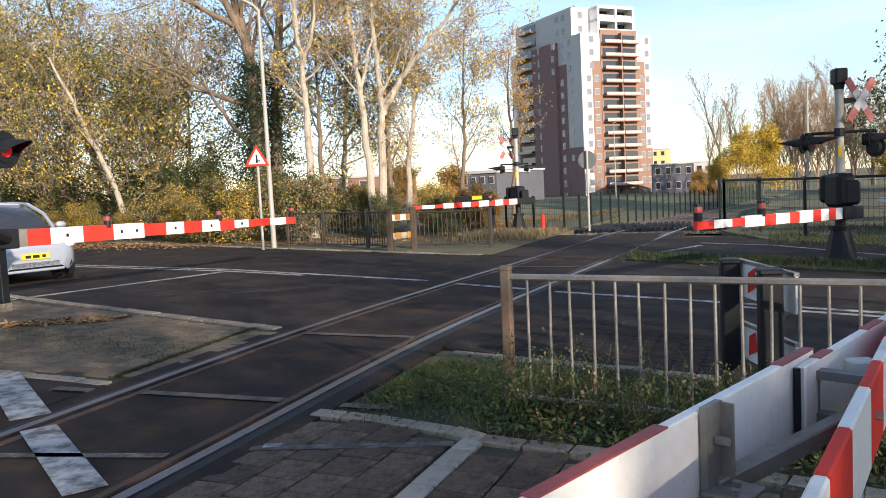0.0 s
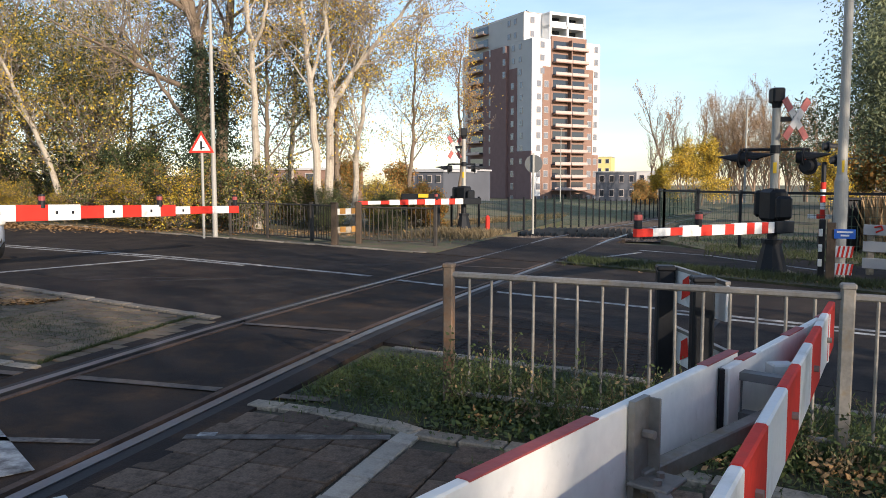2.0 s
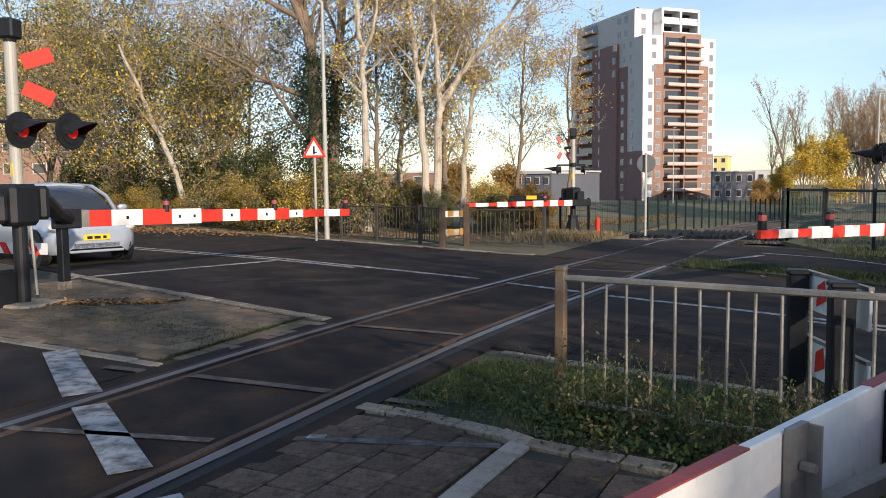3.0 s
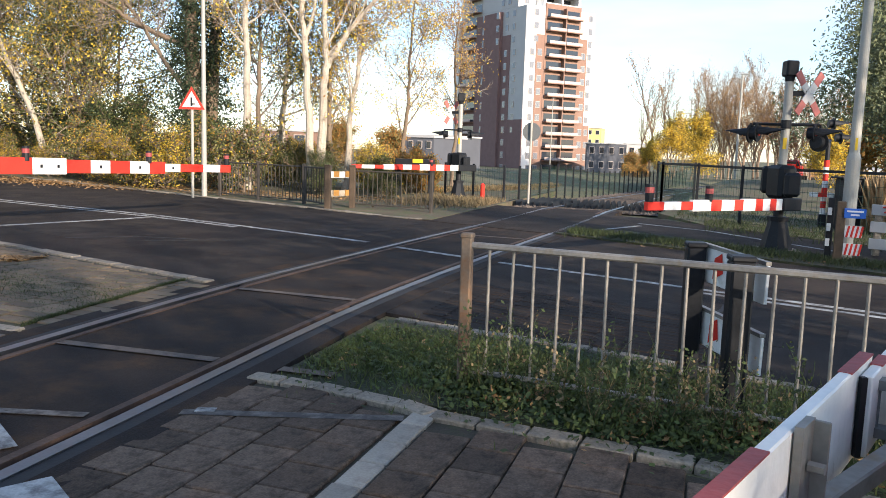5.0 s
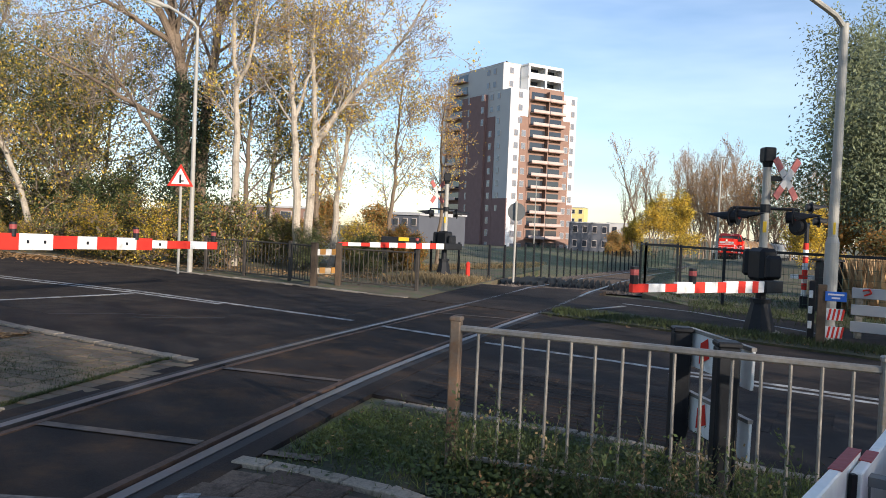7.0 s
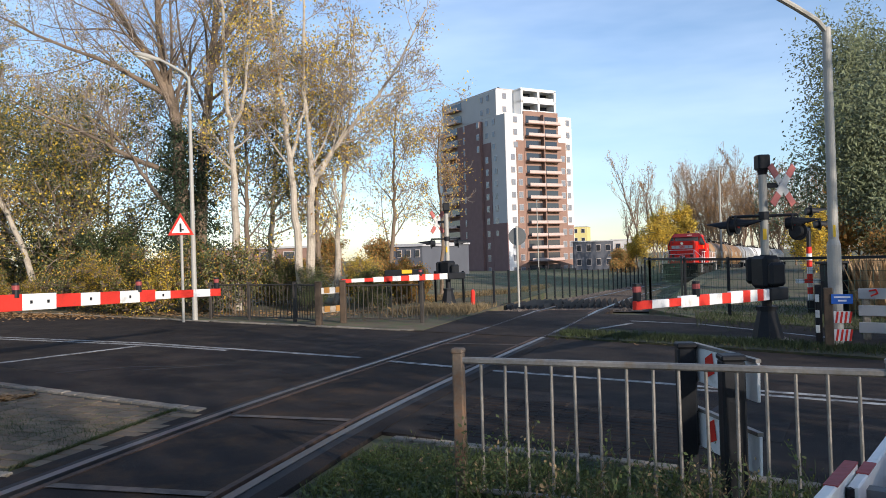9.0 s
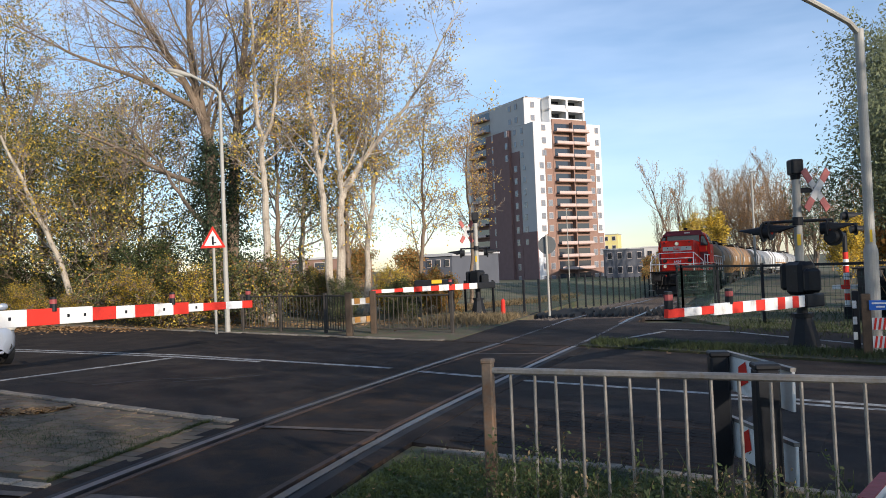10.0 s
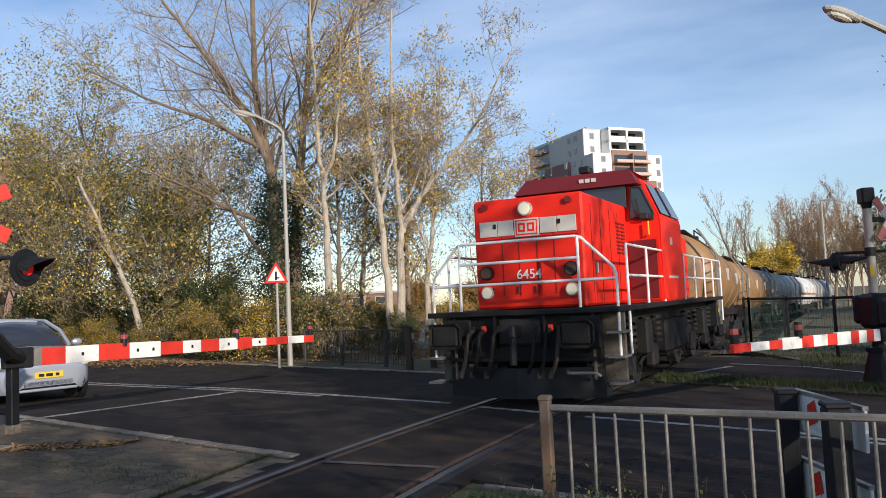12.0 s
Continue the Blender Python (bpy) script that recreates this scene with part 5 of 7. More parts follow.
big = grown("tree", -14.8, 21.3, "large bare tree with two stems and ivy on its lower trunk", 5, [
    ([(0, 0, -0.1), (0.0, 0, 2.7), (-0.05, 0, 4.6), (-0.2, 0, 6.4), (-0.55, -0.1, 8.1), (-0.6, -0.1, 12.2)], 0.30, 0.07, 15, 3.9, 0.48),
    ([(0.12, 0.6, -0.1), (0.2, 0.7, 2.4), (0.35, 0.8, 5.3), (0.6, 1.0, 8.0), (0.85, 1.3, 12.4)], 0.27, 0.07, 15, 3.9, 0.42),
    ([(0.5, 1.0, 7.6), (1.1, 1.4, 9.3), (1.9, 1.9, 11.0), (2.8, 2.3, 12.4)], 0.15, 0.04, 11, 3.0, 0.15),
    ([(-0.1, 0.1, 5.9), (-0.9, -0.5, 8.1), (-1.9, -1.2, 10.0), (-2.9, -2.1, 11.8)], 0.15, 0.035, 13, 3.2, 0.15),
    ([(-0.15, 0.1, 6.5), (-1.7, -1.1, 7.6), (-3.0, -2.2, 8.2), (-4.4, -3.4, 9.1)], 0.10, 0.02, 10, 2.4, 0.2),
    ([(0.2, 0.2, 3.95), (-1.1, -0.9, 4.7), (-2.1, -1.8, 5.4), (-3.6, -3.0, 6.3)], 0.11, 0.02, 10, 2.2, 0.25),
    ([(0.15, 0.2, 2.2), (-0.75, -0.7, 4.0), (-1.3, -1.1, 5.1), (-2.1, -1.8, 6.0)], 0.085, 0.02, 8, 1.8, 0.3)],
    BARK, [(LEAF_OLIVE, 260, 2600, 0.16, 0.032), (LEAF_YELLOW, 180, 1800, 0.16, 0.034)])
r = random.Random(3)
pts = []
for _ in range(1100):
    z = r.uniform(0.2, 5.6)
    w = 0.30 + 0.34 * math.exp(-((z - 4.3) / 1.0) ** 2) + 0.2 * math.exp(-((z - 2.0) / 0.8) ** 2)
    second = r.random() < 0.4
    pts.append(Vector((r.gauss(0.25 if second else -0.03, w * 0.75), r.gauss(0.75 if second else -0.12, 0.28), z)))
v, f = leaf_cloud(r, pts, 20000, 0.11, 0.044)
raw("ivy", v, f, IVY, big, "dark green ivy round the trunk")

# slim pale trees in front of the thicket
THIN = [(LEAF_YELLOW, 220, 1900, 0.20, 0.04), (LEAF_OLIVE, 130, 1000, 0.20, 0.038), (LEAF_ORANGE, 70, 350, 0.18, 0.036)]
LEAFY = [(LEAF_OLIVE, 240, 2600, 0.22, 0.042), (LEAF_GREEN, 200, 2200, 0.22, 0.042), (LEAF_YELLOW, 170, 1900, 0.2, 0.042)]
PALE_LABEL, LEAFY_LABEL = "slim pale-barked tree with thin yellow autumn leaves", "slim dark-stemmed tree with olive leaves"
grown("tree", -11.8, 19.6, PALE_LABEL, 21, [([(0, 0, -0.1), (0, 0, 2.7), (-0.06, 0, 4.5), (-0.2, 0, 6.5), (-0.3, 0, 10.5)], 0.14, 0.03, 11, 2.0, 0.42), ([(-0.1, 0, 4.9), (0.35, 0.1, 6.3), (0.6, 0.2, 9.5)], 0.07, 0.02, 7, 1.6, 0.3)], BIRCH, THIN)
grown("tree", -10.28, 20.5, PALE_LABEL, 22, [([(0, 0, -0.1), (-0.1, 0, 2.6), (-0.27, 0, 4.3), (-0.45, 0, 5.9), (-0.7, 0, 8.0), (-0.8, 0, 10.8)], 0.135, 0.03, 12, 2.1, 0.38), ([(-0.25, 0, 4.2), (0.1, 0.2, 5.6), (0.25, 0.3, 7.4)], 0.06, 0.02, 6, 1.5, 0.3)], BIRCH, THIN)
grown("tree", -10.1, 20.75, "pale-barked tree forking into a long leaning limb", 23, [([(0, 0, -0.1), (0.05, 0, 2.6), (0.14, 0, 3.6), (0.06, 0, 5.0), (-0.05, 0, 6.6), (0.1, 0, 10.2)], 0.15, 0.03, 11, 2.1, 0.42),
     ([(0.13, 0, 3.5), (0.55, 0.2, 4.3), (1.2, 0.5, 5.2), (2.3, 0.9, 6.6), (3.3, 1.3, 8.6)], 0.11, 0.02, 12, 2.3, 0.25)], BIRCH, THIN)
grown("tree", -9.9, 21.9, PALE_LABEL, 24, [([(0, 0, -0.1), (0.18, 0, 2.2), (0.38, 0, 3.5), (0.62, 0, 5.4), (0.9, 0, 8.6)], 0.11, 0.02, 14, 2.1, 0.2)], BIRCH, [(LEAF_YELLOW, 420, 3000, 0.22, 0.044), (LEAF_ORANGE, 200, 900, 0.2, 0.04), (LEAF_OLIVE, 200, 2000, 0.2, 0.033)])
grown("tree", -12.65, 21.45, LEAFY_LABEL, 25, [([(0, 0, -0.1), (0.08, 0, 3.0), (0.12, 0, 4.6), (0.1, 0, 8.2)], 0.10, 0.02, 16, 1.7, 0.15)], BARK, LEAFY)
grown("tree", -12.5, 22.7, LEAFY_LABEL, 26, [([(0, 0, -0.1), (0.08, 0, 2.6), (0.25, 0, 4.7), (0.4, 0, 8.6)], 0.13, 0.02, 16, 1.9, 0.22)], BIRCH, LEAFY)
grown("tree", -11.0, 23.2, LEAFY_LABEL, 27, [([(0, 0, -0.1), (-0.1, 0, 3.0), (0.1, 0, 5.0), (0.2, 0, 7.6)], 0.11, 0.02, 16, 1.9, 0.18)], BARK, LEAFY)
grown("tree", -9.2, 24.6, LEAFY_LABEL, 28, [([(0, 0, -0.1), (0.2, 0, 2.4), (0.3, 0, 4.6), (0.4, 0, 6.4)], 0.09, 0.02, 14, 1.7, 0.25)], BARK, THIN)
grown("tree", -8.3, 27.5, PALE_LABEL, 29, [([(0, 0, -0.1), (0.1, 0, 2.4), (0.0, 0, 4.4), (0.1, 0, 6.0)], 0.08, 0.02, 12, 1.5, 0.25)], BARK, [(LEAF_ORANGE, 160, 1900, 0.18, 0.036), (LEAF_YELLOW, 110, 1100, 0.18, 0.034)])

# dense olive trees beyond the road's far edge
for i, (x, y, L, dens) in enumerate(((-26.3, 23.4, 9.6, 1.0), (-25.8, 25.2, 10.4, 1.1), (-20.4, 22.6, 7.4, 0.9), (-35.0, 26.4, 11.5, 1.2), (-22.8, 25.6, 9.6, 1.1), (-30.3, 25.2, 11.5, 1.2))):
    tree("tree", x, y, "leafy olive and yellow autumn tree on the verge", 60 + i, [(0, 0, (0.10 - 0.03 * i, 0.05, 1), L, 0.12), (0.6, 0.3, (-0.25, 0.1, 1), L * 0.8, 0.09), (-0.7, 0.2, (0.2, 0.0, 1), L * 0.7, 0.08)], (12, 8, 5), BARK,
         [(LEAF_OLIVE, int(7600 * dens), 0.14, 0.05), (LEAF_GREEN, int(6400 * dens), 0.14, 0.05), (LEAF_YELLOW, int(4800 * dens), 0.12, 0.052)], start=0.12, spread=52, up=0.08, wob=0.09)
grown("tree", -20.6, 21.6, "bare grey stem leaning through the thicket", 70, [([(0, 0, -0.1), (-0.45, -0.35, 2.0), (-1.1, -0.9, 4.2), (-1.7, -1.5, 6.4)], 0.13, 0.04, 7, 1.6, 0.35)], BIRCH, [(LEAF_YELLOW, 30, 500, 0.2, 0.05)])

# willow on the right, poplars and brown trees far off, bushes
wl_ = tree("willow", 11.9, 40.5, "large dark green willow with hanging branches", 90, [(0, 0, (0.02, 0, 1), 8.0, 0.4), (0.6, 0.3, (0.3, 0.1, 1), 7.5, 0.3), (-0.5, 0.2, (-0.2, 0, 1), 7, 0.3)], (11, 6, 3), BARK, [], start=0.3, spread=42, up=0.05, wob=0.08)
g = Grower(91)
for d, L in (((0.02, 0, 1), 12.5), ((0.3, 0.1, 1), 11), ((-0.3, 0, 1), 11.5), ((-0.15, -0.3, 1), 11)):
    g.grow(Vector((0, 0, 0)), Vector(d).normalized(), L, 0.3, 0, (14, 9), start=0.18, spread=58, up=0.0)
hang = []
for t in g.tips:
    for k in range(6):
        hang.append(t * 0.93 + Vector((0, 0, -k * 0.42)))
v, f = leaf_cloud(g.r, hang, 120000, 0.26, 0.088)
raw("crown", v, f, WILLOW, wl_)


def twig_tree(name, seed, L, rad, kids, leaves, label, bark=TWIG, **kw):
    ob = thing(name, 0, -60, 0, label, "tree", "far trees")
    g = Grower(seed)
    g.grow(Vector((0, 0, -0.1)), Vector((0, 0, 1)), L, rad, 0, kids, thin=0.02, **kw)
    raw("trunk", g.v, g.f, bark, ob)
    raw("twig_work", g.v2, g.f2, bark, ob)
    for m, n, sp, sz in leaves:
        v, f = leaf_cloud(g.r, g.tips, n, sp, sz)
        raw("crown", v, f, m, ob)
    return ob


def plant_out(proto, spots):
    for i, (x, y, s, a) in enumerate(spots):
        if i == 0:
            proto.matrix_world = pose(x, y, -fall(y), 0, 0, a) @ Matrix.Diagonal((s, s, s, 1))
        else:
            c = copy_thing(proto, pose(x, y, -fall(y), 0, 0, a))
            c.scale = (s, s, s)


rr = random.Random(8)
pop = twig_tree("poplar", 101, 19.5, 0.2, (18, 6, 3), [(LEAF_ORANGE, 500, 0.3, 0.14)], "tall bare brown poplar in a far row", start=0.16, spread=24, up=0.3, shrink=0.42)
plant_out(pop, [(-11.5 + k * 2.3 + rr.uniform(-1, 1), 168 + rr.uniform(-6, 6) - k * 1.0, rr.uniform(0.85, 1.1), rr.uniform(0, 360)) for k in range(12)])
brn = twig_tree("brown_tree", 103, 15.4, 0.2, (20, 7, 4), [(LEAF_ORANGE, 2600, 0.5, 0.10)], "rounded leafless brown tree in a far row", start=0.08, spread=40, up=0.22, shrink=0.5)
plant_out(brn, [(1 + k * 1.15 + rr.uniform(-0.8, 0.8), 146 - k * 2.1 + rr.uniform(-4, 4), rr.uniform(0.9, 1.1) * (1.0 - 0.022 * k), rr.uniform(0, 360)) for k in range(27)])
yel = twig_tree("yellow_tree", 105, 6.5, 0.13, (12, 7, 4), [(LEAF_YELLOW, 9000, 0.3, 0.13), (LEAF_OLIVE, 2500, 0.3, 0.12)], "yellow-leaved tree beside the track", BARK, start=0.05, spread=42, up=0.15)
plant_out(yel, [(-3.2, 98, 0.85, 40), (-1.0, 106, 0.95, 100), (-6.5, 112, 0.6, 10), (3.9, 27, 0.27, 70)])
bush = twig_tree("bush", 107, 3.2, 0.06, (12, 7, 3), [(LEAF_ORANGE, 4200, 0.22, 0.10), (LEAF_OLIVE, 3500, 0.22, 0.09)], "rusty brown autumn bush", BARK, start=0.0, spread=58, up=0.12)
plant_out(bush, [(-9 + rr.uniform(-1.5, 1.5), 95 + k * 7, rr.uniform(0.45, 0.8), rr.uniform(0, 360)) for k in range(6)] + [(4.6 + k * 1.3, 20.5 + rr.uniform(-1.0, 2.0), rr.uniform(0.3, 0.42), rr.uniform(0, 360)) for k in range(7)]
          + [(12 + k * 3.5, 60 + rr.uniform(-4, 14), rr.uniform(1.6, 2.2), rr.uniform(0, 360)) for k in range(7)] + [(-16, 40, 0.6, 0), (-24, 50, 0.8, 50)] + [(-9.6 + k * 0.75, 23.2 + rr.uniform(-1.2, 2.2), rr.uniform(0.22, 0.34), rr.uniform(0, 360)) for k in range(4)] + [(-21 - k * 3.2 + rr.uniform(-1, 1), 42 + rr.uniform(-4, 10) - k * 0.8, rr.uniform(0.3, 0.5), rr.uniform(0, 360)) for k in range(9)])
hedge = twig_tree("shrub", 109, 1.9, 0.035, (11, 6, 4), [(LEAF_OLIVE, 1200, 0.16, 0.046), (LEAF_GREEN, 1700, 0.16, 0.045), (LEAF_YELLOW, 260, 0.16, 0.045), (LEAF_ORANGE, 320, 0.16, 0.046)], "low yellowing shrub behind the far railing", BARK, start=0.0, spread=60, up=0.1)


def verge(x):
    return 12.25 - 0.375 * x


plant_out(hedge, [(-11.2 - k * 0.95 + rr.uniform(-0.3, 0.3), verge(-11.2 - k * 0.95) + rr.uniform(0.9, 2.4), rr.uniform(0.4, 0.85), rr.uniform(0, 360)) for k in range(20)]
          + [(-13.5 + k * 0.62, 22.0 + rr.uniform(-1.2, 2.5), rr.uniform(0.5, 0.8), rr.uniform(0, 360)) for k in range(5)])
dark = twig_tree("shrub", 111, 2.6, 0.04, (11, 6, 3), [(LEAF_GREEN, 5200, 0.17, 0.045), (IVY, 3800, 0.17, 0.045), (LEAF_OLIVE, 900, 0.16, 0.045)], "dark green shrub in the thicket", BARK, start=0.0, spread=58, up=0.12)
plant_out(dark, [(-16.6 - k * 1.15 + rr.uniform(-0.5, 0.5), verge(-16.6 - k * 1.15) + rr.uniform(1.4, 3.4), rr.uniform(0.5, 0.95), rr.uniform(0, 360)) for k in range(1, 16)] + [(-18.2, 21.6, 0.8, 140)]
          + [(-10.6 + k * 0.72 + rr.uniform(-0.2, 0.2), 19.4 + rr.uniform(-0.9, 2.2), rr.uniform(0.26, 0.42), rr.uniform(0, 360)) for k in range(5)])
gold = twig_tree("shrub", 113, 1.7, 0.03, (11, 6, 3), [(LEAF_YELLOW, 2300, 0.15, 0.036), (LEAF_OLIVE, 700, 0.15, 0.036), (LEAF_GREEN, 700, 0.15, 0.036), (LEAF_ORANGE, 300, 0.15, 0.036)], "bright yellow autumn shrub at the road's edge", BARK, start=0.0, spread=58, up=0.12)
plant_out(gold, [(x, verge(x) + d, k, rr.uniform(0, 360)) for x, d, k in ((-13.4, 0.9, 0.75), (-14.1, 1.0, 0.85), (-14.8, 0.9, 0.7), (-15.8, 1.1, 0.8), (-16.8, 0.9, 0.5), (-19.6, 0.8, 0.5), (-22.6, 0.9, 0.6), (-23.6, 1.0, 0.7), (-25.4, 1.0, 0.55))]
          + [(-12.6 + k * 0.85, 21.4 + rr.uniform(-0.8, 2.6), rr.uniform(0.45, 0.75), rr.uniform(0, 360)) for k in range(6)])


def strew(name, label, count, area, material, size, category, up=False, seed=1, z=0.0, lean=0.5):
    """Blades that stand (up) or leaves that lie, over plan areas (x0, y0, x1, y1, weight)."""
    r = random.Random(seed)
    vs, fs = [], []
    wsum = [a[4] for a in area]
    for _ in range(count):
        x0, y0, x1, y1, _w = r.choices(area, wsum)[0]
        u, w = r.random(), r.gauss(0, 0.5)
        dx, dy = x1[0] if isinstance(x1, tuple) else x1, y1
        x, y = x0 + (dx - x0) * u, y0 + (dy - y0) * u + w * area_width(area, (x0, y0, x1, y1, _w))
        s = size * r.uniform(0.5, 1.4)
        a = r.random() * 6.28
        k = len(vs)
        if up:
            h = Vector((r.gauss(0, lean) * s, r.gauss(0, lean) * s, s))
            b = Vector((math.cos(a), math.sin(a), 0)) * s * 0.07
            p = Vector((x, y, z))
            vs += [tuple(p - b), tuple(p + b), tuple(p + h * 0.6 + b * 0.7), tuple(p + h)]
            fs += [(k, k + 1, k + 2, k + 3)]
        else:
            b, c = Vector((math.cos(a), math.sin(a), r.gauss(0, 0.25))) * s, Vector((-math.sin(a), math.cos(a), r.gauss(0, 0.25))) * s * 0.6
            p = Vector((x, y, z + 0.012 + r.random() * 0.012))
            vs += [tuple(p - b), tuple(p + c), tuple(p + b), tuple(p - c)]
            fs += [(k, k + 1, k + 2, k + 3)]
    return tagged(raw(name, vs, fs, material), label, category, kind="stuff")


def area_width(area, a):
    return WIDTHS.get(a[:4], 0.5)


WIDTHS = {(-1.9, 5.05, 0.4, 4.75): 0.62, (-0.9, 4.5, 1.6, 4.1): 0.45, (0.4, 4.75, 4, 3.6): 0.7, (-1.75, 13.4, 5, 10.1): 0.5, (0.4, 16.6, 8, 12): 1.6, (-0.2, 20, 6, 17): 3.0,
          (-30, 18.5, -5, 18.5): 1.4, (-6.5, 18.8, -4.5, 18.8): 1.5, (-8, 22, -5, 30): 1.6, (-4.2, 5.5, -9, 6.5): 0.8,
          (-8.3, 6.0, -6.4, 6.9): 0.22, (-4.12, 4.62, -4.3, 6.6): 0.1, (-4.3, 5.6, -6.6, 5.9): 0.45, (3.4, 17.2, 9.5, 15.6): 0.9}
strew("grass", "short green grass on the near verge", 46000, [(-1.9, 5.05, 0.4, 4.75, 2), (0.4, 4.75, 4, 3.6, 2)], GRASS, 0.045, "grass", True, 11, -0.008)
strew("grass", "rough green grass on the verge by the road", 22000, [(-1.75, 13.4, 5, 10.1, 3), (0.4, 16.6, 8, 12, 2), (-0.2, 20, 6, 17, 1.2)], FAR_GRASS, 0.075, "grass", True, 12, 0.02)
strew("dry_grass", "dry yellow grass behind the far fence", 9000, [(-8, 22, -5, 30, 2), (-6.5, 18.8, -4.5, 18.8, 1)], STRAW, 0.15, "grass", True, 13, 0.0)
strew("leaf_litter", "fallen brown leaves under the trees and along the kerb", 15000, [(-30, 18.5, -5, 18.5, 5), (-1.75, 13.4, 5, 10.1, 0.6)], FALLEN, 0.045, "fallen leaves", False, 14, 0.0)
strew("moss", "tufts of moss and grass in the paving joints", 9000, [(-4.2, 5.5, -9, 6.5, 1)], FAR_GRASS, 0.026, "moss", True, 15, -0.006)


strew("leaf_litter", "brown leaves heaped on the paving by the signal", 2600, [(-8.3, 6.0, -6.4, 6.9, 1)], FALLEN, 0.03, "fallen leaves", False, 17, 0.0)
strew("moss", "moss and grass along the rail's edge", 5200, [(-4.12, 4.62, -4.3, 6.6, 1.2), (-4.3, 5.6, -6.6, 5.9, 0.5)], FAR_GRASS, 0.032, "moss", True, 18, -0.006)
strew("clover", "low broad-leaved clover in the near grass", 9000, [(-1.9, 5.05, 0.4, 4.75, 2), (-0.9, 4.5, 1.6, 4.1, 2)], WEED, 0.017, "clover", False, 19, 0.004)
strew("reeds", "tall dry brown grass beyond the plank fence", 14000, [(3.4, 17.2, 9.5, 15.6, 1)], REED, 0.85, "grass", True, 20, 0.0, 0.18)
strew("leaf_litter", "small fallen leaves on the near verge", 700, [(-1.9, 5.05, 0.4, 4.75, 0.3), (-0.9, 4.5, 1.6, 4.1, 0.3)], FALLEN, 0.018, "fallen leaves", False, 16, 0.0)


def weed(x, y, seed, h, n):
    """A clump of leafy stalks with small pale flower heads."""
    r = random.Random(seed)
    ob = thing("weed_clump", x, y, -0.01, "clump of leafy weeds with dry stalks at the railing's foot", "weeds", "weeds")
    g = Grower(seed)
    for _ in range(n):
        g.grow(Vector((r.gauss(0, 0.07), r.gauss(0, 0.05), 0)), Vector((r.gauss(0, 0.45), r.gauss(0, 0.4), 1)).normalized(), h * r.uniform(0.5, 1.1), 0.003, 0, (4,), start=0.25, spread=45, up=0.1, thin=0.0012)
    raw("stalk_tuft", g.v, g.f, STRAW if seed % 3 == 0 else WEED, ob)
    v, f = leaf_cloud(r, g.tips, 130, 0.018, 0.013)
    raw("foliage", v, f, WEED if seed % 7 else STRAW, ob)
    low = [Vector((r.gauss(0, 0.10), r.gauss(0, 0.08), abs(r.gauss(0.03, 0.025)))) for _ in range(60)]
    v, f = leaf_cloud(r, low, 260, 0.025, 0.019)
    raw("low_foliage", v, f, FALLEN if seed % 9 == 0 else (WEED, GRASS)[seed % 2], ob)
    return ob


for i in range(40):
    u = i / 39
    weed(-0.85 + 2.3 * u + rr.uniform(-0.05, 0.05), 4.42 - 0.30 * u + rr.gauss(0, 0.11), 200 + i, rr.uniform(0.16, 0.46), rr.randint(4, 8))


# ---- train ----
def cylinder_x(x0, x1, y, z, r, seg=16, bm=None):
    return rod((x0, y, z), (x1, y, z), r, None, seg, bm)


def wheelset(parent, x, r=0.42):
    """An axle with two tyred wheels; it turns on its vehicle."""
    ax = part("wheelset", rod((0, -0.75, 0), (0, 0.75, 0), 0.06, None, 10), UNDER, parent)
    ax.matrix_basis = pose(x, 0, r)
    for s_ in (-1, 1):
        bm = bmesh.new()
        rod((0, s_ * 0.68, 0), (0, s_ * 0.79, 0), r, None, 24, bm)
        rod((0, s_ * 0.64, 0), (0, s_ * 0.68, 0), r + 0.03, None, 24, bm)
        for k in range(6):
            a = k * math.pi / 3
            rod((math.cos(a) * r * 0.6, s_ * 0.80, math.sin(a) * r * 0.6), (math.cos(a) * r * 0.6, s_ * 0.815, math.sin(a) * r * 0.6), 0.05, None, 8, bm)
        part("wheel", bm, STEEL_RAIL, ax)
    return ax


def rails(name, pts, parent, r=0.019, mtl=None):
    return part(name, pipe([Vector(p) for p in pts], r, 8), mtl or LOCO_RAIL, parent)


def text_part(body, size, m, mtl, parent, name="lettering"):
    cu = bpy.data.curves.new(name, "FONT")
    cu.body, cu.size, cu.offset, cu.extrude, cu.align_x, cu.align_y = body, size, 0.0015, 0.004, "CENTER", "CENTER"
    tmp = bpy.data.objects.new(name, cu)
    scene.collection.objects.link(tmp)
    me = bpy.data.meshes.new_from_object(tmp)
    bpy.data.objects.remove(tmp)
    me.materials.clear()
    me.materials.append(mtl)
    ob = new(name, me)
    ob.parent = parent
    ob.matrix_basis = m
    return ob


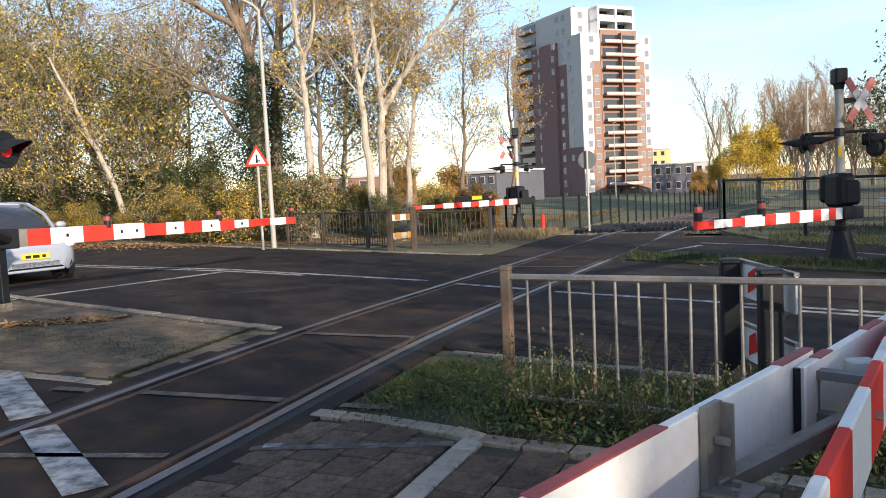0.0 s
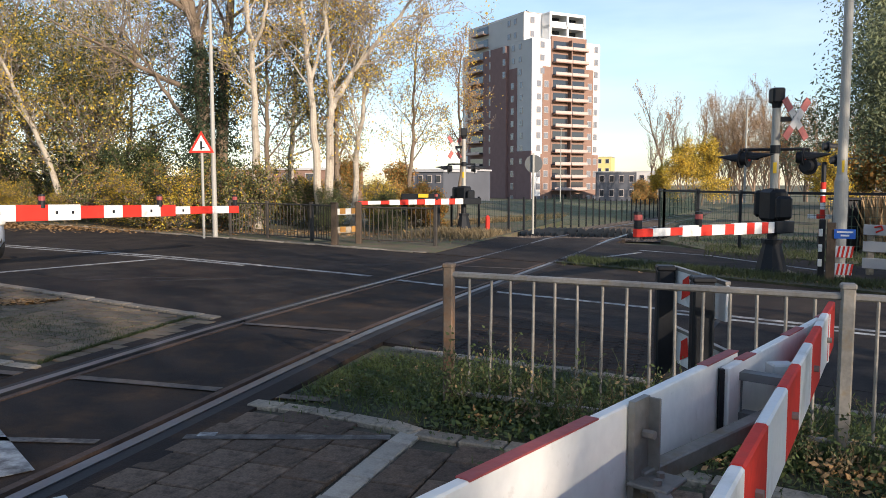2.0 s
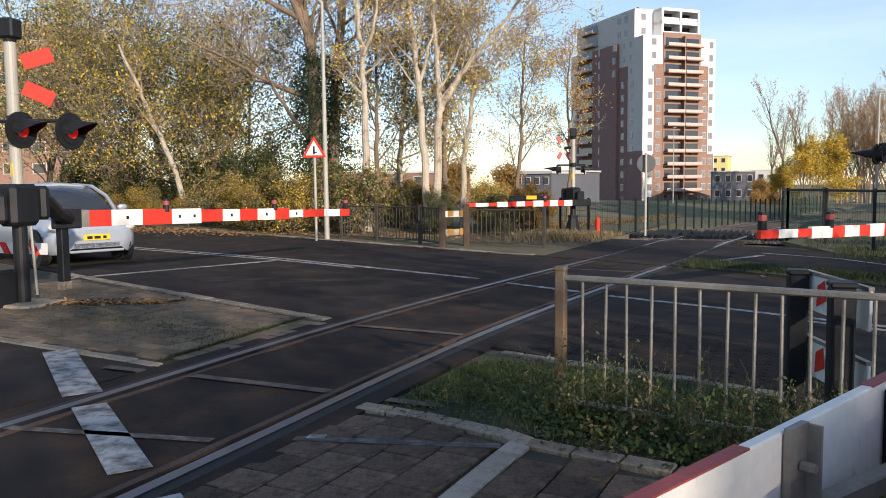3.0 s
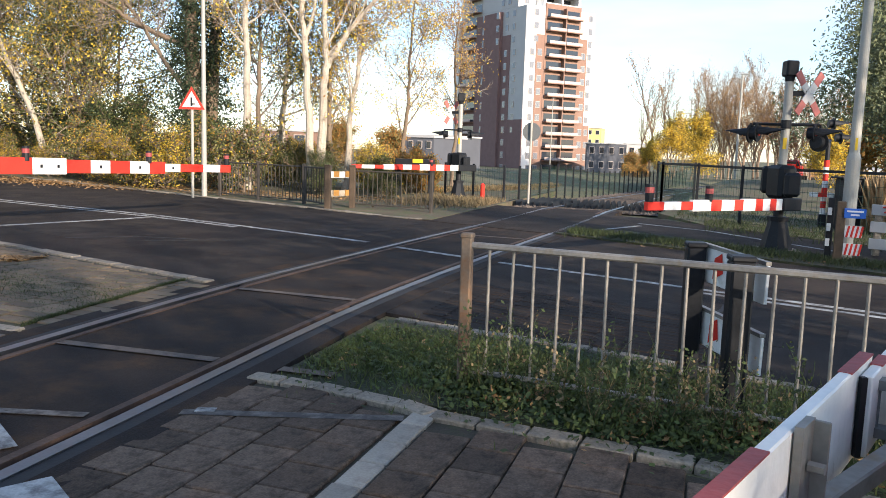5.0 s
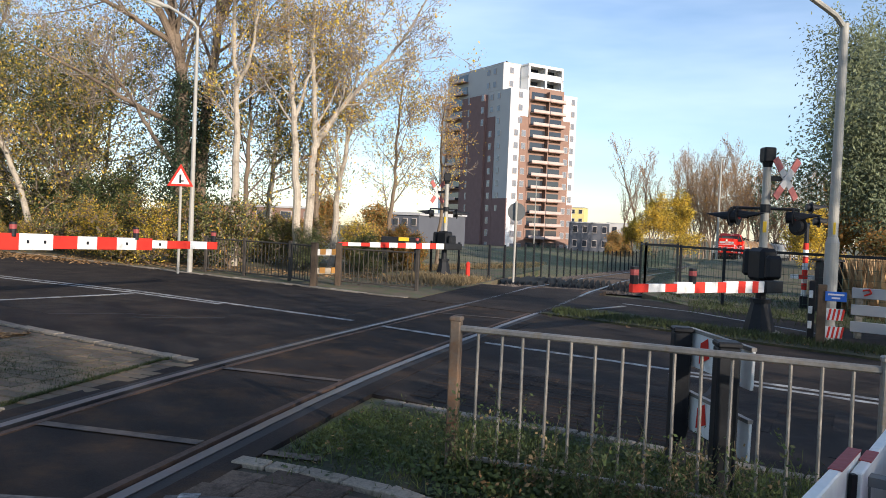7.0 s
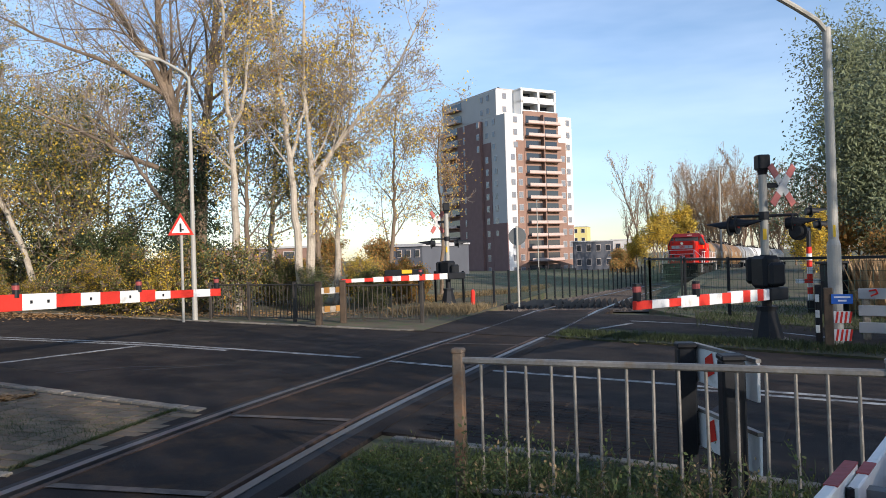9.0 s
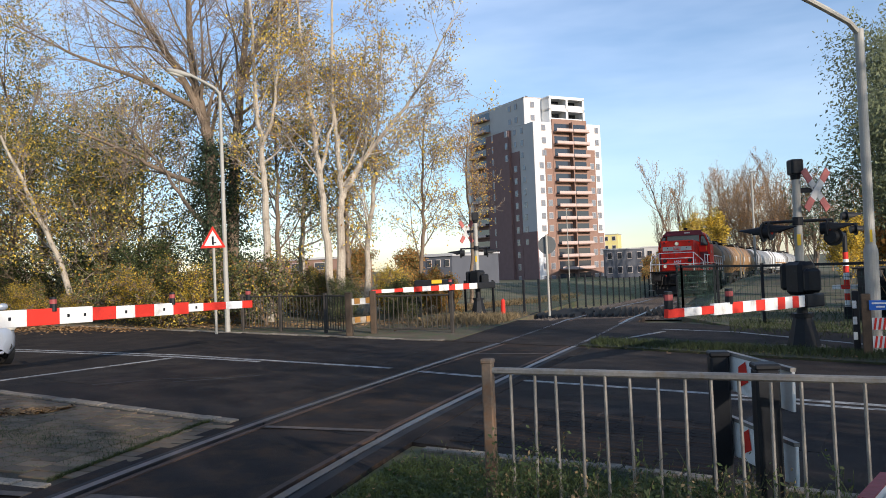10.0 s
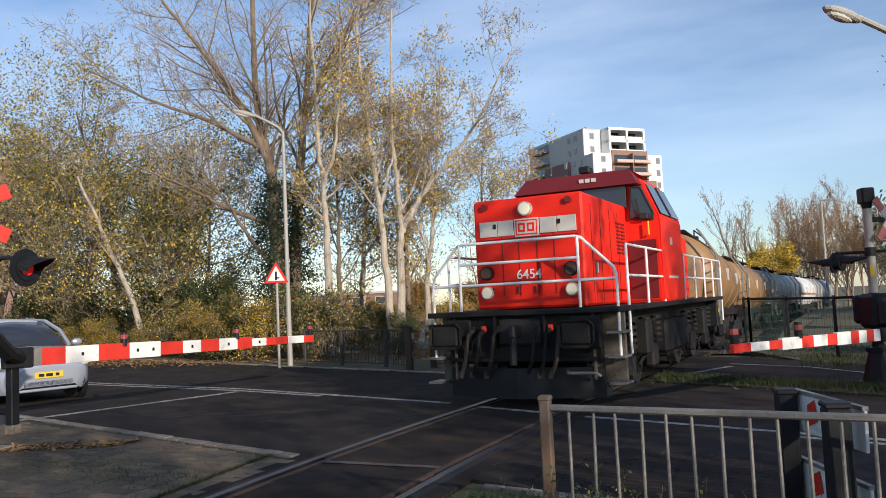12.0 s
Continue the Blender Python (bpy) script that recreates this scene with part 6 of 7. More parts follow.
def locomotive():
    """Local x forward, y to its left, z up; the front hood's face is at x = 4.1."""
    ob = thing("locomotive", 0, 0, 0, "bright red diesel shunting locomotive with white handrails", "locomotive")
    F = 4.1
    # deck and frame
    part("deck", box((0, 0, 1.20), (9.2, 2.62, 0.07), 0, 0.01), UNDER, ob)
    part("frame", box((0, 0, 1.02), (8.9, 1.9, 0.3), 0, 0.02), UNDER, ob)
    part("front_apron", box((F + 0.34, 0, 0.86), (0.10, 2.1, 0.62), 0, 0.02), UNDER, ob, "black buffer beam")
    part("deck_edge", box((F + 0.47, 0, 1.20), (0.04, 2.5, 0.05), 0, 0.008), GALV_DARK, ob)
    part("coupling_pocket", box((F + 0.40, 0, 0.95), (0.10, 0.62, 0.34), 0, 0.03), RUBBER, ob)
    for y in (-0.34, 0.34):
        part("pocket_rib", box((F + 0.44, y, 0.95), (0.10, 0.04, 0.42), 0, 0.008), UNDER, ob)
    part("apron_rail", beam((F + 0.46, -1.0, 0.60), (F + 0.46, 1.0, 0.60), 0.04, 0.05, 0.008), UNDER, ob)
    part("tow_bar", pipe([(F + 0.5, 0.62, 0.46), (F + 0.56, 0.66, 0.44), (F + 0.56, 1.0, 0.44), (F + 0.5, 1.04, 0.40)], 0.02, 8), GALV, ob)
    part("plough", plate([(F + 0.35, -1.05), (F + 0.62, 0), (F + 0.35, 1.05), (F + 0.3, 1.05), (F + 0.5, 0), (F + 0.3, -1.05)], 0.12, 0.5), BLACK, ob)
    part("rear_apron", box((-F - 0.48, 0, 0.86), (0.10, 2.35, 0.6), 0, 0.02), BLACK, ob)
    for s_ in (-1, 1):
        for e in (-1, 1):
            x = e * (F + 0.47)
            bm = rod((x, s_ * 0.87, 0.93), (x + e * 0.36, s_ * 0.87, 0.93), 0.12, 0.10, 14)
            box((x + e * 0.39, s_ * 0.87, 0.93), (0.05, 0.44, 0.33), 0, 0.06, bm)
            part("buffer", bm, UNDER, ob)
            part("buffer_base", box((x + e * 0.02, s_ * 0.87, 0.93), (0.05, 0.40, 0.40), 0, 0.02), UNDER, ob)
        # corner steps
        part("step_plate", box((F + 0.10, s_ * 1.10, 0.72), (0.05, 0.36, 0.92), 0, 0.01), GRIME, ob, "grimy tan corner step plate")
        part("step_side", box((F + 0.26, s_ * 0.95, 0.76), (0.30, 0.04, 0.84), 0, 0.008), GRIME, ob)
        for z in (0.3, 0.62, 0.92):
            part("step", box((F + 0.3, s_ * 1.24, z), (0.34, 0.22, 0.03), 0, 0.005), GALV, ob)
    # coupling, hoses
    part("coupling", pipe([(F + 0.5, 0, 0.95), (F + 0.68, 0, 0.9), (F + 0.72, 0, 0.55)], 0.045, 8), UNDER, ob)
    part("hook", box((F + 0.62, 0, 0.97), (0.26, 0.08, 0.16), 0, 0.02), BLACK, ob)
    for y in (-0.66, -0.5, -0.3, 0.26, 0.42, 0.58):
        part("hose", pipe([(F + 0.48, y, 0.98), (F + 0.62, y, 0.92), (F + 0.64, y - 0.04, 0.6), (F + 0.56, y - 0.14, 0.42)], 0.026, 8), UNDER if y not in (0.58, -0.66) else GALV_DARK, ob)
        part("hose_end", rod((F + 0.56, y - 0.14, 0.46), (F + 0.55, y - 0.16, 0.38), 0.036, None, 8), GALV_DARK, ob)
        part("air_cock", box((F + 0.46, y, 1.0), (0.06, 0.06, 0.08), 0, 0.01), RED if y in (-0.5, 0.42) else UNDER, ob)
    # front hood, built with bevelled edges
    part("front_hood", box((F - 1.15, 0, 2.0), (2.3, 1.56, 1.50), 0, 0.03), LOCO_RED, ob, "bright red front hood")
    for y in (-0.37, -0.13, 0.13, 0.37):
        part("seam", box((F + 0.002, y, 1.9), (0.008, 0.012, 0.95)), LOCO_DARKRED, ob)
    part("seam", box((F + 0.002, 0, 2.20), (0.008, 1.42, 0.012)), LOCO_DARKRED, ob)
    for y0, y1 in ((0.19, 0.42), (0.43, 0.69), (-0.42, -0.19), (-0.69, -0.43)):
        part("panel", box((F + 0.008, (y0 + y1) / 2, 2.345), (0.014, y1 - y0, 0.21), 0, 0.003), LOCO_PANEL, ob, "pale grey panel")
    for y in (0.46, -0.46):
        part("panel_latch", box((F + 0.02, y, 2.38), (0.02, 0.035, 0.06)), UNDER, ob)
    # emblem as plain shapes
    em = part("emblem", box((F + 0.010, 0, 2.335), (0.016, 0.35, 0.245), 0, 0.004), LOCO_PANEL, ob, "white emblem with a red border")
    part("emblem_border", box((F + 0.018, 0, 2.335), (0.006, 0.31, 0.205), 0, 0.002), LOCO_RED, em)
    part("emblem_field", box((F + 0.021, 0, 2.335), (0.006, 0.275, 0.17), 0, 0.002), LOCO_PANEL, em)
    for y in (0.065, -0.065):
        part("emblem_bar", box((F + 0.025, y, 2.335), (0.006, 0.10, 0.12), 0, 0.002), LOCO_RED, em)
        part("emblem_core", box((F + 0.029, y - 0.006, 2.335), (0.006, 0.045, 0.06), 0, 0.002), LOCO_PANEL, em)
    text_part("6454", 0.18, pose(F + 0.006, 0, 1.70, 90, 0, 90), LOCO_RAIL, ob)
    for y, z, r, lit in ((0.60, 1.475, 0.085, 1), (-0.60, 1.475, 0.085, 1), (0.60, 1.745, 0.095, 0), (-0.60, 1.745, 0.095, 0), (0, 2.585, 0.095, 1)):
        h = part("headlight", cylinder_x(F - 0.02, F + 0.07, y, z, r, 20), UNDER if not lit else LOCO_PANEL, ob)
        part("lens", cylinder_x(F + 0.07, F + 0.082, y, z, r * 0.82, 20), HEADLAMP if lit else RUST, h)
    for y in (0.60, -0.60):
        part("marker_lamp", cylinder_x(F - 0.01, F + 0.05, y, 2.655, 0.045, 12), LOCO_DARKRED, ob)
    for y in (0.1, -0.15, -0.52, 0.55):
        part("grab_handle", box((F + 0.02, y, 1.50), (0.03, 0.025, 0.09), 0, 0.004), LOCO_DARKRED, ob)
    # hood sides: doors, louvres
    for s_ in (-1, 1):
        for x in (F - 0.35, F - 0.8, F - 1.3, F - 1.75):
            part("seam", box((x, s_ * 0.782, 1.95), (0.012, 0.008, 1.3)), LOCO_DARKRED, ob)
        for c in range(2):
            for k in range(9):
                part("louvre", box((F - 1.75 - c * 0.28, s_ * 0.786, 2.0 + k * 0.055), (0.2, 0.02, 0.025)), LOCO_DARKRED, ob)
        part("door_handle", box((F - 0.5, s_ * 0.795, 1.75), (0.04, 0.03, 0.14), 0, 0.004), LOCO_PANEL, ob)
    # cab: lofted, leaning side windows
    bm = bmesh.new()
    X0, X1 = F - 2.3, F - 4.05
    prof = [(1.30, 1.24), (1.30, 2.55), (1.04, 3.16), (0.80, 3.30), (-0.80, 3.30), (-1.04, 3.16), (-1.30, 2.55), (-1.30, 1.24)]
    a = [bm.verts.new((X0 - (0.10 if z > 3 else 0), y, z)) for y, z in prof]
    b = [bm.verts.new((X1 + (0.10 if z > 3 else 0), y, z)) for y, z in prof]
    for i in range(8):
        j = (i + 1) % 8
        bm.faces.new((a[i], a[j], b[j], b[i]))
    bm.faces.new(a)
    bm.faces.new(list(reversed(b)))
    bmesh.ops.recalc_face_normals(bm, faces=bm.faces)
    bmesh.ops.bevel(bm, geom=bm.edges[:], offset=0.03, segments=2, affect="EDGES")
    cab_ = part("cab", bm, LOCO_RED, ob, "red driver's cab")
    bm = bmesh.new()
    vs = [(X0 + 0.12, 1.02, 3.08), (X0 + 0.12, -1.02, 3.08), (X0 - 0.06, -0.86, 3.34), (X0 - 0.06, 0.86, 3.34), (X0 - 0.3, 1.08, 3.06), (X0 - 0.3, -1.08, 3.06), (X1 + 0.1, -0.84, 3.36), (X1 + 0.1, 0.84, 3.36)]
    vv = [bm.verts.new(v) for v in vs]
    for q in ((0, 1, 2, 3), (0, 3, 4), (1, 5, 2), (3, 2, 6, 7), (0, 4, 5, 1)):
        bm.faces.new([vv[i] for i in q])
    bmesh.ops.recalc_face_normals(bm, faces=bm.faces)
    # the visor's shade is painted by its deeper red
    part("roof_visor", bm, LOCO_DARKRED, cab_, "roof visor with its shade put into darker red")
    for k in range(3):
        part("name_bar", box((X0 + 0.06, 0.32 - k * 0.1, 3.21), (0.012, 0.075, 0.06), 0, 0, None, None), LOCO_PANEL, cab_)
    part("windscreen", box((X0 + 0.006, 0, 2.90), (0.02, 1.62, 0.34), 0, 0.006), PANE, cab_, "dark windscreen above the hood")
    for s_ in (-1, 1):
        bm = bmesh.new()
        o = [(X0 + 0.014, s_ * y, z) for y, z in ((0.86, 2.55), (1.20, 2.52), (1.21, 2.62), (1.04, 3.02), (0.90, 3.04))]
        vv = [bm.verts.new(v) for v in o]
        bm.faces.new(vv if s_ > 0 else list(reversed(vv)))
        part("front_window", bm, PANE, cab_)
        rails("window_rubber", o + [o[0]], cab_, 0.018, RUBBER)
        part("wiper", pipe([(X0 + 0.04, s_ * 1.02, 2.5), (X0 + 0.05, s_ * 0.95, 2.85)], 0.01, 6), RUBBER, cab_)
        part("mirror", box((X0 + 0.06, s_ * 1.07, 2.56), (0.06, 0.15, 0.10), 0, 0.02), RUBBER, cab_)
        # leaning side glass
        bm = bmesh.new()
        n = Vector((0, 0.93 * s_, 0.36)) * 0.02
        o = [Vector((x, s_ * y, z)) + n for x, y, z in ((X0 - 0.14, 1.285, 2.6), (X1 + 0.1, 1.285, 2.6), (X1 + 0.18, 1.065, 3.1), (X0 - 0.2, 1.065, 3.1))]
        bm.faces.new([bm.verts.new(v) for v in o])
        bmesh.ops.recalc_face_normals(bm, faces=bm.faces)
        part("side_window", bm, PANE, cab_)
        part("window_post", beam((o[0] + o[1]) / 2, (o[2] + o[3]) / 2, 0.03, 0.03), RUBBER, cab_)
        part("door_handle", pipe([(X0 + 0.03, s_ * 1.14, 2.28), (X0 + 0.08, s_ * 1.14, 2.28), (X0 + 0.08, s_ * 1.14, 2.48)], 0.014, 6), YELLOW, cab_)
        part("side_emblem", box((X0 - 0.8, s_ * 1.302, 2.2), (0.16, 0.01, 0.12)), LOCO_PANEL, cab_)
        part("print_bar", box((X0 - 0.85, s_ * 1.302, 1.62), (0.75, 0.008, 0.04)), LOCO_PANEL, cab_)
        # flat dark red plate: shading beside the hood, put into the colour
        part("cab_front_shade", box((X0 + 0.012, s_ * 1.02, 1.75), (0.012, 0.42, 0.9), 0, 0), LOCO_DARKRED, cab_)
    part("horn", box((F - 2.6, 0.1, 3.43), (0.24, 0.18, 0.12), 0, 0.02), BLACK, cab_)
    # rear hood
    part("rear_hood", box((-1.85, 0, 1.9), (3.6, 1.5, 1.30), 0, 0.04), LOCO_RED, ob, "red rear hood")
    for x in (-0.9, -1.6, -2.3, -3.0):
        for s_ in (-1, 1):
            part("seam", box((x, s_ * 0.752, 1.9), (0.014, 0.008, 1.15)), LOCO_DARKRED, ob)
    # handrails
    zt = 2.13
    for s_ in (-1, 1):
        rails("handrail", [(F + 0.44, 0, zt), (F + 0.44, s_ * 0.78, zt), (F + 0.42, s_ * 0.86, zt - 0.02), (F + 0.36, s_ * 1.24, 1.72), (F + 0.36, s_ * 1.27, 1.62), (F + 0.36, s_ * 1.27, 0.62)], ob)
        rails("handrail", [(F + 0.44, 0, 1.86), (F + 0.44, s_ * 0.82, 1.86)], ob)
        rails("handrail", [(F + 0.44, 0, 1.58), (F + 0.36, s_ * 1.27, 1.58)], ob)
        rails("handrail", [(F + 0.44, s_ * 0.82, zt), (F + 0.44, s_ * 0.82, 1.24)], ob)
        x0, x1 = F - 0.15, F - 2.45
        rails("handrail", [(x0, s_ * 1.28, 0.62), (x0, s_ * 1.28, 2.02), (x1, s_ * 1.28, 2.02), (x1, s_ * 1.28, 1.24)], ob)
        rails("handrail", [(x0, s_ * 1.28, 1.62), (x1, s_ * 1.28, 1.62)], ob)
        rails("handrail", [((x0 + x1) / 2, s_ * 1.28, 2.02), ((x0 + x1) / 2, s_ * 1.28, 1.24)], ob)
        y0, y1 = F - 4.2, -F - 0.4
        rails("handrail", [(y0, s_ * 1.28, 1.24), (y0, s_ * 1.28, 2.02), (y1, s_ * 1.28, 2.02), (y1 - 0.1, s_ * 1.28, 1.9), (y1 - 0.1, s_ * 1.28, 0.7)], ob)
        rails("handrail", [(y0, s_ * 1.28, 1.62), (y1, s_ * 1.28, 1.62)], ob)
        for k in range(1, 4):
            x = y0 + (y1 - y0) * k / 4
            rails("handrail", [(x, s_ * 1.28, 2.02), (x, s_ * 1.28, 1.24)], ob)
    # bogies
    for c in (2.55, -2.55):
        for s_ in (-1, 1):
            part("bogie_frame", box((c, s_ * 0.95, 0.62), (2.7, 0.14, 0.26), 0, 0.03), UNDER, ob)
            for x in (c - 0.85, c + 0.85):
                part("axle_box", box((x, s_ * 1.03, 0.42), (0.34, 0.16, 0.34), 0, 0.04), UNDER, ob)
            for x in (c - 0.45, c + 0.45, c - 1.2, c + 1.2):
                bm = bmesh.new()
                for k in range(5):
                    rod((x, s_ * 1.05, 0.62 + k * 0.09), (x, s_ * 1.05, 0.665 + k * 0.09), 0.085, None, 10, bm)
                part("spring", bm, UNDER, ob)
            part("sand_box", box((c - 0.1, s_ * 1.1, 0.75), (0.36, 0.2, 0.5), 0, 0.03), UNDER, ob)
            part("brake_gear", pipe([(c - 0.3, s_ * 1.05, 0.9), (c - 0.2, s_ * 1.08, 0.5), (c + 0.1, s_ * 1.05, 0.35)], 0.03, 6), UNDER, ob)
    part("fuel_tank", box((0, 0, 0.66), (1.9, 2.3, 0.55), 0, 0.06), UNDER, ob)
    sets = [wheelset(ob, x) for x in (3.4, 1.7, -1.7, -3.4)]
    return ob, sets


def tank_wagon(paint, label, band=None, seed=0):
    L = 10.4
    ob = thing("tank_wagon", 0, 0, 0, label, "tank wagon", "tank wagons")
    r, zc = 1.08, 1.86
    bm = bmesh.new()
    rings = [(-L / 2 + 0.5, 0.25), (-L / 2 + 0.53, 0.62), (-L / 2 + 0.62, 0.88), (-L / 2 + 0.8, 1.0), (L / 2 - 0.8, 1.0), (L / 2 - 0.62, 0.88), (L / 2 - 0.53, 0.62), (L / 2 - 0.5, 0.25)]
    rows = []
    for x, k in rings:
        rows.append([bm.verts.new((x, math.cos(a) * r * k, zc + math.sin(a) * r * k)) for a in [2 * math.pi * j / 32 for j in range(32)]])
    for a, b in zip(rows, rows[1:]):
        for j in range(32):
            bm.faces.new((a[j], a[(j + 1) % 32], b[(j + 1) % 32], b[j]))
    bm.faces.new(rows[0])
    bm.faces.new(rows[-1])
    bmesh.ops.recalc_face_normals(bm, faces=bm.faces)
    for f in bm.faces:
        f.smooth = len(f.verts) == 4
    tank = part("tank", bm, paint, ob)
    for x in (-3.3, -1.1, 1.1, 3.3):
        part("weld_band", rod((x - 0.05, 0, zc), (x + 0.05, 0, zc), r + 0.022, None, 32), paint, tank)
    if band:
        part("stripe", box((0, 0, zc - 0.12), (L - 1.7, 2 * r + 0.03, 0.12), 0, 0.0), band, tank, "orange stripe")
    rr_ = random.Random(seed)
    for s_ in (-1, 1):
        for x in (3.6, 0.6, -2.9):
            part("data_panel", box((x, s_ * (r * 0.985), zc + 0.12), (0.34, 0.07, 0.36)), FADED_WHITE, tank)
    # walkway on top, dome, ladder
    wk = part("walkway", box((0, 0, zc + r + 0.12), (L - 3.2, 0.62, 0.04)), UNDER, ob)
    for x in (-2.6, 0, 2.6):
        part("support", box((x, 0, zc + r + 0.04), (0.06, 0.5, 0.16)), UNDER, wk)
    for s_ in (-1, 1):
        part("walkway_rail", pipe([Vector((-1.6, s_ * 0.32, zc + r + 0.14)), Vector((-1.6, s_ * 0.32, zc + r + 0.3)), Vector((1.6, s_ * 0.32, zc + r + 0.3)), Vector((1.6, s_ * 0.32, zc + r + 0.14))], 0.02, 6), UNDER, wk)
    part("dome", rod((0.3, 0, zc + r - 0.03), (0.3, 0, zc + r + 0.24), 0.3, None, 16), UNDER, ob)
    # frame
    for s_ in (-1, 1):
        part("sole_bar", box((0, s_ * 0.85, 0.92), (L, 0.12, 0.22), 0, 0.01), UNDER, ob)
        for x in (-L / 2 + 1.2, L / 2 - 1.2):
            part("cradle", box((x, s_ * 0.72, 1.1), (0.5, 0.25, 0.4), 0, 0.03), UNDER, ob)
        for e in (-1, 1):
            bm = rod((e * (L / 2), s_ * 0.87, 0.93), (e * (L / 2 + 0.3), s_ * 0.87, 0.93), 0.1, None, 12)
            rod((e * (L / 2 + 0.3), s_ * 0.87, 0.93), (e * (L / 2 + 0.36), s_ * 0.87, 0.93), 0.23, None, 16, bm)
            part("buffer", bm, UNDER, ob)
    for e in (-1, 1):
        hs = part("headstock", box((e * L / 2, 0, 0.92), (0.14, 2.3, 0.3), 0, 0.01), UNDER, ob)
        for k in range(4):
            part("hazard_mark", box((e * (L / 2 - 0.3), 1.12, 0.92 + 0.02), (0.1, 0.03, 0.1), 0, 0, None, Matrix.Translation((k * 0.16 * e * -1, 0, 0))), YELLOW if k % 2 == 0 else BLACK, ob)
        part("end_ladder", pipe([Vector((e * (L / 2 - 0.35), 1.15, 0.6)), Vector((e * (L / 2 - 0.35), 1.15, 2.3)), Vector((e * (L / 2 - 0.35), 0.75, 2.95))], 0.022, 6), GALV, ob)
        part("end_ladder", pipe([Vector((e * (L / 2 - 0.75), 1.15, 0.6)), Vector((e * (L / 2 - 0.75), 1.15, 2.3)), Vector((e * (L / 2 - 0.75), 0.75, 2.95))], 0.022, 6), GALV, ob)
        for k in range(7):
            part("rung", rod((e * (L / 2 - 0.35), 1.15, 0.75 + k * 0.24), (e * (L / 2 - 0.75), 1.15, 0.75 + k * 0.24), 0.016, None, 6), GALV, ob)
        part("valve_box", box((e * (L / 2 - 1.0), -1.0, 1.15), (0.5, 0.25, 0.5), 0, 0.03), TW_WHITE if e > 0 else UNDER, ob)
    for c in (-L / 2 + 1.9, L / 2 - 1.9):
        for s_ in (-1, 1):
            part("bogie_side", box((c, s_ * 0.95, 0.5), (2.0, 0.12, 0.24), 0, 0.04), UNDER, ob)
            part("spring_nest", box((c, s_ * 0.99, 0.42), (0.4, 0.14, 0.3), 0, 0.04), UNDER, ob)
            for x in (c - 0.75, c + 0.75):
                part("axle_box", box((x, s_ * 1.0, 0.42), (0.26, 0.14, 0.26), 0, 0.04), UNDER, ob)
    part("brake_cylinder", rod((-0.8, 0.5, 0.7), (0.6, 0.5, 0.7), 0.18, None, 12), UNDER, ob)
    part("underfloor_box", box((1.5, 0.7, 0.65), (1.0, 0.4, 0.4), 0, 0.03), UNDER, ob)
    sets = [wheelset(ob, c + d) for c in (-L / 2 + 1.9, L / 2 - 1.9) for d in (-0.75, 0.75)]
    return ob, sets


TRAIN = []
loco, loco_sets = locomotive()
TRAIN.append((loco, loco_sets, 4.1, 2.55))
lead = 4.1 + 4.1 + 0.9
for k, (paint, lab, band) in enumerate(((TANK_BROWN, "ochre brown tank wagon streaked with grime", None), (TANK_BROWN, "dark ochre tank wagon streaked with grime", None),
                                         (TANK_GREY, "dirty grey tank wagon", None), (TANK_WHITE, "white tank wagon with an orange stripe", LEAF_ORANGE), (TANK_GREY, "dirty grey tank wagon", None))):
    w, ws = tank_wagon(paint, lab, band, k)
    TRAIN.append((w, ws, lead + 5.6, 3.3))
    lead += 11.2


# ---- car ----
def loft(stations, seg_fn, bm=None):
    bm = bm or bmesh.new()
    rows = [[bm.verts.new(v) for v in seg_fn(*s_)] for s_ in stations]
    for a, b in zip(rows, rows[1:]):
        for i in range(len(a) - 1):
            bm.faces.new((a[i], a[i + 1], b[i + 1], b[i]))
    bm.faces.new(rows[0])
    bm.faces.new(rows[-1])
    bmesh.ops.recalc_face_normals(bm, faces=bm.faces)
    for f in bm.faces:
        f.smooth = len(f.verts) == 4
    return bm


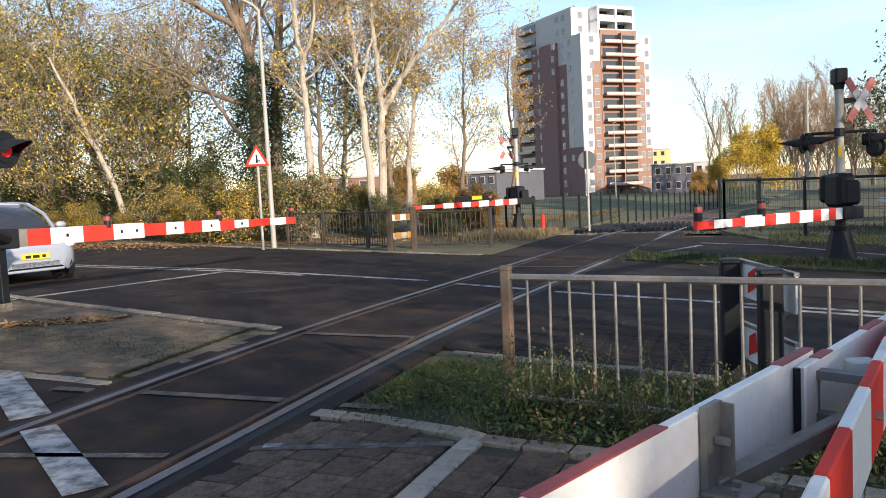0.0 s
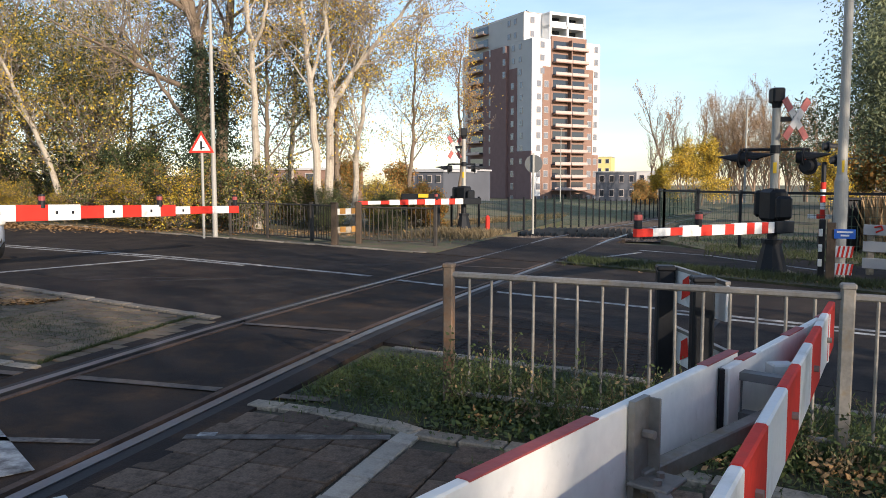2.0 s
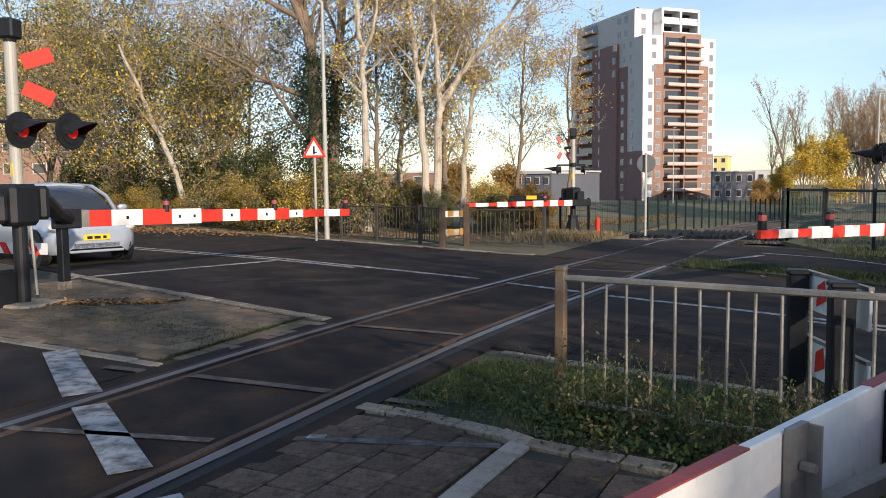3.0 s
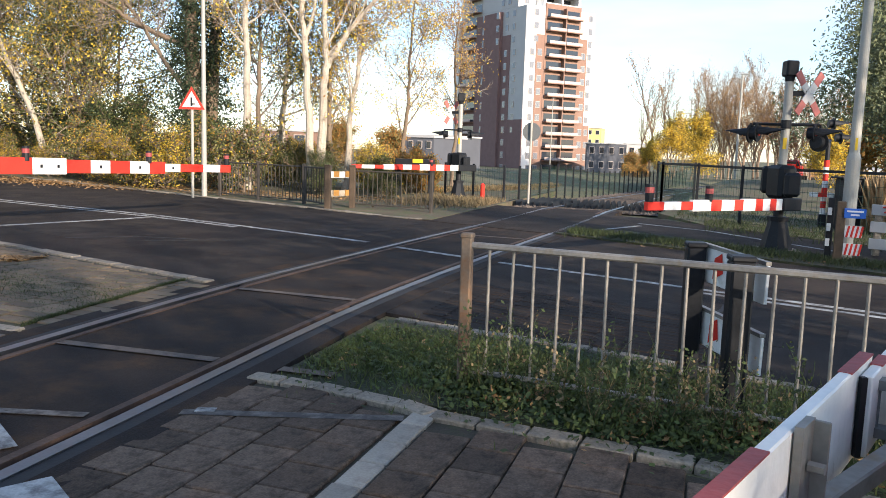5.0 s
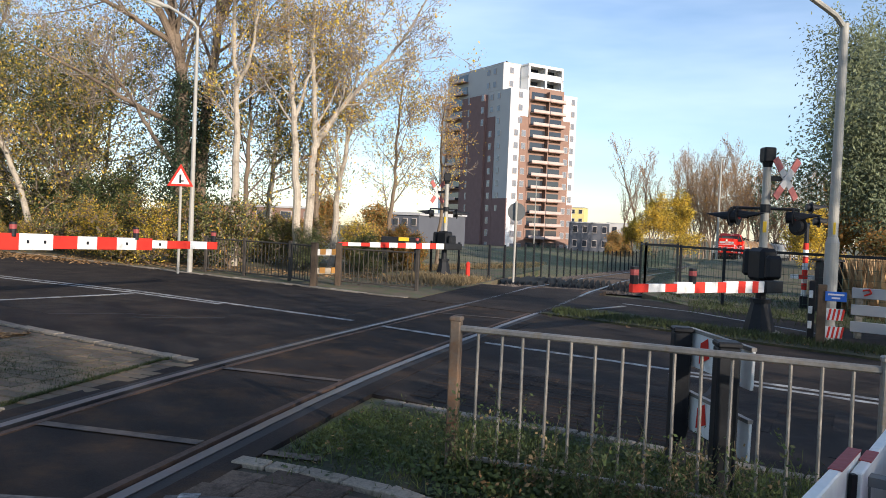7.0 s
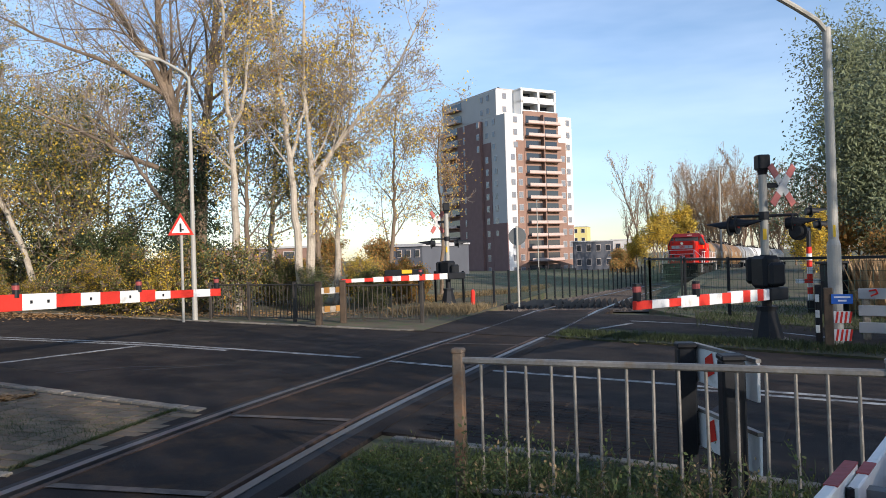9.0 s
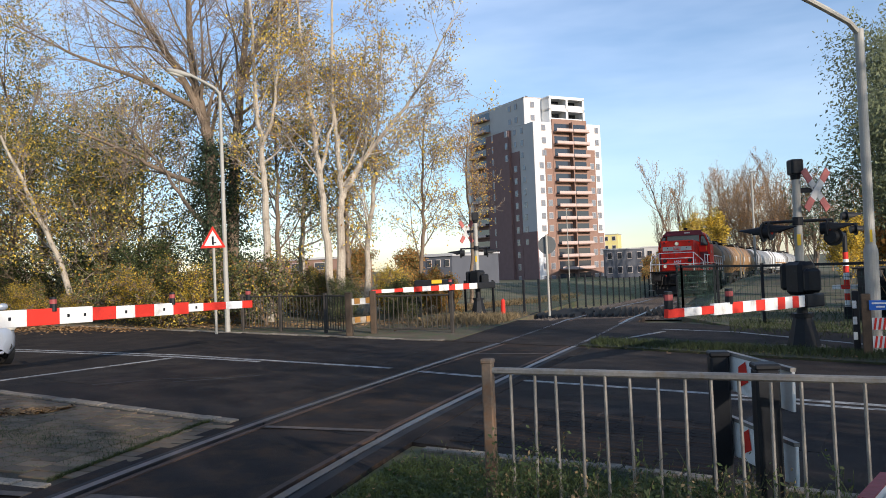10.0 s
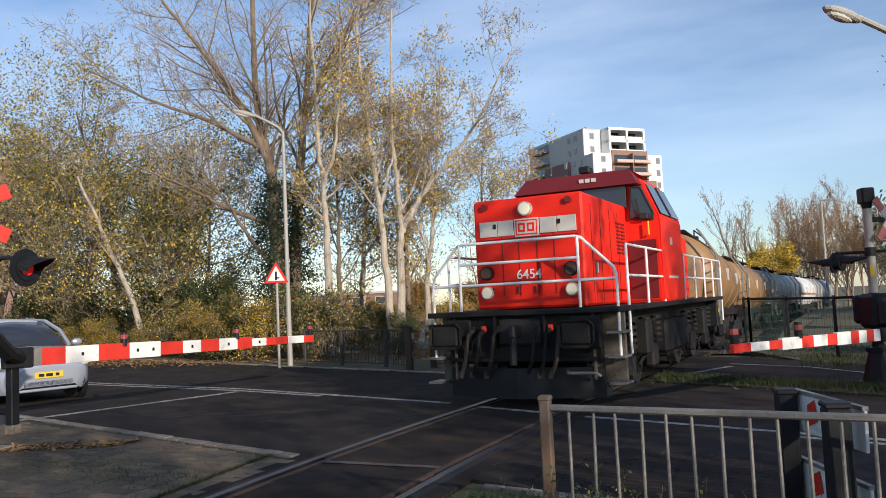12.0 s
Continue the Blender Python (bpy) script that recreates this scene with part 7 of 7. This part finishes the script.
def hatchback(x, y, rz):
    ob = thing("car", x, y, 0, "silver-blue small hatchback waiting behind the barrier", "car", rz=rz)

    def ring(xx, w, lo, mid, top):
        return [(xx, y_, z_) for y_, z_ in ((-w * 0.86, lo), (-w, lo + 0.12), (-w * 1.01, mid), (-w * 0.95, top - 0.05), (-w * 0.8, top), (0, top + 0.035), (w * 0.8, top), (w * 0.95, top - 0.05), (w * 1.01, mid), (w, lo + 0.12), (w * 0.86, lo))]
    body = part("body", loft([(1.78, 0.50, 0.30, 0.45, 0.60), (1.74, 0.62, 0.22, 0.46, 0.68), (1.62, 0.73, 0.2, 0.5, 0.76), (1.3, 0.79, 0.18, 0.55, 0.86), (0.85, 0.81, 0.17, 0.58, 0.95), (0.2, 0.82, 0.17, 0.6, 0.96), (-0.8, 0.82, 0.17, 0.62, 0.98), (-1.5, 0.80, 0.2, 0.65, 1.0), (-1.74, 0.74, 0.28, 0.65, 0.98)], ring), CARPAINT, ob)

    def roofring(xx, w0, w1, lo, top):
        return [(xx, y_, z_) for y_, z_ in ((-w0, lo), (-w1 - 0.03, top - 0.08), (-w1 + 0.08, top), (0, top + 0.03), (w1 - 0.08, top), (w1 + 0.03, top - 0.08), (w0, lo))]
    part("greenhouse", loft([(0.98, 0.66, 0.62, 0.90, 0.98), (0.55, 0.74, 0.62, 0.93, 1.24), (0.20, 0.76, 0.60, 0.94, 1.39), (-0.7, 0.77, 0.60, 0.95, 1.41), (-1.35, 0.75, 0.58, 0.96, 1.34), (-1.62, 0.70, 0.55, 0.97, 1.02)], roofring), PANE, ob, "tinted windows")
    part("roof", loft([(0.24, 0.52, 0.50, 1.37, 1.40), (-0.2, 0.60, 0.56, 1.385, 1.435), (-0.8, 0.60, 0.56, 1.385, 1.435), (-1.4, 0.55, 0.52, 1.32, 1.36)], roofring), CARPAINT, ob)
    for s_ in (-1, 1):
        part("pillar", pipe([Vector((1.0, s_ * 0.68, 0.95)), Vector((0.6, s_ * 0.70, 1.2)), Vector((0.22, s_ * 0.60, 1.38)), Vector((-0.7, s_ * 0.62, 1.42)), Vector((-1.38, s_ * 0.60, 1.34)), Vector((-1.66, s_ * 0.68, 1.0))], 0.035, 6), CARPAINT, ob)
        part("pillar", pipe([Vector((-0.25, s_ * 0.78, 0.96)), Vector((-0.3, s_ * 0.63, 1.38))], 0.035, 6), BLACK, ob)
        bm = bmesh.new()
        bmesh.ops.create_uvsphere(bm, u_segments=14, v_segments=8, radius=1, matrix=pose(1.6, s_ * 0.6, 0.68, 0, 18, s_ * 24) @ Matrix.Diagonal((0.17, 0.15, 0.085, 1)))
        part("headlight", bm, LAMPGLASS, ob)
        bm = bmesh.new()
        bmesh.ops.create_uvsphere(bm, u_segments=10, v_segments=6, radius=1, matrix=Matrix.Translation((0.78, s_ * 0.92, 0.98)) @ Matrix.Diagonal((0.06, 0.1, 0.065, 1)))
        part("mirror", bm, CARPAINT, ob)
        for xx in (1.12, -1.12):
            wheel = part("wheel", rod((xx, s_ * 0.62, 0.28), (xx, s_ * 0.80, 0.28), 0.28, None, 24), RUBBER, ob)
            rim = part("rim", rod((xx, s_ * 0.79, 0.28), (xx, s_ * 0.815, 0.28), 0.18, 0.17, 16), GALV, wheel)
            part("wheel_arch", rod((xx, s_ * 0.70, 0.30), (xx, s_ * 0.812, 0.30), 0.34, None, 20), BLACK, ob)
        part("fog_lamp", rod((1.66, s_ * 0.58, 0.34), (1.74, s_ * 0.57, 0.34), 0.06, None, 12), BLACK, ob)
    part("grille", box((1.735, 0, 0.60), (0.06, 0.62, 0.06), 0, 0.01), BLACK, ob)
    part("lower_grille", box((1.755, 0, 0.345), (0.05, 0.86, 0.14), 0, 0.03), BLACK, ob)
    part("bumper_lip", box((1.77, 0, 0.245), (0.06, 0.95, 0.045), 0, 0.015), CARPAINT, ob)
    part("grille_bar", box((1.765, 0, 0.60), (0.02, 0.5, 0.016), 0, 0.003), GALV, ob)
    pl = part("number_plate", box((1.79, 0, 0.485), (0.02, 0.46, 0.10), 0, 0.004), YELLOW, ob, "yellow number plate")
    for k, w in ((-0.13, 0.09), (0.0, 0.11), (0.13, 0.06)):
        part("plate_bar", box((1.802, k, 0.485), (0.004, w, 0.05)), BLACK, pl)
    part("wiper", pipe([Vector((0.98, 0.1, 0.985)), Vector((0.9, -0.35, 1.05))], 0.01, 6), BLACK, ob)
    return ob


hatchback(-12.85, 10.28, -16.5)


# ---- unseen trees behind the camera, added to cast broken shade ----
for i, (x, y, h, n) in enumerate(((9.5, 0.4, 6.5, 2000), (12.5, -6.9, 6.8, 4200), (17.5, 0.5, 8.0, 3400), (8.0, -9.5, 8.0, 4200))):
    tree("tree", x, y, "unseen leafy tree added to cast broken shade", 300 + i, [(0, 0, (0, 0, 1), h, 0.16), (0.3, 0.2, (0.2, -0.1, 1), h * 0.8, 0.12)], (14, 8, 5), BARK, [(LEAF_OLIVE, n, 0.25, 0.10)], start=0.16, spread=55, up=0.06)


# ---- paving pieces ----
def pave(parent, name, material, x0, x1, y0, y1, w, l, inside, z, gap=0.008, skew=0.0):
    """Columns of pieces along y, each column shifted by half a piece."""
    bm = box((0, 0, 0), (w - gap, l - gap, 0.05), 0, 0.006)
    me = bpy.data.meshes.new(name)
    bm.to_mesh(me)
    bm.free()
    me.materials.append(material)
    i, x = 0, x0
    while x < x1:
        y = y0 - (l / 2 if i % 2 else 0)
        while y < y1:
            cx, cy = x + w / 2, y + l / 2 + skew * (x - x0)
            if inside(cx, cy):
                shared(name, me, pose(cx, cy, z + random.uniform(-0.003, 0.003), random.uniform(-0.6, 0.6), random.uniform(-0.6, 0.6), math.degrees(math.atan(skew)) + random.uniform(-0.5, 0.5)), parent)
            y += l
        i, x = i + 1, x + w


def near_edge(x):
    return float(np.interp(x, [-2.05, -1.62, -1.1, -0.9, 0.35, 1.5, 2.6], [4.19, 4.17, 4.08, 3.99, 3.86, 3.6, 3.2])) - 0.06


pave(pave_bed, "paving_tile", TILE, -2.0, -1.0, 1.4, 4.3, 0.245, 0.24, lambda x, y: y + 0.07 < near_edge(x) and x < -1.02, -0.018)
pave(pave_bed, "paving_tile", TILE, -0.86, 2.2, 1.6, 4.3, 0.235, 0.24, lambda x, y: y + 0.07 < near_edge(x), -0.018)
pave(pave_bed, "white_tile", WHITE_TILE, -1.0, -0.87, 1.4, 3.93, 0.135, 0.24, lambda x, y: True, -0.017)
pave(left_bed, "paving_brick", BRICK, -9.6, -4.06, 4.0, 9.0, 0.3, 0.148, lambda x, y: y - 0.1 > 4.6 + 0.05 * max(0, -5.2 - x) and y + 0.16 < road_y(x, 0) - 0.1, -0.02, 0.014, -0.06)
road_brick = thing("pavement_inset", 0, 0, 0, "dark brick inset in the road beside the rails", "paving", kind="structure")
pave(road_brick, "paving_brick", ASPHALT_PANEL, -1.75, 0.6, 5.6, 7.9, 0.2, 0.1, lambda x, y: road_y(x, 0) + 0.12 < y < road_y(x, 0) + 1.75, -0.019, 0.006, -0.29)


# ---- what moves ----
def front_run(t):
    """The run along the track, from its start behind the camera, of the front hood's face."""
    u = 12.0 - t
    d = 15.2 * u
    return run_at(10.45) + d


def motions():
    for ob, sets, back, half in TRAIN:
        rows = []
        for i in range(61):
            t = 12.0 * i / 60
            s = front_run(t) + back
            a, b = on_track(s - half), on_track(s + half)
            c, d = (a + b) / 2, a - b
            rows.append((t, pose(c.x, c.y, 0.012 - (dip(a.y) + dip(b.y)) / 2, 0, math.degrees(math.asin((dip(a.y) - dip(b.y)) / (2 * half))), math.degrees(math.atan2(d.y, d.x)))))
        walk(ob, rows)
        for ax in sets:
            base = ax.matrix_basis.translation.copy()
            spin = []
            for i in range(361):
                t = i / 30
                spin.append((t, Matrix.Translation(base) @ Matrix.Rotation((front_run(0) - front_run(t)) / 0.42, 4, "Y")))
            walk(ax, spin)


motions()
